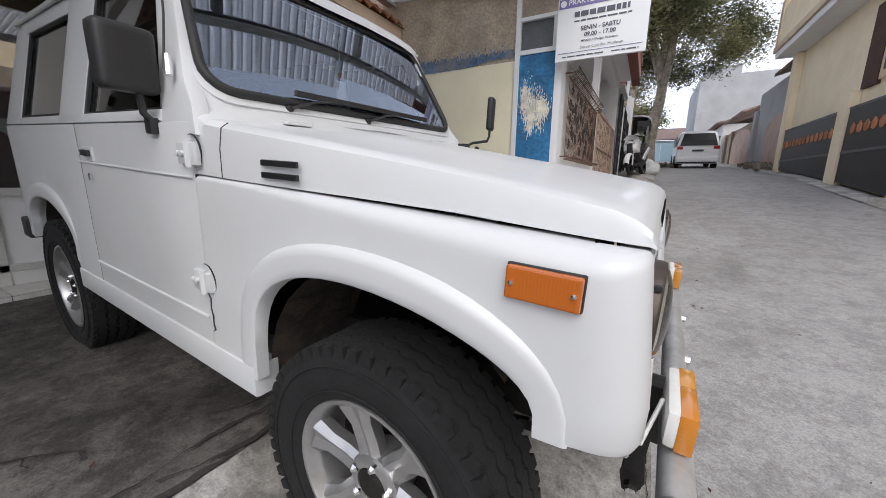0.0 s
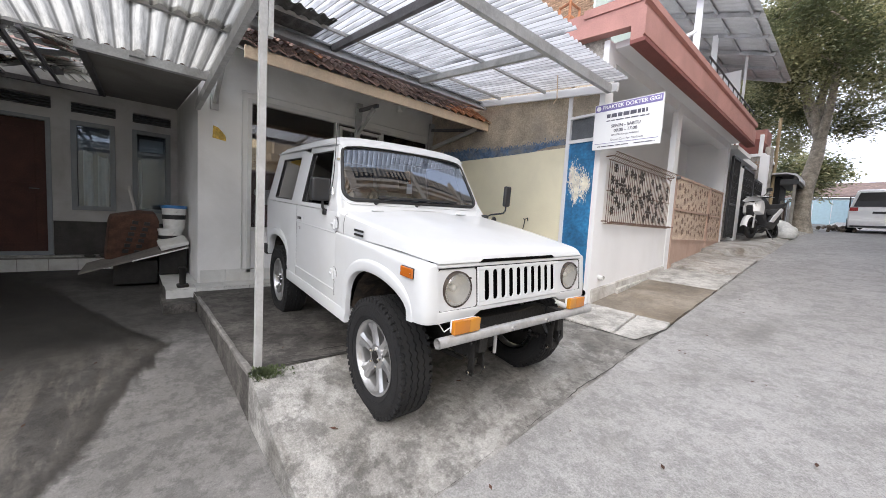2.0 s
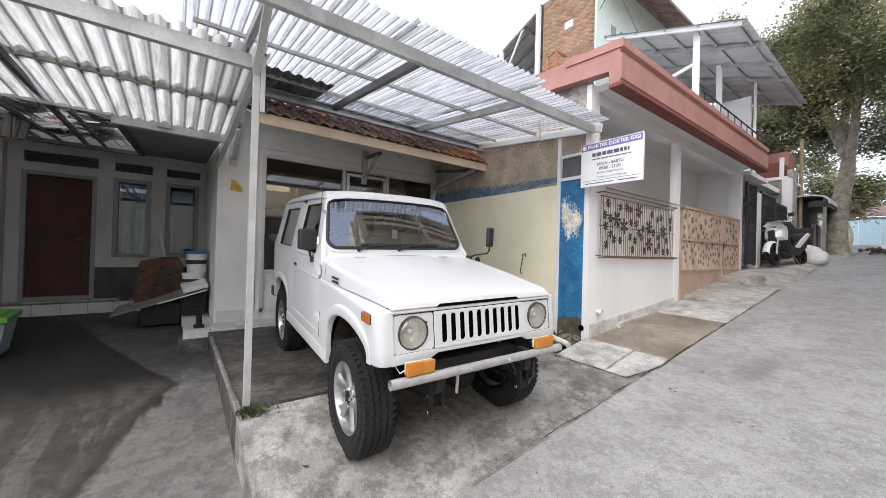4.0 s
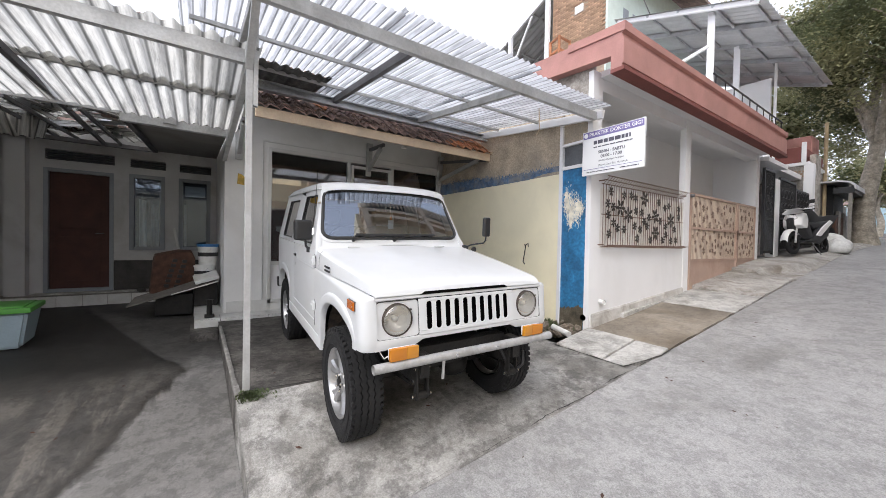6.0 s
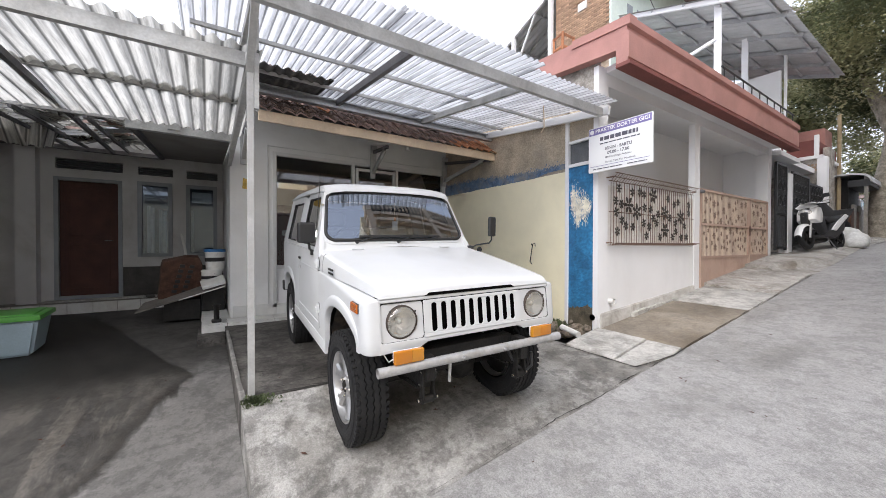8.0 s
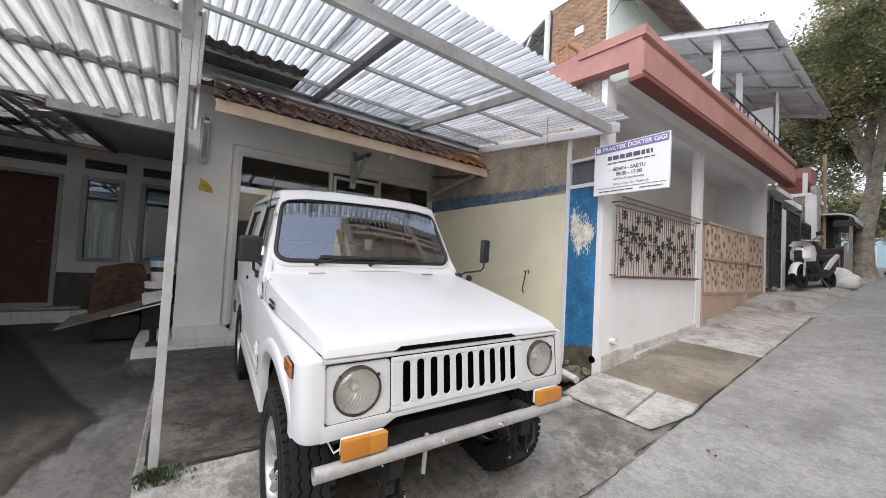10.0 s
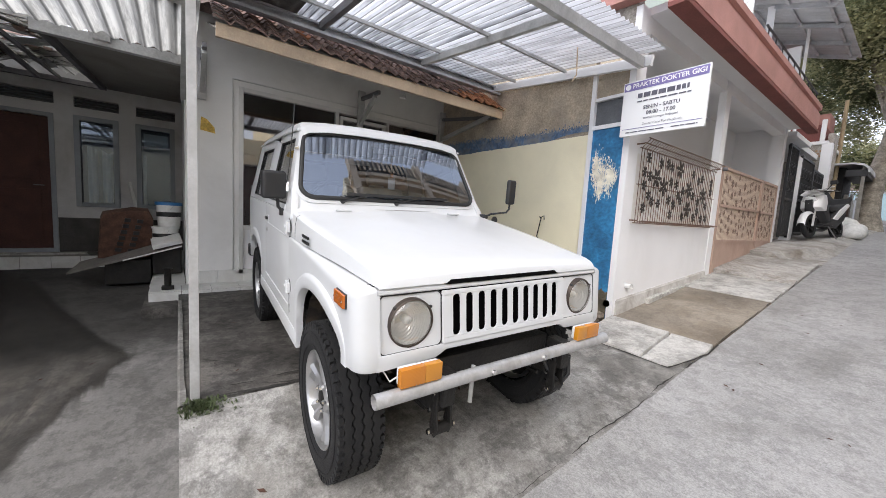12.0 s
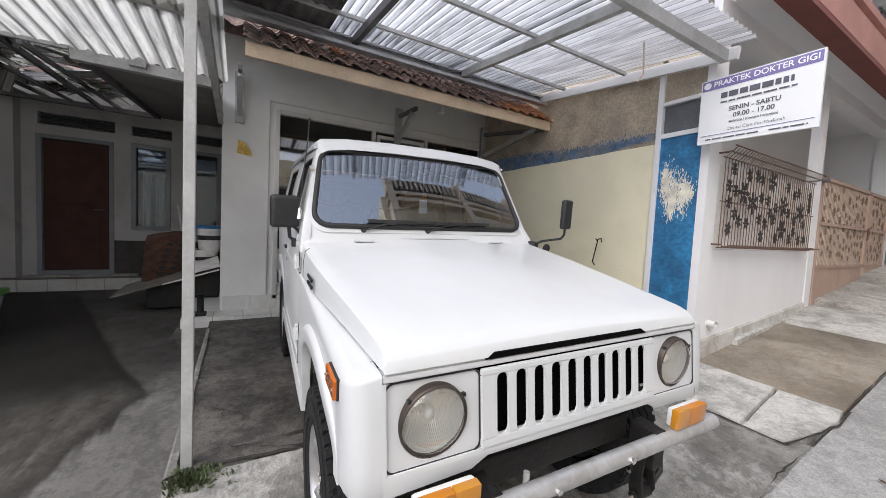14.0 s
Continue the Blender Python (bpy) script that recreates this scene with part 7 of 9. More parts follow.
def flowers(parent, x, y0, y1, z0, z1, n, seed, big, small):
    r = random.Random(seed)
    done = []
    tries = 0
    while len(done) < n and tries < 4000:
        tries += 1
        bigone = r.random() < 0.5
        rad = 0.105 if bigone else 0.06
        y, z = r.uniform(y0 + rad, y1 - rad), r.uniform(z0 + rad, z1 - rad)
        if any(math.hypot(y - a, z - b_) < rad + c for a, b_, c in done):
            continue
        done.append((y, z, rad * 0.84))
        o = new("flower", big if bigone else small)
        o.matrix_world = pose(x, y, z, r.uniform(0, 60), 0, 0)
        o.parent = parent


M_RUST = plain("rusty_brown_bar_paint", (0.15, 0.09, 0.065), 0.65, vary=0.2, scale=8, dirt=(0.15, 0.08, 0.05), dirt_amt=0.6, dirt_scale=10)
grille_w = thing("window_grille", "rust-brown iron grille with flower shapes", "grille")
bm = bmesh.new()
tube(bm, [(-0.655, 0, 1.375), (-0.745, 0, 1.35), (-0.745, 0, 2.18), (-0.655, 0, 2.27)], 0.0042, 5)
y = 4.10
o = part("bar", bm, M_RUST, grille_w)
o.location.y = y
while y < 6.36:
    y += 0.062
    c = new("bar", o.data)
    c.parent, c.location = grille_w, (0, y, 0)
for z, x in ((1.352, -0.745), (1.364, -0.70), (1.375, -0.655), (1.78, -0.745), (2.18, -0.745), (2.27, -0.66), (2.225, -0.70)):
    bm = bmesh.new()
    tube(bm, [(x, 4.06, z), (x, 6.46, z)], 0.006, 6)
    part("grille_rail", bm, M_RUST, grille_w)
for y in (4.07, 6.45):
    for z in (1.38, 2.22):
        bm = bmesh.new()
        tube(bm, [(NX - 0.02, y, z), (-0.71, y, z)], 0.008, 6)
        part("grille_stay", bm, M_RUST, grille_w)
flowers(grille_w, -0.740, 4.08, 6.42, 1.40, 2.17, 38, 5, F_BIGS, F_SMALLS)
bm = bmesh.new()
box(bm, (NX - 0.020, 4.11, 1.335), (NX - 0.008, 6.595, 2.13), 0.003)
part("backing_sheet", bm, plain("pale_backing_sheet", (0.74, 0.72, 0.69), 0.8, vary=0.05, scale=3, dirt=(0.5, 0.46, 0.40), dirt_amt=0.4, dirt_scale=3), grille_w, "pale sheet behind the bars")

gate = thing("brown_gate", "brown steel gate with flower pattern above a solid panel", "gate")
for y0, y1 in ((6.82, 9.10), (9.14, 10.26)):
    bm = bmesh.new()
    for a, b_ in (((NX, y0 + 0.025, 0.55 + 0.11 * (y0 - 6.8)), (NX, y0 + 0.025, 2.32)), ((NX, y1 - 0.025, 0.55 + 0.11 * (y1 - 6.8)), (NX, y1 - 0.025, 2.32)), ((NX, y0, 2.31), (NX, y1, 2.31)), ((NX, y0, 1.14), (NX, y1, 1.14)), ((NX, y0, 1.72), (NX, y1, 1.72))):
        strip(bm, a, b_, 0.04, 0.04)
    part("gate_frame", bm, M_BROWN, gate)
    bm = bmesh.new()
    slab(bm, [(NX - 0.008, y0, 0.55 + 0.11 * (y0 - 6.8)), (NX + 0.008, y0, 0.55 + 0.11 * (y0 - 6.8)), (NX + 0.008, y1, 0.55 + 0.11 * (y1 - 6.8)), (NX - 0.008, y1, 0.55 + 0.11 * (y1 - 6.8))], [(NX - 0.008, y0, 1.13), (NX + 0.008, y0, 1.13), (NX + 0.008, y1, 1.13), (NX - 0.008, y1, 1.13)])
    part("gate_panel", bm, M_BROWN, gate, "solid brown sheet")
    bm = bmesh.new()
    box(bm, (NX - 0.002, -0.0045, 1.16), (NX + 0.002, 0.0045, 2.30))
    y = y0 + 0.06
    o = part("bar", bm, M_BROWND, gate)
    o.location.y = y
    while y < y1 - 0.1:
        y += 0.056
        c = new("bar", o.data)
        c.parent, c.location = gate, (0, y, 0)
    bm = bmesh.new()
    box(bm, (NX - 0.014, y0 + 0.045, 1.15), (NX - 0.006, y1 - 0.045, 2.29))
    part("gate_backing", bm, plain("cream_backing_sheet", (0.78, 0.68, 0.56), 0.8, vary=0.06), gate, "cream sheet behind the bars")
flowers(gate, NX + 0.002, 6.88, 9.04, 1.18, 2.28, 66, 11, F_BIG, F_SMALL)
flowers(gate, NX + 0.002, 9.2, 10.2, 1.18, 2.28, 30, 13, F_BIG, F_SMALL)
bm = bmesh.new()
lathe(bm, [(0.03, 0), (0.03, 0.05), (0.02, 0.06), (0, 0.06)], "x", 12, (NX + 0.02, 6.80, 2.27))
part("gate_roller", bm, M_STEELD, gate)
bm = bmesh.new()
box(bm, (NX + 0.005, 9.09, 1.55), (NX + 0.03, 9.16, 1.75), 0.004)
part("gate_latch", bm, M_RUST, gate, "rusty latch plate")

# pipes and rubble at the foot of the wall
pipe = thing("drain_pipe", "short white plastic drain pipe in the wall", "pipe")
bm = bmesh.new()
tube(bm, [(NX - 0.05, 4.16, 0.62), (NX + 0.07, 4.14, 0.62)], 0.032, 14, caps=False)
tube(bm, [(NX - 0.05, 4.16, 0.62), (NX + 0.06, 4.14, 0.62)], 0.026, 14)
part("pipe_end", bm, M_WHITEP, pipe, "", 60)
hole = thing("drain_hole", "round dark drain hole in the column foot", "hole")
bm = bmesh.new()
lathe(bm, [(0.040, -0.004), (0.0, -0.004)], "y", 18, (-0.86, NY - 0.012, 0.42))
part("hole_disc", bm, M_BLACK, hole)
stub = thing("broken_pipe", "broken white pipe lying among rubble", "pipe")
bm = bmesh.new()
tube(bm, [(-1.12, 3.62, 0.28), (-0.82, 3.55, 0.25)], 0.038, 12)
part("pipe_body", bm, M_WHITEP, stub, "", 60)
rub = thing("rubble", "small heap of broken stones by the wall foot", "stones")
rng = random.Random(21)
for k in range(60):
    bm = bmesh.new()
    bmesh.ops.create_icosphere(bm, subdivisions=1, radius=rng.uniform(0.02, 0.085))
    for v in bm.verts:
        v.co *= rng.uniform(0.7, 1.2)
        v.co.z *= 0.7
    o = part("stone", bm, M_RUBBLE, rub)
    x, y = rng.uniform(-1.75, -0.85), rng.uniform(3.52, 3.87)
    o.matrix_world = pose(x, y, ramp_z(x, y) + 0.02 + 0.45 * max(0, (y - 3.58)) * rng.random(), rng.uniform(0, 90), 0, rng.uniform(0, 360))
bar = thing("wall_hook", "bent rusty bar sticking out of the yellow wall", "hook")
bm = bmesh.new()
tube(bm, [(-1.90, NY, 1.06), (-1.90, NY - 0.04, 1.10), (-1.86, NY - 0.05, 1.26), (-1.84, NY - 0.05, 1.36), (-1.80, NY - 0.05, 1.38), (-1.79, NY - 0.05, 1.33)], 0.007, 6)
tube(bm, [(-1.845, NY - 0.05, 1.34), (-1.87, NY - 0.05, 1.37)], 0.006, 6)
part("bar", bm, M_GREASE, bar)

# yellow paper and cables on the shop pillar
paper = thing("notice", "torn yellow and white notice on the pillar", "paper")
bm = bmesh.new()
prism(bm, [(0.20, 2.20), (0.36, 2.175), (0.35, 2.25), (0.27, 2.34), (0.21, 2.36)], lambda u, v, w: (FX + 0.004 + w, u, v), 0.003)
part("yellow_sheet", bm, M_YPAPER, paper)
bm = bmesh.new()
prism(bm, [(0.20, 2.33), (0.29, 2.31), (0.25, 2.42), (0.20, 2.43)], lambda u, v, w: (FX + 0.002 + w, u, v), 0.0015)
part("white_sheet", bm, M_SIGNW, paper)
conduit = thing("conduit", "thin grey cable conduit on the facade", "conduit")
bm = bmesh.new()
tube(bm, [(FX + 0.012, 0.55, 0.40), (FX + 0.012, 0.55, 2.90), (FX + 0.012, 3.90, 2.90)], 0.010, 6)
part("conduit_tube", bm, M_ALU, conduit)
bulb = thing("eave_lamp", "small white lamp under the eave", "lamp")
bm = bmesh.new()
lathe(bm, [(0.02, 0.0), (0.03, -0.03), (0.045, -0.05), (0.045, -0.09), (0.0, -0.10)], "z", 16, (-3.4, 2.55, 3.02))
part("lamp_body", bm, M_WHITEP, bulb, "", 50)
cab = thing("cabinet", "dark red cabinet with white emblem inside the shop", "cabinet")
bm = bmesh.new()
box(bm, (-5.35, 0.55, 0.34), (-4.95, 1.75, 2.05), 0.01)
part("cabinet_body", bm, M_REDBOARD, cab)
bm = bmesh.new()
prism(bm, [(0.86, 1.60), (1.22, 1.62), (1.20, 1.52), (1.12, 1.48), (1.08, 1.36), (0.98, 1.36), (0.94, 1.48), (0.86, 1.52)], lambda u, v, w: (-4.948 + w, u, v), 0.004)
part("emblem", bm, M_SIGNW, cab, "plain white emblem shape")

# ---------------------------------------------------------------- clutter in the yard
tub = thing("storage_tub", "cloudy plastic storage tub with bright green lid", "tub", at=pose(-4.35, -2.35, yard_z(-4.35, -2.35), 0, 0, 4))


def tubpart(name, bm, mt, label=""):
    o = part(name, bm, mt, tub, label, 40)
    return o


bm = bmesh.new()
slab(bm, [(-0.27, -0.40, 0), (0.27, -0.40, 0), (0.27, 0.40, 0), (-0.27, 0.40, 0)], [(-0.32, -0.46, 0.42), (0.32, -0.46, 0.42), (0.32, 0.46, 0.42), (-0.32, 0.46, 0.42)])
bmesh.ops.bevel(bm, geom=list(bm.edges), offset=0.03, segments=2, affect="EDGES")
tubpart("tub_body", bm, M_TUB)
bm = bmesh.new()
box(bm, (-0.345, -0.485, 0.41), (0.345, 0.485, 0.47), 0.015)
box(bm, (-0.29, -0.42, 0.465), (0.29, 0.42, 0.485), 0.01)
tubpart("tub_lid", bm, M_GREENP, "green lid")
bm = bmesh.new()
box(bm, (0.30, -0.12, 0.34), (0.345, 0.12, 0.40), 0.008)
tubpart("tub_clip", bm, M_FASCIA, "cream clip")
bm = bmesh.new()
box(bm, (0.302, -0.30, 0.14), (0.318, 0.10, 0.28), 0.004)
tubpart("tub_label", bm, M_SIGNW, "pale label")


def bucket(x, y, z, r, h, lid=None, tip=0.0, label="white paint bucket"):
    t = thing("bucket", label, "bucket", "buckets in the corner", at=pose(x, y, z, tip, 0, 20))
    b = bmesh.new()
    lathe(b, [(0.0, 0.0), (r * 0.86, 0.0), (r, h), (r * 1.05, h), (r * 1.05, h - 0.03), (r * 1.0, h - 0.03)], "z", 24)
    part("bucket_body", b, M_WHITEP, t, "", 40)
    if lid:
        b = bmesh.new()
        lathe(b, [(r * 1.07, h - 0.03), (r * 1.08, h + 0.012), (r * 0.9, h + 0.016), (0.0, h + 0.012)], "z", 24, caps=False)
        part("bucket_lid", b, lid, t, "blue lid", 40)
    b = bmesh.new()
    lathe(b, [(r * 0.955, h * 0.42), (r * 0.985, h * 0.62)], "z", 24, caps=False)
    part("bucket_band", b, M_BLACK, t, "black printed band")
    b = bmesh.new()
    tube(b, [(r * math.cos(a) * 1.04, -0.01 - r * 0.35 * math.sin(a), h - 0.05 - r * 0.6 * math.sin(a)) for a in span(0, math.pi, 10)], 0.004, 5)
    part("bucket_handle", b, M_STEEL, t)


heap_z = yard_z(-5.9, -0.4)
# Assumed support for the heap, black to stand for the unlit hollow.
clutter_base = thing("wooden_base", "assumed stand under the clutter, blackened for shade", "stand")
bm = bmesh.new()
box(bm, (-5.85, -0.82, heap_z), (-5.12, -0.34, 0.47), 0.02)
box(bm, (-5.80, -0.33, 0.252), (-5.12, 0.0, 0.66), 0.02)
part("stand_body", bm, M_GREASE, clutter_base)
bucket(-5.36, -0.19, 0.66, 0.165, 0.26, None, 0, "white bucket under another bucket")
bucket(-5.32, -0.14, 0.925, 0.150, 0.33, M_BLUEP, 0, "white paint bucket with blue lid")
mat_ = thing("cardboard_box", "flattened brown cardboard box leaning on the stand", "box", at=pose(-5.42, -0.66, 0.46, -7, 10, 8))
bm = bmesh.new()
outline = [(-0.26, 0.0), (0.24, 0.02), (0.29, 0.10), (0.25, 0.62), (0.19, 0.725), (0.02, 0.715), (-0.27, 0.61), (-0.285, 0.54)]
prism(bm, outline, lambda u, v, w: (w - 0.13 + 0.02 * math.sin(5 * v), u, v), 0.24, 0.03)
part("box_panel", bm, M_CARD, mat_, "", 40)
for col in (-0.07, 0.06):
    for k in range(6):
        bm = bmesh.new()
        box(bm, (0.112, col - 0.035 + 0.01 * k, 0.12 + k * 0.085), (0.122, col + 0.03 + 0.01 * k, 0.17 + k * 0.085))
        part("print_bar", bm, M_BLACK, mat_)
board = thing("leaning_board", "thin dark board with white edge tilted over the clutter", "board")
bm = bmesh.new()
slab(bm, [(-4.95, -1.14, 0.325), (-4.95, 0.0, 0.665), (-5.40, 0.0, 0.76), (-5.50, -1.10, 0.39)], [(-4.95, -1.14, 0.345), (-4.95, 0.0, 0.685), (-5.40, 0.0, 0.78), (-5.50, -1.10, 0.41)])
part("board_sheet", bm, plain("dusty_grey_board", (0.15, 0.138, 0.125), 0.85, vary=0.3, scale=5, bump=0.3), board)
bm = bmesh.new()
slab(bm, [(-4.948, -0.62, 0.477), (-4.930, -0.62, 0.477), (-4.930, 0.005, 0.662), (-4.948, 0.005, 0.662)], [(-4.948, -0.62, 0.493), (-4.930, -0.62, 0.493), (-4.930, 0.005, 0.678), (-4.948, 0.005, 0.678)])
part("board_edge", bm, M_WHITEP, board, "white edge strip")
tray = thing("foam_tray", "dirty white foam tray on the heap", "tray")
bm = bmesh.new()
vs = box(bm, (-0.16, -0.17, 0), (0.16, 0.17, 0.06), 0.015)
bmesh.ops.transform(bm, matrix=pose(-5.10, -0.16, 0.70, 16, 14, 6), verts=bm.verts)
part("tray_body", bm, M_WHITEP, tray)
stick = thing("metal_pipe", "thin bent pipe standing in the corner", "pipe")
bm = bmesh.new()
tube(bm, [(-6.35, -0.50, 0.5), (-6.45, -0.60, 1.25), (-6.48, -0.66, 1.55)], 0.022, 8)
part("pipe_body", bm, M_ALU, stick)
jar = thing("iron_block", "dark iron block on the porch step", "block")
bm = bmesh.new()
box(bm, (-4.12, -0.20, 0.25), (-4.0, -0.08, 0.29), 0.01)
lathe(bm, [(0.035, 0.29), (0.035, 0.48), (0.05, 0.50), (0.0, 0.51)], "z", 12, (-4.06, -0.14, 0))
part("block_body", bm, M_GREASE, jar, "", 40)
for y, r in ((-1.15, 0.07), (-0.95, 0.09), (-0.86, 0.05)):
    rag = thing("rag", "crumpled rag lying on the back step", "rag", "rags")
    bm = bmesh.new()
    bmesh.ops.create_icosphere(bm, subdivisions=2, radius=r)
    for v in bm.verts:
        v.co += v.co.normalized() * 0.4 * r * noise.noise(v.co * 14 + Vector((y, 0, 0)))
        v.co.z = max(v.co.z * 0.6, -0.2 * r)
    bmesh.ops.transform(bm, matrix=pose(-6.80, y, STEP_Z + 0.2 * r), verts=bm.verts)
    part("rag_cloth", bm, M_DARKBOARD if r > 0.065 else M_PLANK, rag, "", 50)

# weeds at the post
def weed(label, cx0, cy0, sx_, sy_, n_, tall, seed, floor_z, keep):
    """A low clump of small pointed leaves."""
    o = thing("weed_clump", label, "weeds")
    bm = bmesh.new()
    rng = random.Random(seed)
    for k in range(n_):
        a, r = rng.uniform(0, 2 * math.pi), abs(rng.gauss(0, 0.062))
        cx, cy = cx0 + sx_ * r * math.cos(a) + rng.uniform(-0.02, 0.04), cy0 + sy_ * r * math.sin(a)
        if not keep(cx, cy):
            continue
        z = floor_z(cx, cy)
        h = rng.uniform(0.006, 0.034) * (1.3 - 3 * min(r, 0.3)) * tall
        d = rng.uniform(0, 2 * math.pi)
        w = rng.uniform(0.003, 0.008)
        tip = (cx + 0.018 * math.cos(d), cy + 0.018 * math.sin(d), z + h)
        mid = (cx + 0.015 * math.cos(d), cy + 0.015 * math.sin(d), z + h * 0.7)
        bm.faces.new([bm.verts.new(p) for p in ((cx, cy, z), (mid[0] - w * math.sin(d), mid[1] + w * math.cos(d), mid[2]), tip, (mid[0] + w * math.sin(d), mid[1] - w * math.cos(d), mid[2]))])
    part("leaves", bm, M_WEED, o)


weed("low green weeds at the foot of the post", -1.06, 0.05, 0.55, 1.3, 800, 0.9, 17, ramp_z, lambda x, y: y > PAD_Y + 0.006)
weed("straggly weeds among rubble at the wall foot", -1.30, 3.74, 2.6, 0.8, 900, 4.0, 18, ramp_z, lambda x, y: 3.55 < y < 3.87 and x < -0.9)
bm = bmesh.new()
for pts, w in (([(-1.72, 0.10), (-1.66, 0.17), (-1.60, 0.24), (-1.54, 0.285), (-1.48, 0.27)], 0.006), ([(-1.66, 0.17), (-1.58, 0.165)], 0.004), ([(-1.36, 0.62), (-1.30, 0.70), (-1.27, 0.82), (-1.20, 0.88)], 0.007)):
    for (xa, ya), (xb, yb) in zip(pts, pts[1:]):
        for k in range(8):
            u0, u1 = k / 8, (k + 1) / 8
            q = []
            for u, sg in ((u0, -1), (u0, 1), (u1, 1), (u1, -1)):
                x, y = xa + (xb - xa) * u, ya + (yb - ya) * u
                ww = w * (0.5 + abs(noise.noise(Vector((x * 40, y * 40, 0)))))
                q.append(bm.verts.new((x - sg * ww * (yb - ya) / math.hypot(xb - xa, yb - ya), y + sg * ww * (xb - xa) / math.hypot(xb - xa, yb - ya) + 0.01 * noise.noise(Vector((x * 30, y * 30, 4))), PAD_Z + 0.013)))
            bm.faces.new(q)
structure("crack", bm, M_JOINT, "short dark cracks in the pad")

bm = bmesh.new()
rng = random.Random(44)
for k in range(150):
    x, y = rng.uniform(0.3, 3.2), rng.uniform(0.2, 12.0)
    if k % 3 == 0:
        x, y = rng.uniform(-2.6, -0.2), rng.uniform(-2.2, 3.2)
    z = (yard_z(x, y) if y < PAD_Y else (PAD_Z + 0.012 if x < RAMP_X else (ramp_z(x, y) + 0.010 if x < EDGE_X else road_z(y) + 0.012))) + 0.004
    a, L = rng.uniform(0, 6.28), rng.uniform(0.008, 0.028)
    c, s_ = math.cos(a), math.sin(a)
    bm.faces.new([bm.verts.new((x + L * (u * c - v * s_), y + L * (u * s_ + v * c), z + h)) for u, v, h in ((-1, 0, 0.0), (0, -0.4, 0.004), (1, 0, 0.002), (0, 0.4, 0.001))])
tagged(part("leaf_litter", bm, M_CARD), "scattered dry leaf bits and grit", "litter", "", "stuff")

# ---------------------------------------------------------------- neighbour's upper floor
wall("upper_wall", (-3.3, 10.62, 3.64), (-3.2, 15.0, 7.2), M_WALLN, "white upper wall behind the balcony")
wall("upper_end_wall", (-2.3, 13.0, 3.64), (-1.24, 13.12, 6.2), M_WALLN, "white end wall of the balcony")
wall("upper_floor", (-4.3, 10.62, 3.5), (-0.9, 15.0, 3.638), M_WALLN, "cement slab of the neighbour's upper floor")
canopy = thing("balcony_canopy", "zinc sheet canopy on white steel posts", "canopy")


def cz(x):
    return 6.36 + 0.35 * (-0.45 - x)


bm = bmesh.new()
wavy(bm, -0.42, -3.6, 8.95, 15.6, lambda x, y: cz(x) + 0.07, 0.20, 0.020, nx=2)
part("roof_sheet", bm, M_ZINC, canopy, "grey zinc sheet", 60)
for y in (9.05, 10.3, 11.6, 12.9, 14.2, 15.4):
    bm = bmesh.new()
    cchannel(bm, (-0.50, y, cz(-0.50)), (-3.5, y, cz(-3.5)), 0.06, 0.10)
    part("rafter", bm, M_WALLN if y < 9.1 else M_GALV, canopy, "white painted rafter" if y < 9.1 else "")
for x in (-0.62, -1.3, -2.0, -2.7):
    bm = bmesh.new()
    strip(bm, (x, 9.0, cz(x) + 0.03), (x, 15.5, cz(x) + 0.03), 0.05, 0.06)
    part("purlin", bm, M_GALV, canopy)
for x, y in ((-1.42, 9.3), (-1.62, 11.6)):
    bm = bmesh.new()
    box(bm, (x - 0.055, y - 0.055, 3.6), (x + 0.055, y + 0.055, cz(x)), 0.005)
    part("post", bm, M_WALLN, canopy)
    bm = bmesh.new()
    strip(bm, (x + 0.07, y - 0.06, 4.2), (x + 0.07, y - 0.06, cz(x) - 0.10), 0.045, 0.03)
    part("post_strip", bm, M_WALLN, canopy)
bm = bmesh.new()
tube(bm, [(-1.16, 13.1, 3.6), (-1.16, 13.1, cz(-1.16))], 0.035, 8)
part("pipe_post", bm, M_WALLN, canopy)
bm = bmesh.new()
strip(bm, (-1.42, 9.24, 5.95), (-2.3, 9.24, 5.72), 0.06, 0.06)
part("brace", bm, M_WALLN, canopy)
rail = thing("balcony_rail", "thin black rail on the parapet", "rail")
bm = bmesh.new()
tube(bm, [(-0.42, 6.6, 4.20), (-0.42, 10.5, 4.20)], 0.015, 8)
part("rail_bar", bm, M_BLACK, rail)
for y in span(6.7, 10.4, 9):
    bm = bmesh.new()
    tube(bm, [(-0.42, y, 3.95), (-0.42, y, 4.20)], 0.010, 6)
    part("rail_post", bm, M_BLACK, rail)
chair = thing("rattan_chair", "small orange rattan chair on the flat roof", "chair")
for z in (4.12, 4.30, 4.48):
    bm = bmesh.new()
    tube(bm, [(-1.75, 4.2, z), (-1.55, 4.15, z), (-1.55, 4.4, z)], 0.02, 6)
    part("back_slat", bm, M_TILE2, chair)
for x, y in ((-1.75, 4.2), (-1.55, 4.15), (-1.55, 4.4)):
    bm = bmesh.new()
    tube(bm, [(x, y, 3.64), (x, y, 4.5)], 0.02, 6)
    part("leg", bm, M_TILE2, chair)

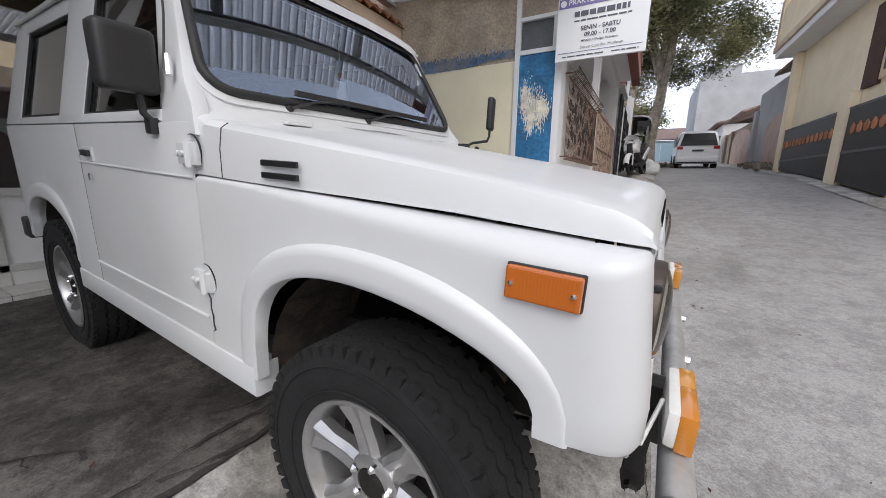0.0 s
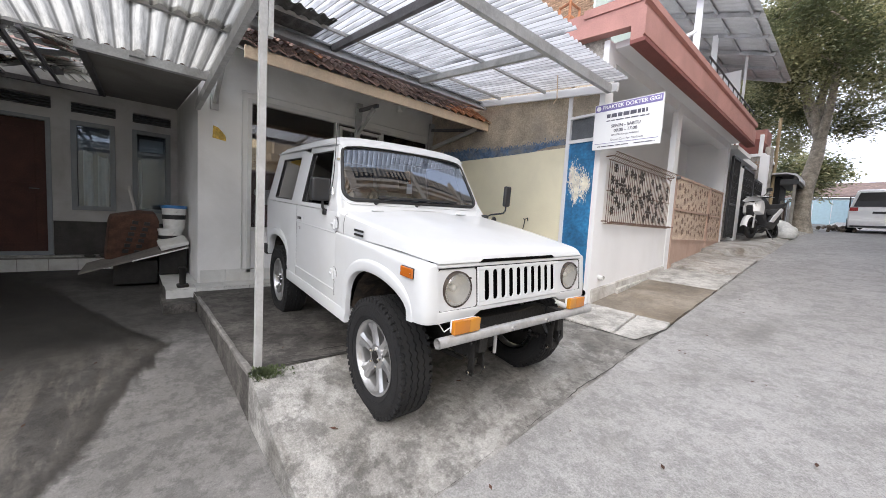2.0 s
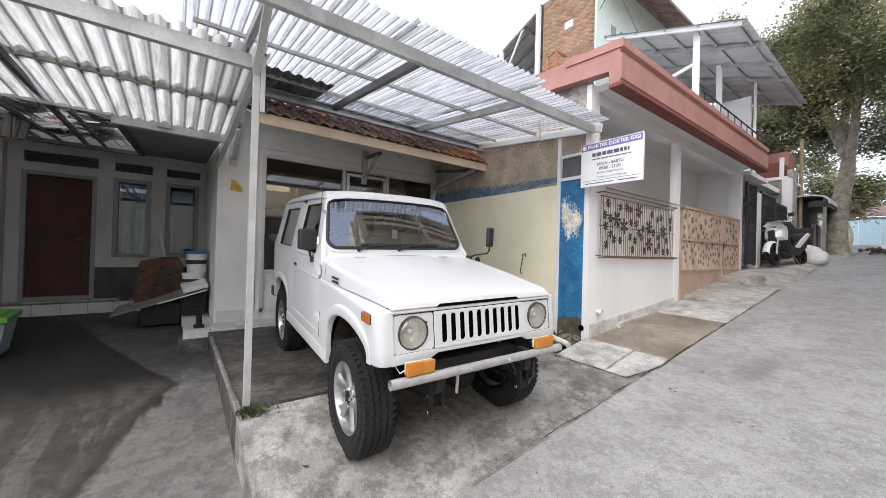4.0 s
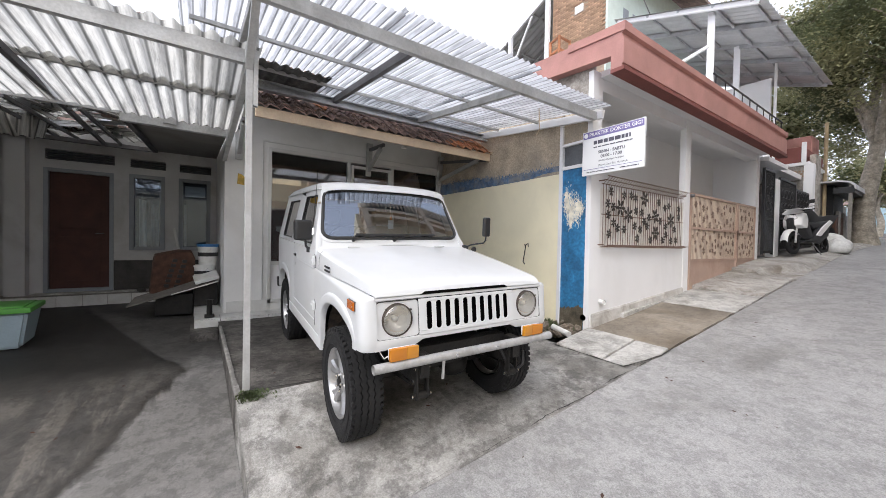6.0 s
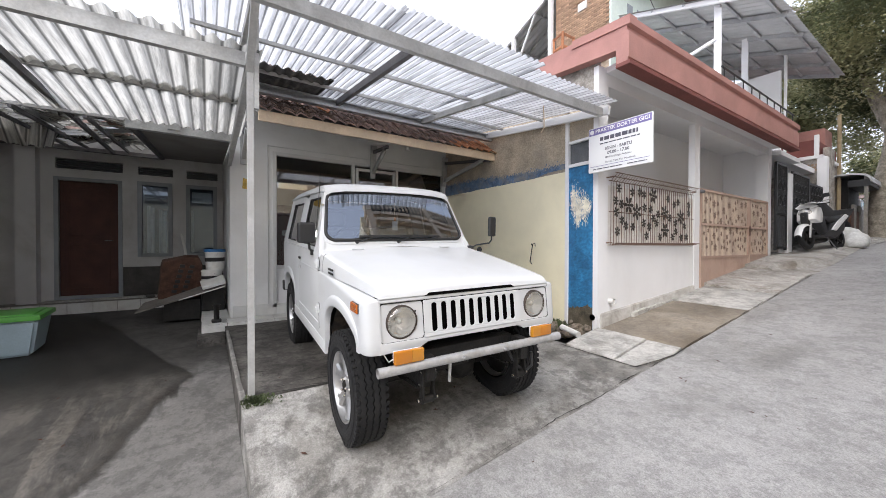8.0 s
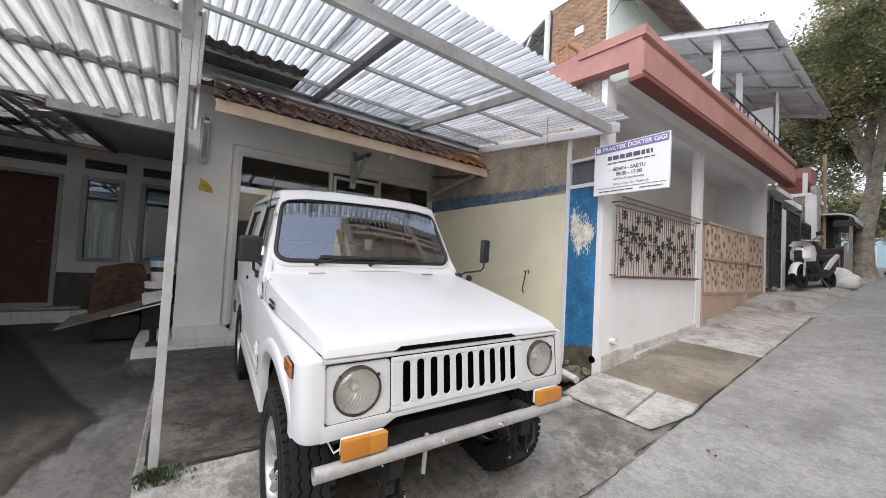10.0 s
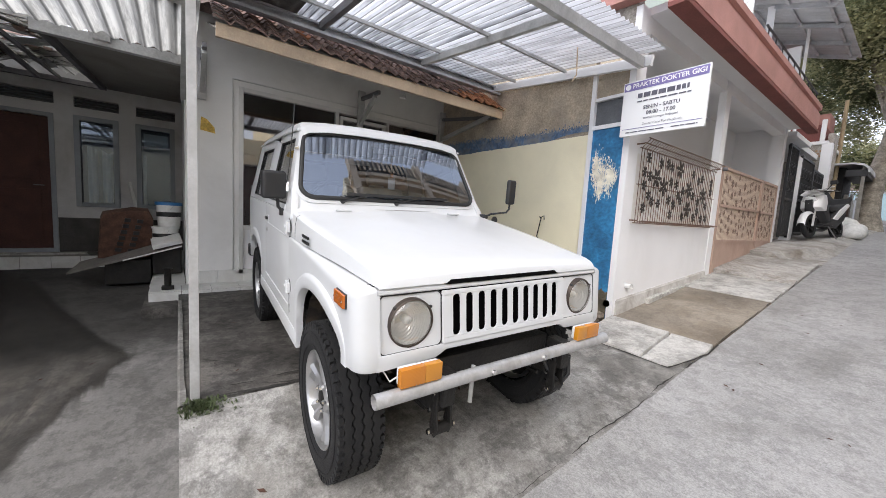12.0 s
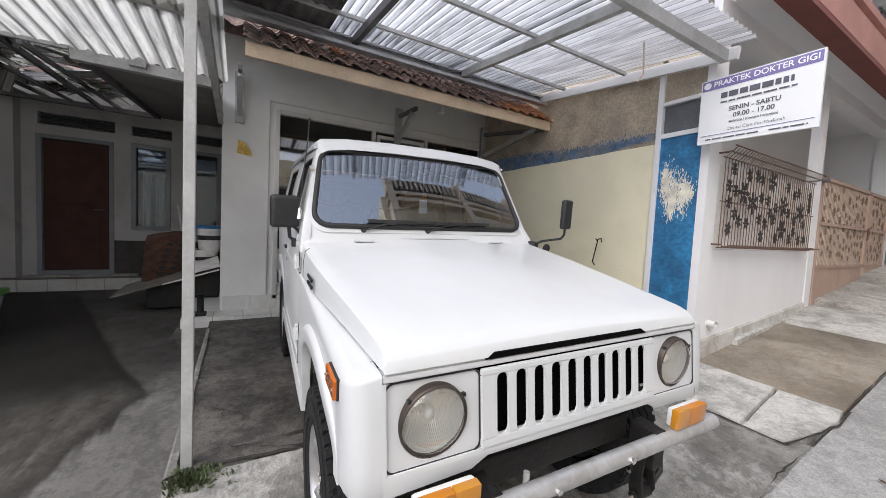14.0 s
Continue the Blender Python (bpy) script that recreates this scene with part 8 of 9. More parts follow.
# brick upper building behind
BY, BX0, BX1, BZ1 = 9.8, -6.28, -4.28, 10.2
tower = thing("brick_house", "narrow upper house of bare orange brick and pale green render", "house")
bm = bmesh.new()
box(bm, (BX0, BY + 0.03, 3.6), (BX1 - 0.05, BY + 5.0, BZ1))
part("wall", bm, M_MORTAR, tower)
bm = bmesh.new()
box(bm, (BX1 - 0.05, BY + 0.0, 3.6), (BX1 + 0.02, BY + 5.0, BZ1 + 0.15))
part("side_wall", bm, M_TEAL, tower, "pale green rendered side")
bm = bmesh.new()
box(bm, (-5.40, BY - 0.02, 8.88), (-5.10, BY + 0.02, 9.12), 0.01)
part("plaque", bm, M_WALLN, tower, "white vent cover")
for dy in (0.85, 1.4):
    bm = bmesh.new()
    box(bm, (BX1 + 0.005, BY + dy, 8.35), (BX1 + 0.03, BY + dy + 0.30, 8.85), 0.004)
    part("vent_window", bm, M_TRIMGREY, tower)
bm = bmesh.new()
box(bm, (BX0 - 0.04, BY - 0.07, BZ1), (BX1 - 0.1, BY + 0.16, BZ1 + 0.09), 0.01)
part("coping", bm, M_WALLN, tower, "thin pale mortar coping")
bm = bmesh.new()
slab(bm, [(BX1 - 0.7, BY - 0.2, BZ1 + 0.58), (BX1 + 1.04, BY - 0.2, BZ1 - 0.39), (BX1 + 1.04, BY + 5.2, BZ1 - 0.39), (BX1 - 0.7, BY + 5.2, BZ1 + 0.58)], [(BX1 - 0.7, BY - 0.2, BZ1 + 0.68), (BX1 + 1.04, BY - 0.2, BZ1 - 0.29), (BX1 + 1.04, BY + 5.2, BZ1 - 0.29), (BX1 - 0.7, BY + 5.2, BZ1 + 0.68)])
part("roof", bm, M_TILE, tower, "dark tiled roof edge")
side = thing("side_canopy", "grey sheet canopy with white edge beside the brick house", "canopy")
SX0, SX1, SZ0, SZ1 = -6.35, -10.8, 10.2, 8.45


def scz(x):
    return SZ0 + (SZ1 - SZ0) * (x - SX0) / (SX1 - SX0)


bm = bmesh.new()
wavy(bm, SX0, SX1, BY - 0.1, BY + 3.4, lambda x, y: scz(x) + 0.05, 0.25, 0.022, nx=2)
part("roof_sheet", bm, M_ZINC, side, "", 60)
bm = bmesh.new()
strip(bm, (SX0, BY - 0.12, scz(SX0) - 0.06), (SX1, BY - 0.12, scz(SX1) - 0.06), 0.08, 0.16)
part("edge_beam", bm, M_WALLN, side, "white edge beam")
for x in (-6.42, -8.2, -10.0):
    bm = bmesh.new()
    box(bm, (x - 0.07, BY - 0.17, 3.5), (x + 0.07, BY - 0.05, scz(x) - 0.1))
    part("post", bm, M_WALLN, side)
bm = bmesh.new()
strip(bm, (-8.2, BY - 0.1, 8.0), (-7.15, BY - 0.1, 9.7), 0.06, 0.06)
part("brace", bm, M_WALLN, side)
for k in range(5):
    bm = bmesh.new()
    strip(bm, (SX0 - 0.1, BY + 0.4 + k * 0.7, scz(SX0 - 0.1) - 0.03), (SX1 + 0.1, BY + 0.4 + k * 0.7, scz(SX1 + 0.1) - 0.03), 0.06, 0.08)
    part("rafter", bm, M_STEEL, side)
for x in (-7.2, -8.6, -9.8):
    bm = bmesh.new()
    strip(bm, (x, BY, scz(x) - 0.04), (x, BY + 3.3, scz(x) - 0.04), 0.05, 0.07)
    part("purlin", bm, M_STEEL, side)
wall("upper_floor_rear", (-12.0, 9.5, 3.3), (-4.32, 13.4, 3.5), M_SLAB, "cement floor slab under the sheet canopy")
wall("upper_back", (-12.0, 13.3, 3.502), (-6.4, 13.4, 8.6), M_GREYWALL, "grey wall behind the canopy")
cable = thing("cable", "loose black cable on the upper wall", "cable")
bm = bmesh.new()
tube(bm, [(-4.24, 9.9, 9.0), (-4.0, 9.9, 9.3), (-3.6, 9.95, 9.1), (-3.3, 10.0, 8.3), (-2.9, 9.8, 7.35)], 0.012, 5)
part("cable_line", bm, M_BLACK, cable)

# ---------------------------------------------------------------- further up the lane
bg = thing("black_gate", "tall black iron gate leaves between white posts", "gate")
for y0, y1, z0, z1 in ((10.56, 11.30, 1.24, 3.24), (11.80, 13.26, 1.30, 3.16), (13.32, 14.7, 1.36, 3.02)):
    bm = bmesh.new()
    for a, b_ in (((-0.72, y0, z0), (-0.72, y0, z1)), ((-0.72, y1, z0), (-0.72, y1, z1)), ((-0.72, y0, z1), (-0.72, y1, z1)), ((-0.72, y0, z0 + 0.85), (-0.72, y1, z0 + 0.85)), ((-0.72, y0, z0 + 0.06), (-0.72, y1, z0 + 0.06))):
        strip(bm, a, b_, 0.05, 0.05)
    leaf_ = part("gate_leaf", bm, M_BLACK, bg)
    if y0 > 11:
        bm = bmesh.new()
        box(bm, (-0.745, y0 + 0.03, z0 + 0.06), (-0.735, y1 - 0.03, z0 + 0.85))
        part("gate_sheet", bm, M_BLACK, leaf_)
    y = y0 + 0.08
    bm = bmesh.new()
    tube(bm, [(-0.72, 0, z0 + 0.03), (-0.72, 0, z1)], 0.012, 5)
    o = part("bar", bm, M_BLACK, bg)
    o.location.y = y
    while y < y1 - 0.12:
        y += 0.085
        c = new("bar", o.data)
        c.parent, c.location = bg, (0, y, 0)
    y = y0 + 0.22
    while y < y1 - 0.16:
        for zc in (z0 + 1.15, z0 + 1.5):
            bm = bmesh.new()
            tube(bm, [(-0.70, y + 0.11 * math.cos(a), zc + 0.11 * math.sin(a)) for a in span(0, 2 * math.pi, 12)[:-1]], 0.010, 5, closed=True)
            part("scroll", bm, M_BLACK, bg)
        y += 0.30
wall("post_white", (-0.86, 11.38, 1.0), (-0.69, 11.72, 3.10), M_WALLN, "white gate post")
bm = bmesh.new()
slab(bm, [(-1.7, 10.62, 3.50), (-0.66, 10.62, 3.42), (-0.66, 12.2, 3.42), (-1.7, 12.2, 3.50)], [(-1.7, 10.62, 3.60), (-0.66, 10.62, 3.52), (-0.66, 12.2, 3.52), (-1.7, 12.2, 3.60)])
structure("gate_lintel", bm, M_WALLN, "thin white canopy slab over the black gate")
farh = thing("far_house", "low house with maroon parapet and white posts", "house")
bm = bmesh.new()
box(bm, (-6, 14.85, 1.0), (-0.80, 18.0, 3.95))
part("wall", bm, M_RENDER2, farh, "grey rendered wall")
bm = bmesh.new()
box(bm, (-6, 14.80, 4.02), (-0.86, 17.4, 4.50), 0.02)
part("parapet", bm, M_REDDARK, farh, "maroon parapet")
bm = bmesh.new()
box(bm, (-6, 16.6, 4.5), (-1.0, 17.6, 5.2), 0.02)
part("upper_block", bm, M_RED, farh, "rust-red upper wall")
bm = bmesh.new()
box(bm, (-6, 14.75, 3.93), (-0.72, 17.5, 4.02), 0.01)
part("ledge", bm, M_WALLN, farh, "white ledge")
bm = bmesh.new()
box(bm, (-0.84, 14.76, 1.2), (-0.62, 14.98, 3.95), 0.01)
box(bm, (-0.90, 14.74, 4.02), (-0.80, 14.84, 4.62), 0.01)
part("post", bm, M_WALLN, farh, "white corner post")
bm = bmesh.new()
box(bm, (-0.80, 15.2, 1.2), (-0.66, 15.9, 4.30), 0.02)
part("pillar", bm, M_RENDER2, farh, "stained grey pillar")
bm = bmesh.new()
for i in range(7):
    for j in range(3):
        box(bm, (-1.42 + i * 0.09 + 0.045 * (j % 2), 14.835, 3.58 + j * 0.075), (-1.37 + i * 0.09 + 0.045 * (j % 2), 14.856, 3.63 + j * 0.075))
part("vent_block", bm, M_BRICK, farh, "pierced brick vent")
shed = thing("small_shed", "dark shed with grey sheet roof under the tree", "shed")
bm = bmesh.new()
prism(bm, [(-2.0, 3.62), (-0.35, 3.62), (-0.12, 3.57), (0.0, 3.46), (0.02, 3.30), (-0.02, 3.30), (-0.05, 3.43), (-0.15, 3.52), (-0.36, 3.57), (-2.0, 3.57)], lambda u, v, w: (u, 16.6 + w, v), 2.4)
part("roof", bm, M_ZINC, shed, "", 40)
bm = bmesh.new()
box(bm, (-2.0, 17.2, 1.5), (-0.55, 18.9, 3.55))
part("wall", bm, M_GREASE, shed)
bm = bmesh.new()
box(bm, (-0.50, 16.68, 3.20), (-0.03, 18.9, 3.40), 0.01)
part("canvas", bm, M_MATTE, shed, "dark sagging canvas under the roof")
for y in (16.7, 18.6):
    bm = bmesh.new()
    box(bm, (-0.16, y, 1.5), (-0.08, y + 0.08, 3.5))
    part("post", bm, M_PLANK, shed)
for k in range(4):
    bm = bmesh.new()
    box(bm, (-0.52, 16.9 + k * 0.45, 1.6), (-0.44, 17.3 + k * 0.45, 2.5 + 0.2 * (k % 2)), 0.02)
    part("stacked_board", bm, M_PLANK if k % 2 else M_CARD, shed)
fen = thing("roadside_fence", "row of dark and grey fence boards", "fence")
for k in range(14):
    bm = bmesh.new()
    box(bm, (-0.9, 18.8 + k * 0.6, 1.6), (-0.84, 19.35 + k * 0.6, 3.0 + 0.2 * math.sin(k * 2.1)), 0.01)
    part("board", bm, M_PLANK if k % 3 else M_GREYWALL, fen)

# scooter
sc = thing("scooter", "white and black motor scooter parked by the gate", "scooter", at=pose(-0.22, 12.1, road_z(12.1) + 0.085, 7, 0, -104))


def scp(name, bm, mt, label="", parent=None, sm=40):
    return part(name, bm, mt, parent or sc, label, sm)


for x in (0.62, -0.62):
    bm = bmesh.new()
    lathe(bm, [(0.17, -0.04), (0.24, -0.045), (0.275, -0.02), (0.275, 0.02), (0.24, 0.045), (0.17, 0.04)], "y", 28, (x, 0, 0.275), caps=False)
    w = scp("wheel", bm, M_TYRE, "black scooter tyre")
    bm = bmesh.new()
    lathe(bm, [(0.18, -0.03), (0.18, 0.03)], "y", 24, (x, 0, 0.275), caps=False)
    for k in range(5):
        a = 2 * math.pi * k / 5
        strip(bm, (x, 0, 0.275), (x + 0.18 * math.cos(a), 0, 0.275 + 0.18 * math.sin(a)), 0.03, 0.03)
    part("rim", bm, M_GREASE, w)
bm = bmesh.new()
for s in (-0.07, 0.07):
    tube(bm, [(0.62, s, 0.275), (0.42, s, 0.85)], 0.022, 8)
scp("fork", bm, M_STEEL)
bm = bmesh.new()
secs = []
for a in span(0.15, 2.5, 10):
    u, v = 0.62 + 0.33 * math.cos(a), 0.275 + 0.33 * math.sin(a)
    secs.append([(u * 0.98 + 0.01, -0.075, v - 0.05), (u, -0.05, v), (u + 0.006, 0.0, v + 0.012), (u, 0.05, v), (u * 0.98 + 0.01, 0.075, v - 0.05)])
loft(bm, secs)
scp("mudguard", bm, M_VAN, "white mudguard", None, 60)
for q in (-1, 1):
    bm = bmesh.new()
    prism(bm, [(0.60, 0.70), (0.57, 0.86), (0.46, 1.00), (0.34, 0.98), (0.30, 0.82), (0.38, 0.62), (0.50, 0.62)], lambda u, v, w: (u - 0.10 * w / 0.13, q * (0.07 + w), v), 0.12, 0.03)
    scp("front_cowl", bm, M_VAN, "white front fairing half")
    bm = bmesh.new()
    prism(bm, [(0.50, 0.61), (0.37, 0.61), (0.29, 0.82), (0.24, 0.70), (0.18, 0.40), (0.30, 0.36), (0.44, 0.52)], lambda u, v, w: (u - 0.10 * w / 0.13, q * (0.06 + w), v), 0.12, 0.03)
    scp("leg_shield", bm, M_MATTE, "black leg shield half")
bm = bmesh.new()
prism(bm, [(0.62, 0.62), (0.60, 0.84), (0.50, 0.98), (0.40, 0.98), (0.34, 0.60), (0.44, 0.50)], lambda u, v, w: (u, -0.07 + w, v), 0.14, 0.02)
scp("front_panel", bm, M_MATTE, "black centre panel")
bm = bmesh.new()
prism(bm, [(-0.13, 0.86), (0.0, 0.78), (0.13, 0.86), (0.10, 0.93), (0.0, 0.96), (-0.10, 0.93)], lambda u, v, w: (0.555 + w - 0.5 * abs(u), u, v), 0.06, 0.012)
scp("headlamp", bm, M_HEAD, "angular headlamp")
bm = bmesh.new()
prism(bm, [(0.34, 0.34), (0.34, 0.28), (-0.30, 0.26), (-0.72, 0.46), (-0.86, 0.74), (-0.50, 0.72), (-0.20, 0.62), (-0.02, 0.40), (0.16, 0.36)], lambda u, v, w: (u, -0.13 + w, v), 0.26, 0.04)
scp("body", bm, M_MATTE, "black lower body")
for q in (-1, 1):
    bm = bmesh.new()
    prism(bm, [(-0.12, 0.46), (-0.30, 0.44), (-0.92, 0.82), (-0.80, 0.86), (-0.40, 0.66)], lambda u, v, w: (u, q * (0.125 + w), v), 0.035, 0.012)
    scp("side_panel", bm, M_VAN, "white side panel")
bm = bmesh.new()
prism(bm, [(0.02, 0.72), (-0.10, 0.80), (-0.45, 0.79), (-0.86, 0.87), (-0.88, 0.82), (-0.50, 0.70), (-0.10, 0.62)], lambda u, v, w: (u, -0.13 + w, v), 0.26, 0.035)
scp("saddle", bm, M_MATTE, "black saddle")
bm = bmesh.new()
tube(bm, [(0.30, -0.36, 1.06), (0.36, -0.22, 1.05), (0.40, 0, 1.03), (0.36, 0.22, 1.05), (0.30, 0.36, 1.06)], 0.016, 8)
scp("handlebar", bm, M_MATTE, "black handlebar with grips")
bm = bmesh.new()
prism(bm, [(-0.20, 1.02), (-0.12, 0.97), (0.12, 0.97), (0.20, 1.02), (0.10, 1.10), (-0.10, 1.10)], lambda u, v, w: (0.36 + w, u, v), 0.14, 0.03)
scp("handlebar_cover", bm, M_VAN, "white handlebar cover")
bm = bmesh.new()
tube(bm, [(-0.10, -0.14, 0.22), (-0.45, -0.17, 0.24), (-0.75, -0.18, 0.34)], [0.03, 0.045, 0.055], 10)
scp("exhaust", bm, M_STEELD, "dark exhaust pipe")
bm = bmesh.new()
tube(bm, [(0.05, 0.12, 0.28), (0.0, 0.24, -0.02)], 0.012, 6)
scp("side_stand", bm, M_STEELD)
for q in (-1, 1):
    bm = bmesh.new()
    tube(bm, [(0.36, q * 0.2, 1.06), (0.32, q * 0.30, 1.22)], 0.008, 6)
    box(bm, (0.29, q * 0.32 - 0.06, 1.20), (0.33, q * 0.32 + 0.06, 1.29), 0.015)
    scp("mirror", bm, M_MATTE, "black mirror")
cloth = thing("cloth", "white cloth draped over the scooter bars", "cloth")
bm = bmesh.new()
rr = random.Random(2)
grid(bm, span(-0.28, 0.28, 8), span(-0.16, 0.16, 6), lambda x, y: 0.05 * math.cos(4 * y) - 0.25 * x * x + 0.03 * rr.random())
bmesh.ops.transform(bm, matrix=pose(-0.30, 11.70, road_z(12.05) + 1.13, 0, 0, 58), verts=bm.verts)
part("cloth_sheet", bm, M_BAG, cloth, "", 60)
for x, y, r in ((0.14, 13.1, 0.24), (0.0, 13.5, 0.30)):
    bag = thing("sack", "full white sack slumped on the kerb", "sack", "sacks")
    bm = bmesh.new()
    bmesh.ops.create_icosphere(bm, subdivisions=3, radius=r)
    for v in bm.verts:
        v.co += v.co.normalized() * 0.25 * r * noise.noise(v.co * 4 + Vector((x * 9, 0, 0)))
        v.co.z *= 1.1 if v.co.z > 0 else 0.85
        v.co.z = max(v.co.z, -r * 0.55)
    bmesh.ops.transform(bm, matrix=pose(x, y, road_z(y) + 0.04 + r * 0.5), verts=bm.verts)
    part("sack_body", bm, M_BAG, bag, "", 60)
moped = thing("motorcycle", "dark motorcycle behind the scooter", "motorcycle", at=pose(-0.45, 13.9, road_z(13.9) + 0.18, 0, 0, 250))
for x in (0.6, -0.6):
    bm = bmesh.new()
    lathe(bm, [(0.2, -0.04), (0.28, -0.02), (0.28, 0.02), (0.2, 0.04)], "y", 20, (x, 0, 0.28))
    part("wheel", bm, M_TYRE, moped)
bm = bmesh.new()
prism(bm, [(0.5, 0.9), (0.3, 1.0), (0.0, 0.8), (-0.8, 0.88), (-0.5, 0.5), (0.1, 0.35), (0.4, 0.6)], lambda u, v, w: (u, -0.13 + w, v), 0.26, 0.04)
part("body", bm, M_MATTE, moped, "", 40)
bm = bmesh.new()
tube(bm, [(0.4, -0.3, 1.1), (0.45, 0, 1.0), (0.4, 0.3, 1.1)], 0.015, 6)
part("handlebar", bm, M_STEEL, moped)

# ---------------------------------------------------------------- trees


def tree(x, y, z, height, rad, seed, n, leaf, label, trunk_r=0.27, lean_=(0, 0), skirt=0):
    t = thing("tree", label, "tree", "street trees")
    r = random.Random(seed)
    b = bmesh.new()
    fork = height * 0.34
    base = Vector((x, y, z - 0.2))
    top = Vector((x + lean_[0], y + lean_[1], z + fork))
    pts, rads = [], []
    for k in range(7):
        u = k / 6
        p = base.lerp(top, u) + Vector((0.10 * math.sin(u * 5 + seed), 0.08 * math.cos(u * 4), 0))
        pts.append(p)
        rads.append(trunk_r * (1.35 - 0.55 * u) if k else trunk_r * 1.6)
    tube(b, pts, rads, 12)
    centres = []
    for k in range(5):
        a = 2 * math.pi * k / 5 + r.uniform(-0.4, 0.4)
        end = Vector((x + lean_[0] + rad[0] * 0.62 * math.cos(a), y + lean_[1] + rad[1] * 0.62 * math.sin(a), z + height * r.uniform(0.55, 0.9)))
        if k == 0:
            end = Vector((x + lean_[0], y + lean_[1], z + height * 0.92))
        st = pts[-1] - Vector((0, 0, r.uniform(0, 0.3)))
        lp, lr = [], []
        for q in range(6):
            u = q / 5
            p = st.lerp(end, u) + Vector((0, 0, 0.5 * math.sin(u * math.pi))) + Vector((r.uniform(-1, 1), r.uniform(-1, 1), 0)) * 0.12 * (q > 0)
            lp.append(p)
            lr.append(trunk_r * 0.66 * (1 - 0.8 * u))
        tube(b, lp, lr, 8)
        for q in (3, 4, 5):
            centres.append(lp[q])
            for _ in range(2):
                e2 = lp[q] + Vector((r.uniform(-1, 1) * rad[0] * 0.5, r.uniform(-1, 1) * rad[1] * 0.5, r.uniform(-0.4, 1) * rad[2] * 0.4))
                tube(b, [lp[q], lp[q].lerp(e2, 0.5) + Vector((0, 0, 0.1)), e2], [trunk_r * 0.22, trunk_r * 0.14, trunk_r * 0.05], 5)
                centres.append(e2)
    part("trunk", b, M_BARK, t, "", 60)
    c0 = Vector((x + lean_[0], y + lean_[1], z + height * 0.66))
    for _ in range(34):
        d = Vector((r.gauss(0, 1), r.gauss(0, 1), r.gauss(0, 1))).normalized() * r.uniform(0.45, 1.0)
        centres.append(c0 + Vector((d.x * rad[0], d.y * rad[1], d.z * rad[2])))
    # low outer boughs on the lane side
    for _ in range(skirt):
        centres.append(Vector((x + r.uniform(0.8, 3.0), y + r.uniform(-1.2, 2.8), z + r.uniform(3.9, 6.0))))
    verts, faces, mats = [], [], []
    per = n // len(centres)
    for c in centres:
        cr = r.uniform(0.45, 0.95)
        shade_ = 1 if r.random() < 0.45 else 0
        for _ in range(per):
            d = Vector((r.gauss(0, 1), r.gauss(0, 1), r.gauss(0, 0.75)))
            p = c + d * cr * 0.55
            up = Vector((r.gauss(0, 0.5), r.gauss(0, 0.5), 1)).normalized()
            ax = up.orthogonal().normalized()
            ax.rotate(Matrix.Rotation(r.uniform(0, 6.28), 3, up))
            sx = up.cross(ax)
            L = leaf * r.uniform(0.7, 1.3)
            i = len(verts)
            verts += [p, p + ax * L * 0.5 + sx * L * 0.28 - up * 0.02, p + ax * L - up * L * 0.15, p + ax * L * 0.5 - sx * L * 0.28 - up * 0.02]
            faces.append((i, i + 1, i + 2, i + 3))
            mats.append(shade_)
    me = bpy.data.meshes.new("crown")
    me.from_pydata([tuple(v) for v in verts], [], faces)
    me.materials.append(M_LEAF)
    me.materials.append(M_LEAFD)
    me.polygons.foreach_set("material_index", mats)
    o = new("crown", me)
    o.parent = t
    return t


tree(0.02, 18.5, road_z(18.5) + 0.1, 9.8, (3.0, 3.2, 3.9), 3, 92000, 0.112, "large leafy street tree with brown forked trunk", 0.235, (0.10, 0.2), 11)
tree(-3.0, 23.5, road_z(23) + 0.1, 8.0, (2.8, 3.0, 3.0), 9, 14000, 0.22, "dark tree behind the small shed", 0.22)
tree(-1.2, 36.0, road_z(36), 5.0, (2.2, 2.4, 1.6), 12, 9000, 0.24, "bushy tree at the top of the lane", 0.16)

M_CANE = plain("dry_bamboo", (0.36, 0.28, 0.17), 0.7, vary=0.2, scale=4)
pole = thing("bamboo_pole", "yellowish pole beside the tree", "pole")
bm = bmesh.new()
tube(bm, [(-0.72, 16.9, 1.6), (-0.72, 16.9, 5.6)], 0.05, 10)
part("pole_body", bm, M_CANE, pole, "", 60)
stones = thing("stone_pile", "pile of pale stones under the tree", "stones")
rng = random.Random(30)
for k in range(40):
    bm = bmesh.new()
    bmesh.ops.create_icosphere(bm, subdivisions=1, radius=rng.uniform(0.04, 0.10))
    for v in bm.verts:
        v.co *= rng.uniform(0.75, 1.2)
    o = part("stone", bm, M_RUBBLE, stones)
    x, y = 0.9 + rng.gauss(0, 0.3), 22 + rng.gauss(0, 0.6)
    o.matrix_world = pose(x, y, road_z(y) + 0.04 + 0.15 * rng.random(), rng.uniform(0, 90), 0, rng.uniform(0, 360))

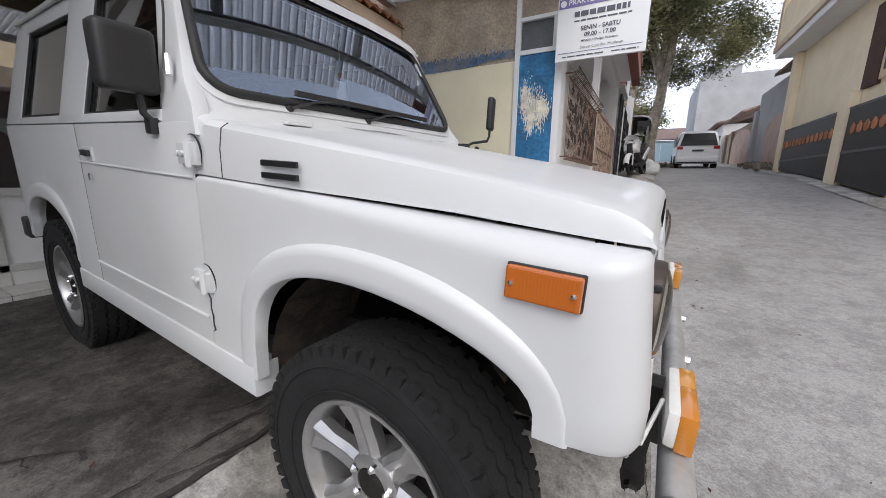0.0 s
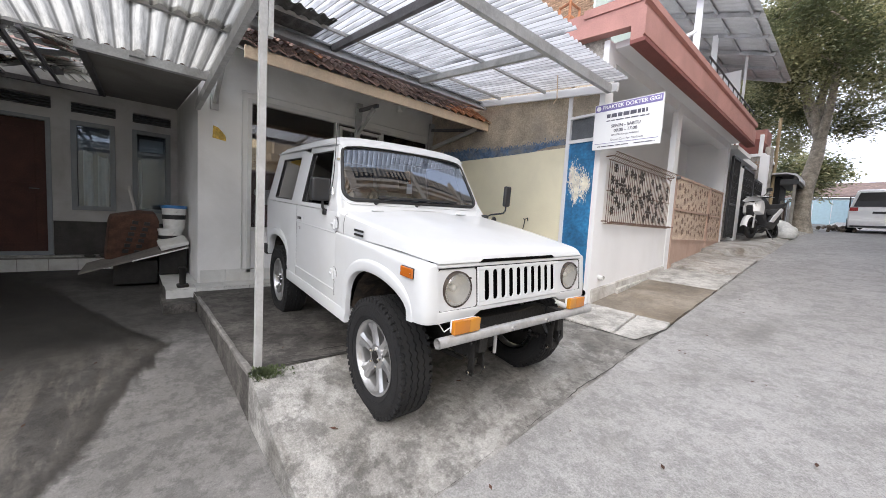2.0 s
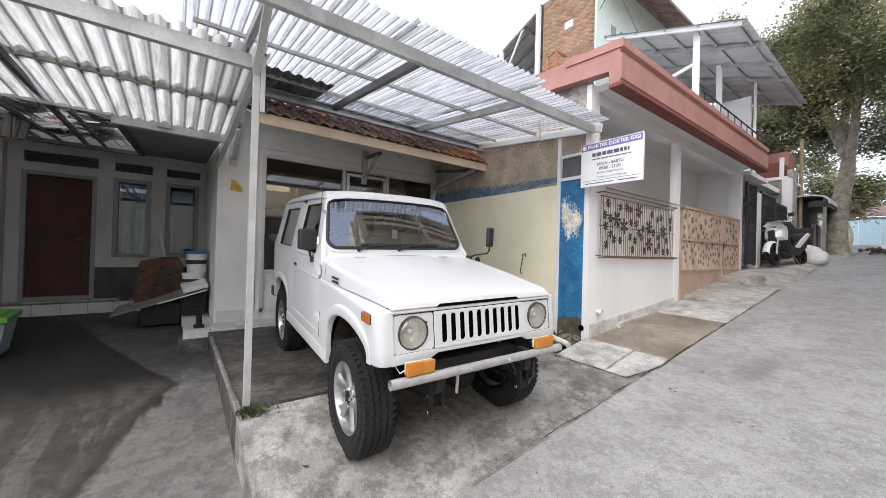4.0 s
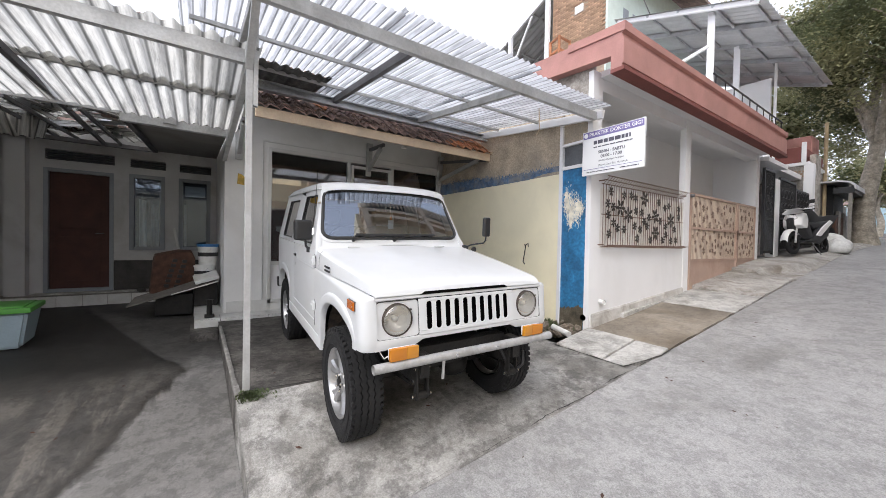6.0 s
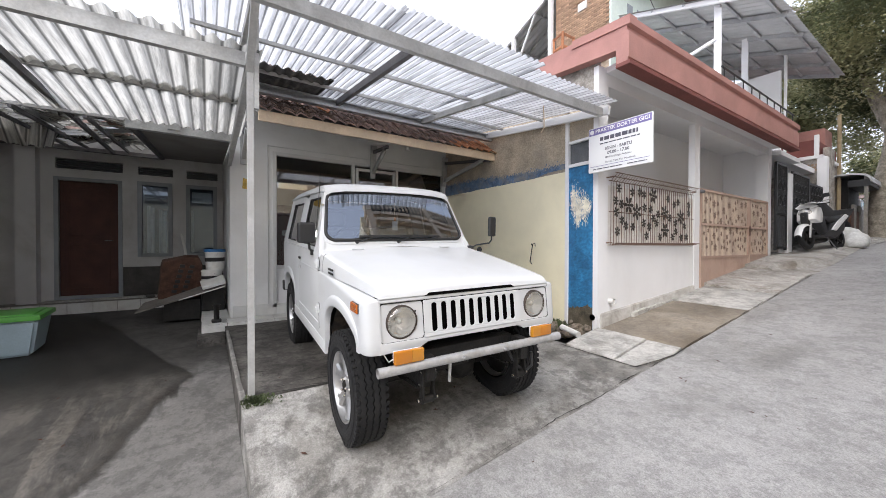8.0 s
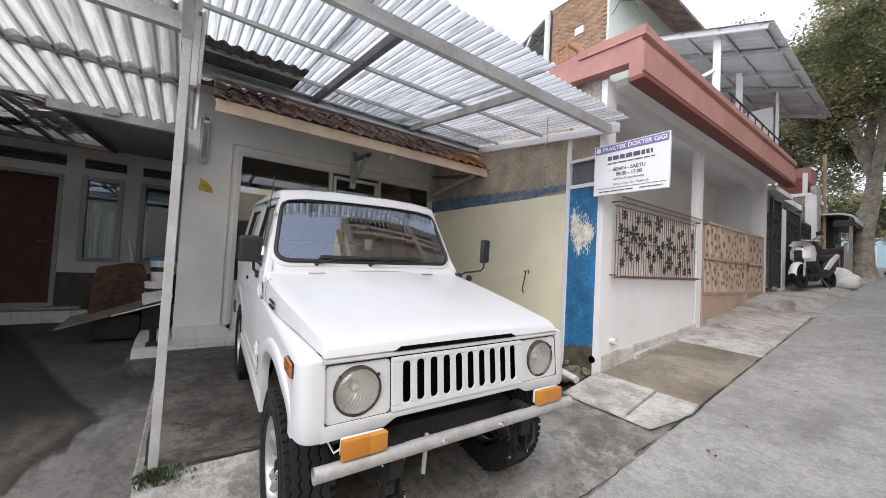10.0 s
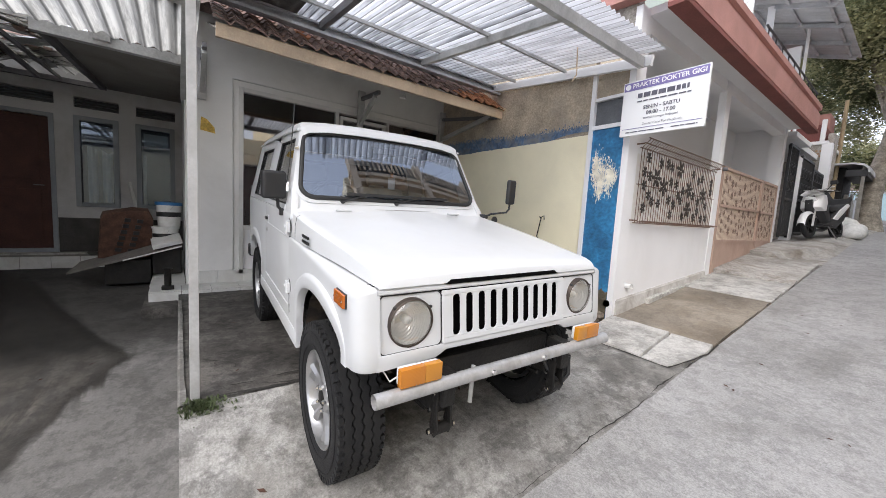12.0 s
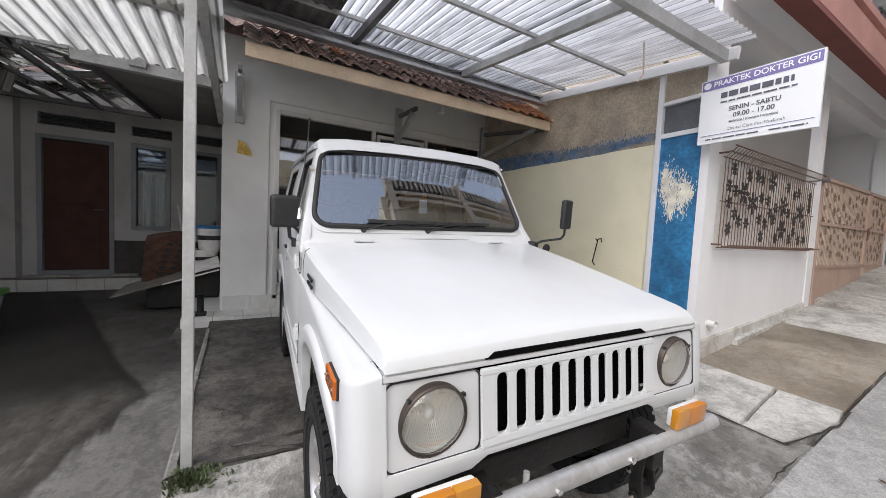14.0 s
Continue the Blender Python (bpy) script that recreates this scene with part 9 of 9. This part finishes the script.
# ---------------------------------------------------------------- parked van
van = thing("van", "white people carrier parked tail first up the lane", "car", at=pose(1.97, 20.6, road_z(20.6) - 0.06, 3.1, 0, 0))
bm = bmesh.new()
secs = []
for y, zt, zb, hw in ((0.0, 0.95, 0.32, 0.80), (0.05, 1.30, 0.28, 0.83), (0.35, 1.72, 0.26, 0.84), (1.2, 1.78, 0.26, 0.85), (2.6, 1.74, 0.26, 0.85), (3.3, 1.15, 0.26, 0.84), (4.2, 1.0, 0.30, 0.78)):
    hw2 = hw * (0.80 if zt > 1.4 else 0.93)
    secs.append([(-hw * 0.97, y, zb), (-hw, y, zb + 0.25), (-hw, y, min(0.95, zt - 0.05)), (-hw2, y, zt - 0.06), (-hw2 * 0.85, y, zt), (hw2 * 0.85, y, zt), (hw2, y, zt - 0.06), (hw, y, min(0.95, zt - 0.05)), (hw, y, zb + 0.25), (hw * 0.97, y, zb), (-hw * 0.97, y, zb)])
rings, fs = loft(bm, secs)
bm.faces.new([v for v in rings[0][:-1]][::-1])
bm.faces.new([v for v in rings[-1][:-1]])
bmesh.ops.recalc_face_normals(bm, faces=bm.faces)
part("body", bm, M_VAN, van, "", 40)
bm = bmesh.new()
slab(bm, [(-0.72, -0.01, 1.08), (0.72, -0.01, 1.08), (0.72, 0.06, 1.08), (-0.72, 0.06, 1.08)], [(-0.66, 0.03, 1.31), (0.66, 0.03, 1.31), (0.66, 0.09, 1.31), (-0.66, 0.09, 1.31)])
slab(bm, [(-0.66, 0.03, 1.31), (0.66, 0.03, 1.31), (0.66, 0.09, 1.31), (-0.66, 0.09, 1.31)], [(-0.58, 0.25, 1.63), (0.58, 0.25, 1.63), (0.58, 0.31, 1.63), (-0.58, 0.31, 1.63)])
part("rear_window", bm, M_BLACK, van, "dark rear window")
for s in (-1, 1):
    bm = bmesh.new()
    box(bm, (s * 0.70 - 0.11, -0.02, 0.92), (s * 0.70 + 0.11, 0.05, 1.06), 0.01)
    part("tail_lamp", bm, M_TAILRED, van, "red tail lamp")
    bm = bmesh.new()
    box(bm, (s * 0.835 - 0.01, 0.6, 1.05), (s * 0.835 + 0.01, 2.8, 1.5), 0.01)
    part("side_window", bm, M_BLACK, van, "dark side windows")
    for y in (0.75, 3.35):
        bm = bmesh.new()
        lathe(bm, [(0.2, -0.1), (0.31, -0.1), (0.33, -0.06), (0.33, 0.06), (0.31, 0.1), (0.2, 0.1)], "x", 24, (s * 0.76, y, 0.33))
        part("wheel", bm, M_TYRE, van)
bm = bmesh.new()
box(bm, (-0.80, -0.05, 0.34), (0.80, 0.03, 0.58), 0.03)
part("rear_bumper", bm, M_VAN, van, "", 40)
bm = bmesh.new()
box(bm, (-0.22, -0.025, 0.82), (0.22, 0.01, 0.90), 0.004)
box(bm, (-0.75, -0.06, 0.30), (0.75, 0.02, 0.36), 0.01)
part("plate_panel", bm, M_MATTE, van, "dark plate recess and lower trim")

# ---------------------------------------------------------------- houses across the lane
RX = 3.62
opp = thing("beige_house", "two-storey beige house with pillars and balcony across the lane", "house")
bm = bmesh.new()
box(bm, (RX + 0.12, 8.4, 0.0), (RX + 8, 15.35, 4.9))
part("wall", bm, M_BEIGE, opp)
for y0, y1 in ((8.35, 8.8), (10.98, 11.42), (15.05, 15.45)):
    bm = bmesh.new()
    box(bm, (RX - 0.06, y0, 0.4), (RX + 0.118, y1, 4.9 if y0 > 15 else 3.0), 0.012)
    part("pillar", bm, M_BEIGE, opp, "beige gate pillar")
for nm, lo, hi, mt in (("balcony_slab", (3.18, 8.0, 4.9), (RX + 8, 15.72, 5.08), M_WALLN), ("balcony_edge", (3.12, 7.95, 5.08), (RX + 8, 15.80, 5.26), M_FASCIA), ("balcony_parapet", (3.18, 8.0, 5.26), (3.34, 15.72, 6.30), M_BEIGE), ("balcony_end", (3.35, 15.56, 5.26), (RX + 8, 15.72, 6.30), M_BEIGE), ("corner_post", (3.14, 15.50, 5.26), (3.40, 15.76, 6.55), M_FASCIA)):
    bm = bmesh.new()
    box(bm, lo, hi, 0.02)
    part(nm, bm, mt, opp)
bm = bmesh.new()
box(bm, (RX + 1.5, 8.6, 5.26), (RX + 8, 14.5, 7.6))
part("upper_wall", bm, M_BEIGE, opp)
bm = bmesh.new()
box(bm, (RX + 0.06, 10.35, 3.0), (RX + 0.13, 10.95, 4.55), 0.006)
part("window", bm, M_DOOR, opp, "tall dark brown shutter")
bm = bmesh.new()
box(bm, (RX + 0.05, 8.85, 3.05), (RX + 0.14, 10.28, 4.6), 0.006)
part("window", bm, M_FASCIA, opp, "cream window surround")
bm = bmesh.new()
box(bm, (RX + 0.035, 9.0, 3.2), (RX + 0.048, 10.14, 4.45))
part("pane", bm, M_BLACK, opp, "dark window pane")
bgate = thing("black_sheet_gate", "black sheet gate with a row of orange scallops", "gate")
for y0, y1 in ((8.85, 10.93), (11.47, 15.0)):
    bm = bmesh.new()
    slab(bm, [(RX - 0.02, y0, road_z(y0) + 0.10), (RX + 0.02, y0, road_z(y0) + 0.10), (RX + 0.02, y1, road_z(y1) + 0.10), (RX - 0.02, y1, road_z(y1) + 0.10)], [(RX - 0.02, y0, 2.66), (RX + 0.02, y0, 2.66), (RX + 0.02, y1, 2.66), (RX - 0.02, y1, 2.66)])
    part("gate_sheet", bm, M_BLACK, bgate)
    for z in (1.75, 2.64):
        bm = bmesh.new()
        box(bm, (RX - 0.035, y0, z - 0.025), (RX - 0.021, y1, z + 0.025), 0.003)
        part("gate_rail", bm, M_STEELD, bgate)
    n = int((y1 - y0) / 0.27)
    for k in range(n):
        y = y0 + 0.14 + k * 0.27
        z = 2.20
        bm = bmesh.new()
        prism(bm, [(-0.11, 0.05), (0.0, 0.13), (0.11, 0.05), (0.09, -0.06), (0.0, -0.10), (-0.09, -0.06)], lambda u, v, w: (RX - 0.022 - w, y + u, z + v), 0.012)
        part("scallop", bm, M_TILE2, bgate, "orange scallop")
wall("lane_edge", (3.30, 8.6, 0.3), (RX + 1.0, 8.62, 0.9), M_SLAB, "cement edge")
bm = bmesh.new()
ys = span(-6, 30, 40)
for a, b_ in zip(ys, ys[1:]):
    bm.faces.new([bm.verts.new(p) for p in ((3.28, a, road_z(a) + 0.015), (4.9, a, road_z(a) + 0.12), (4.9, b_, road_z(b_) + 0.12), (3.28, b_, road_z(b_) + 0.015))])
structure("verge", bm, M_SLAB, "cement apron along the far side of the lane")
# low walls, brown gate and grey blocks beyond
M_BROWNWALL = plain("stained_brown_wall", (0.36, 0.28, 0.21), 0.9, vary=0.2, scale=1.5, bump=0.3, dirt=(0.20, 0.17, 0.14), dirt_amt=0.6, dirt_scale=1.2)
w2 = thing("brown_wall_gate", "low grey and brown walls with brown arched gates", "gate")
bm = bmesh.new()
box(bm, (4.15, 15.9, 1.3), (4.45, 21.7, 4.9))
part("wall", bm, M_GREYWALL, w2, "grey cement wall")
bm = bmesh.new()
box(bm, (4.15, 21.72, 1.3), (4.45, 29.0, 3.9))
part("wall", bm, M_BROWNWALL, w2, "stained brown wall")
for y0, y1, zt in ((17.0, 19.6, 3.5), (22.2, 26.4, 3.6)):
    bm = bmesh.new()
    ym = (y0 + y1) / 2
    prism(bm, [(y0, 1.6), (y0, zt - 0.4)] + [(ym - (y1 - y0) / 2 * math.cos(a), zt - 0.4 + 0.5 * math.sin(a)) for a in span(0.3, math.pi - 0.3, 8)] + [(y1, zt - 0.4), (y1, 1.6)], lambda u, v, w: (4.13 - w, u, v), 0.06)
    part("gate_leaf", bm, M_BROWN, w2, "brown arched gate sheet")
for y in (21.7, 26.8, 28.7):
    bm = bmesh.new()
    box(bm, (4.02, y - 0.22, 1.3), (4.3, y + 0.22, 4.2 if y < 22 else 3.9), 0.02)
    part("pillar", bm, M_BROWNWALL if y > 22 else M_GREYWALL, w2)
for y0, y1, z in ((16.0, 18.2, 5.0), (23.0, 28.0, 4.5)):
    bm = bmesh.new()
    slab(bm, [(3.75, y0, z - 0.1), (5.6, y0, z + 0.45), (5.6, y1, z + 0.45), (3.75, y1, z - 0.1)], [(3.75, y0, z), (5.6, y0, z + 0.55), (5.6, y1, z + 0.55), (3.75, y1, z)])
    part("roof", bm, M_TILE, w2, "dark tiled gate roof")
rocks = thing("rubble_heap", "low heap of broken brick beside the wall", "rubble")
rng = random.Random(51)
for k in range(45):
    bm = bmesh.new()
    bmesh.ops.create_icosphere(bm, subdivisions=1, radius=rng.uniform(0.06, 0.17))
    for v in bm.verts:
        v.co *= rng.uniform(0.7, 1.2)
    o = part("stone", bm, M_RUBBLE, rocks)
    y = rng.uniform(16.2, 21.5)
    o.matrix_world = pose(3.85 + rng.gauss(0, 0.18), y, road_z(y) + 0.10 + 0.10 * rng.random(), rng.uniform(0, 90), 0, rng.uniform(0, 360))
gb = thing("grey_building", "plain grey concrete building beyond the wall", "building")
bm = bmesh.new()
box(bm, (3.0, 37.0, 1.0), (24, 46, 9.3))
part("wall", bm, M_GREYWALL, gb)
bm = bmesh.new()
box(bm, (3.4, 37.3, 9.3), (5.6, 42, 10.0))
part("roof_block", bm, M_GREYWALL, gb)
wh = thing("white_house", "white house with dark tiled roof at the bend", "house")
bm = bmesh.new()
box(bm, (3.9, 29, 1.5), (8, 36, 4.6))
part("wall", bm, M_WALLN, wh)
bm = bmesh.new()
slab(bm, [(3.5, 28.6, 4.6), (8.2, 28.6, 5.6), (8.2, 36, 5.6), (3.5, 36, 4.6)], [(3.5, 28.6, 4.7), (8.2, 28.6, 5.7), (8.2, 36, 5.7), (3.5, 36, 4.7)])
part("roof", bm, M_TILE, wh)
for y in (30, 32.5):
    bm = bmesh.new()
    box(bm, (3.88, y, 3.0), (3.92, y + 1.2, 4.0))
    part("window", bm, M_BLACK, wh)
aq = thing("aqua_fence", "aqua sheet fence closing the top of the lane", "fence")
for k in range(10):
    bm = bmesh.new()
    box(bm, (-5 + k * 1.2, 46, 2.6), (-3.85 + k * 1.2, 46.1, 5.0))
    part("panel", bm, M_AQUA, aq)
far = thing("far_roofs", "pale house with tiled roof far up the lane", "house")
bm = bmesh.new()
box(bm, (-12, 48, 2), (8, 56, 5.4))
part("wall", bm, M_WALLN, far)
bm = bmesh.new()
slab(bm, [(-12.5, 47.5, 5.4), (8.5, 47.5, 5.4), (8.5, 56, 7.5), (-12.5, 56, 7.5)], [(-12.5, 47.5, 5.5), (8.5, 47.5, 5.5), (8.5, 56, 7.6), (-12.5, 56, 7.6)])
part("roof", bm, M_TILE, far)
# house facing the shop, seen only as a reflection in the windscreen
face = thing("facing_house", "tall beige house with pillars and railings facing the shop", "house")
bm = bmesh.new()
box(bm, (4.9, -7.5, -1.2), (12, 3.2, 3.6))
part("low_wing", bm, M_BEIGE, face, "low beige wing")
bm = bmesh.new()
box(bm, (4.9, 3.2, -1.2), (12, 8.2, 11.0))
part("wall", bm, M_BEIGE, face)
bm = bmesh.new()
box(bm, (5.3, 8.2, 7.7), (12, 13.5, 11.0))
part("upper_wall", bm, M_BEIGE, face)
for y in (3.45, 7.3, 11.0):
    bm = bmesh.new()
    box(bm, (4.05, y - 0.16, 3.3 if y < 8 else 7.7), (4.4, y + 0.16, 11.3), 0.01)
    part("pillar", bm, M_FASCIA, face, "cream pillar")
for z0, z1, x1 in ((3.1, 3.4, 5.0), (6.3, 6.55, 5.0), (9.55, 9.75, 4.35), (9.95, 10.15, 4.35)):
    bm = bmesh.new()
    box(bm, (4.1, 3.2, z0), (x1, 8.2 if z0 < 8 else 13.5, z1), 0.01)
    part("ledge", bm, M_FASCIA, face, "cream ledge")
bm = bmesh.new()
box(bm, (4.3, 3.6, 10.3), (4.34, 13.4, 11.2))
part("shade_board", bm, M_GREASE, face, "dark board behind the railing")
for k in range(36):
    y = 3.75 + k * 0.26
    bm = bmesh.new()
    box(bm, (4.12, y, 10.35), (4.16, y + 0.11, 10.95))
    part("baluster", bm, M_FASCIA, face)
for k in range(3):
    for z in (4.2, 7.2):
        bm = bmesh.new()
        box(bm, (4.86, 3.9 + k * 1.35, z), (4.91, 4.9 + k * 1.35, z + 1.9))
        part("window", bm, M_BLACK, face, "dark window")
# houses closing the lane behind the camera
wall("wall_lane_low", (-7.0, -9.2, -1.6), (0.1, -9.0, 3.4), M_WALLN, "white house wall further down the lane")
wall("house_lane_low", (-9.0, -16.0, -2.0), (0.0, -9.3, 3.6), M_BEIGE, "beige house further down the lane")

# bricks of the upper house, nearest courses as pieces
brick_bm = bmesh.new()
box(brick_bm, (0, 0, 0), (0.195, 0.045, 0.052), 0.006, seg=1)
brick_me = bpy.data.meshes.new("brick")
brick_bm.to_mesh(brick_me)
brick_bm.free()
brick_me.materials.append(M_BRICK)
rng = random.Random(6)
rest = bmesh.new()
for r in range(48):
    x = BX0 + (0.0 if r % 2 else -0.10)
    z = BZ1 - 0.068 * (r + 1)
    while x < BX1 - 0.18:
        x0 = max(x, BX0)
        if not (-5.60 < x0 < -5.09 and 8.81 < z < 9.14):
            at = (x0, BY - 0.012 - rng.random() * 0.010, z)
            if r < 31:
                o = new("brick", brick_me)
                o.matrix_world = pose(*at)
                o.parent = tower
            else:
                box(rest, at, (at[0] + 0.195, at[1] + 0.045, at[2] + 0.052))
        x += 0.207
low_ = part("brickwork", rest, M_BRICK, tower, "lower courses of orange brick")
low_["kind"] = "stuff"
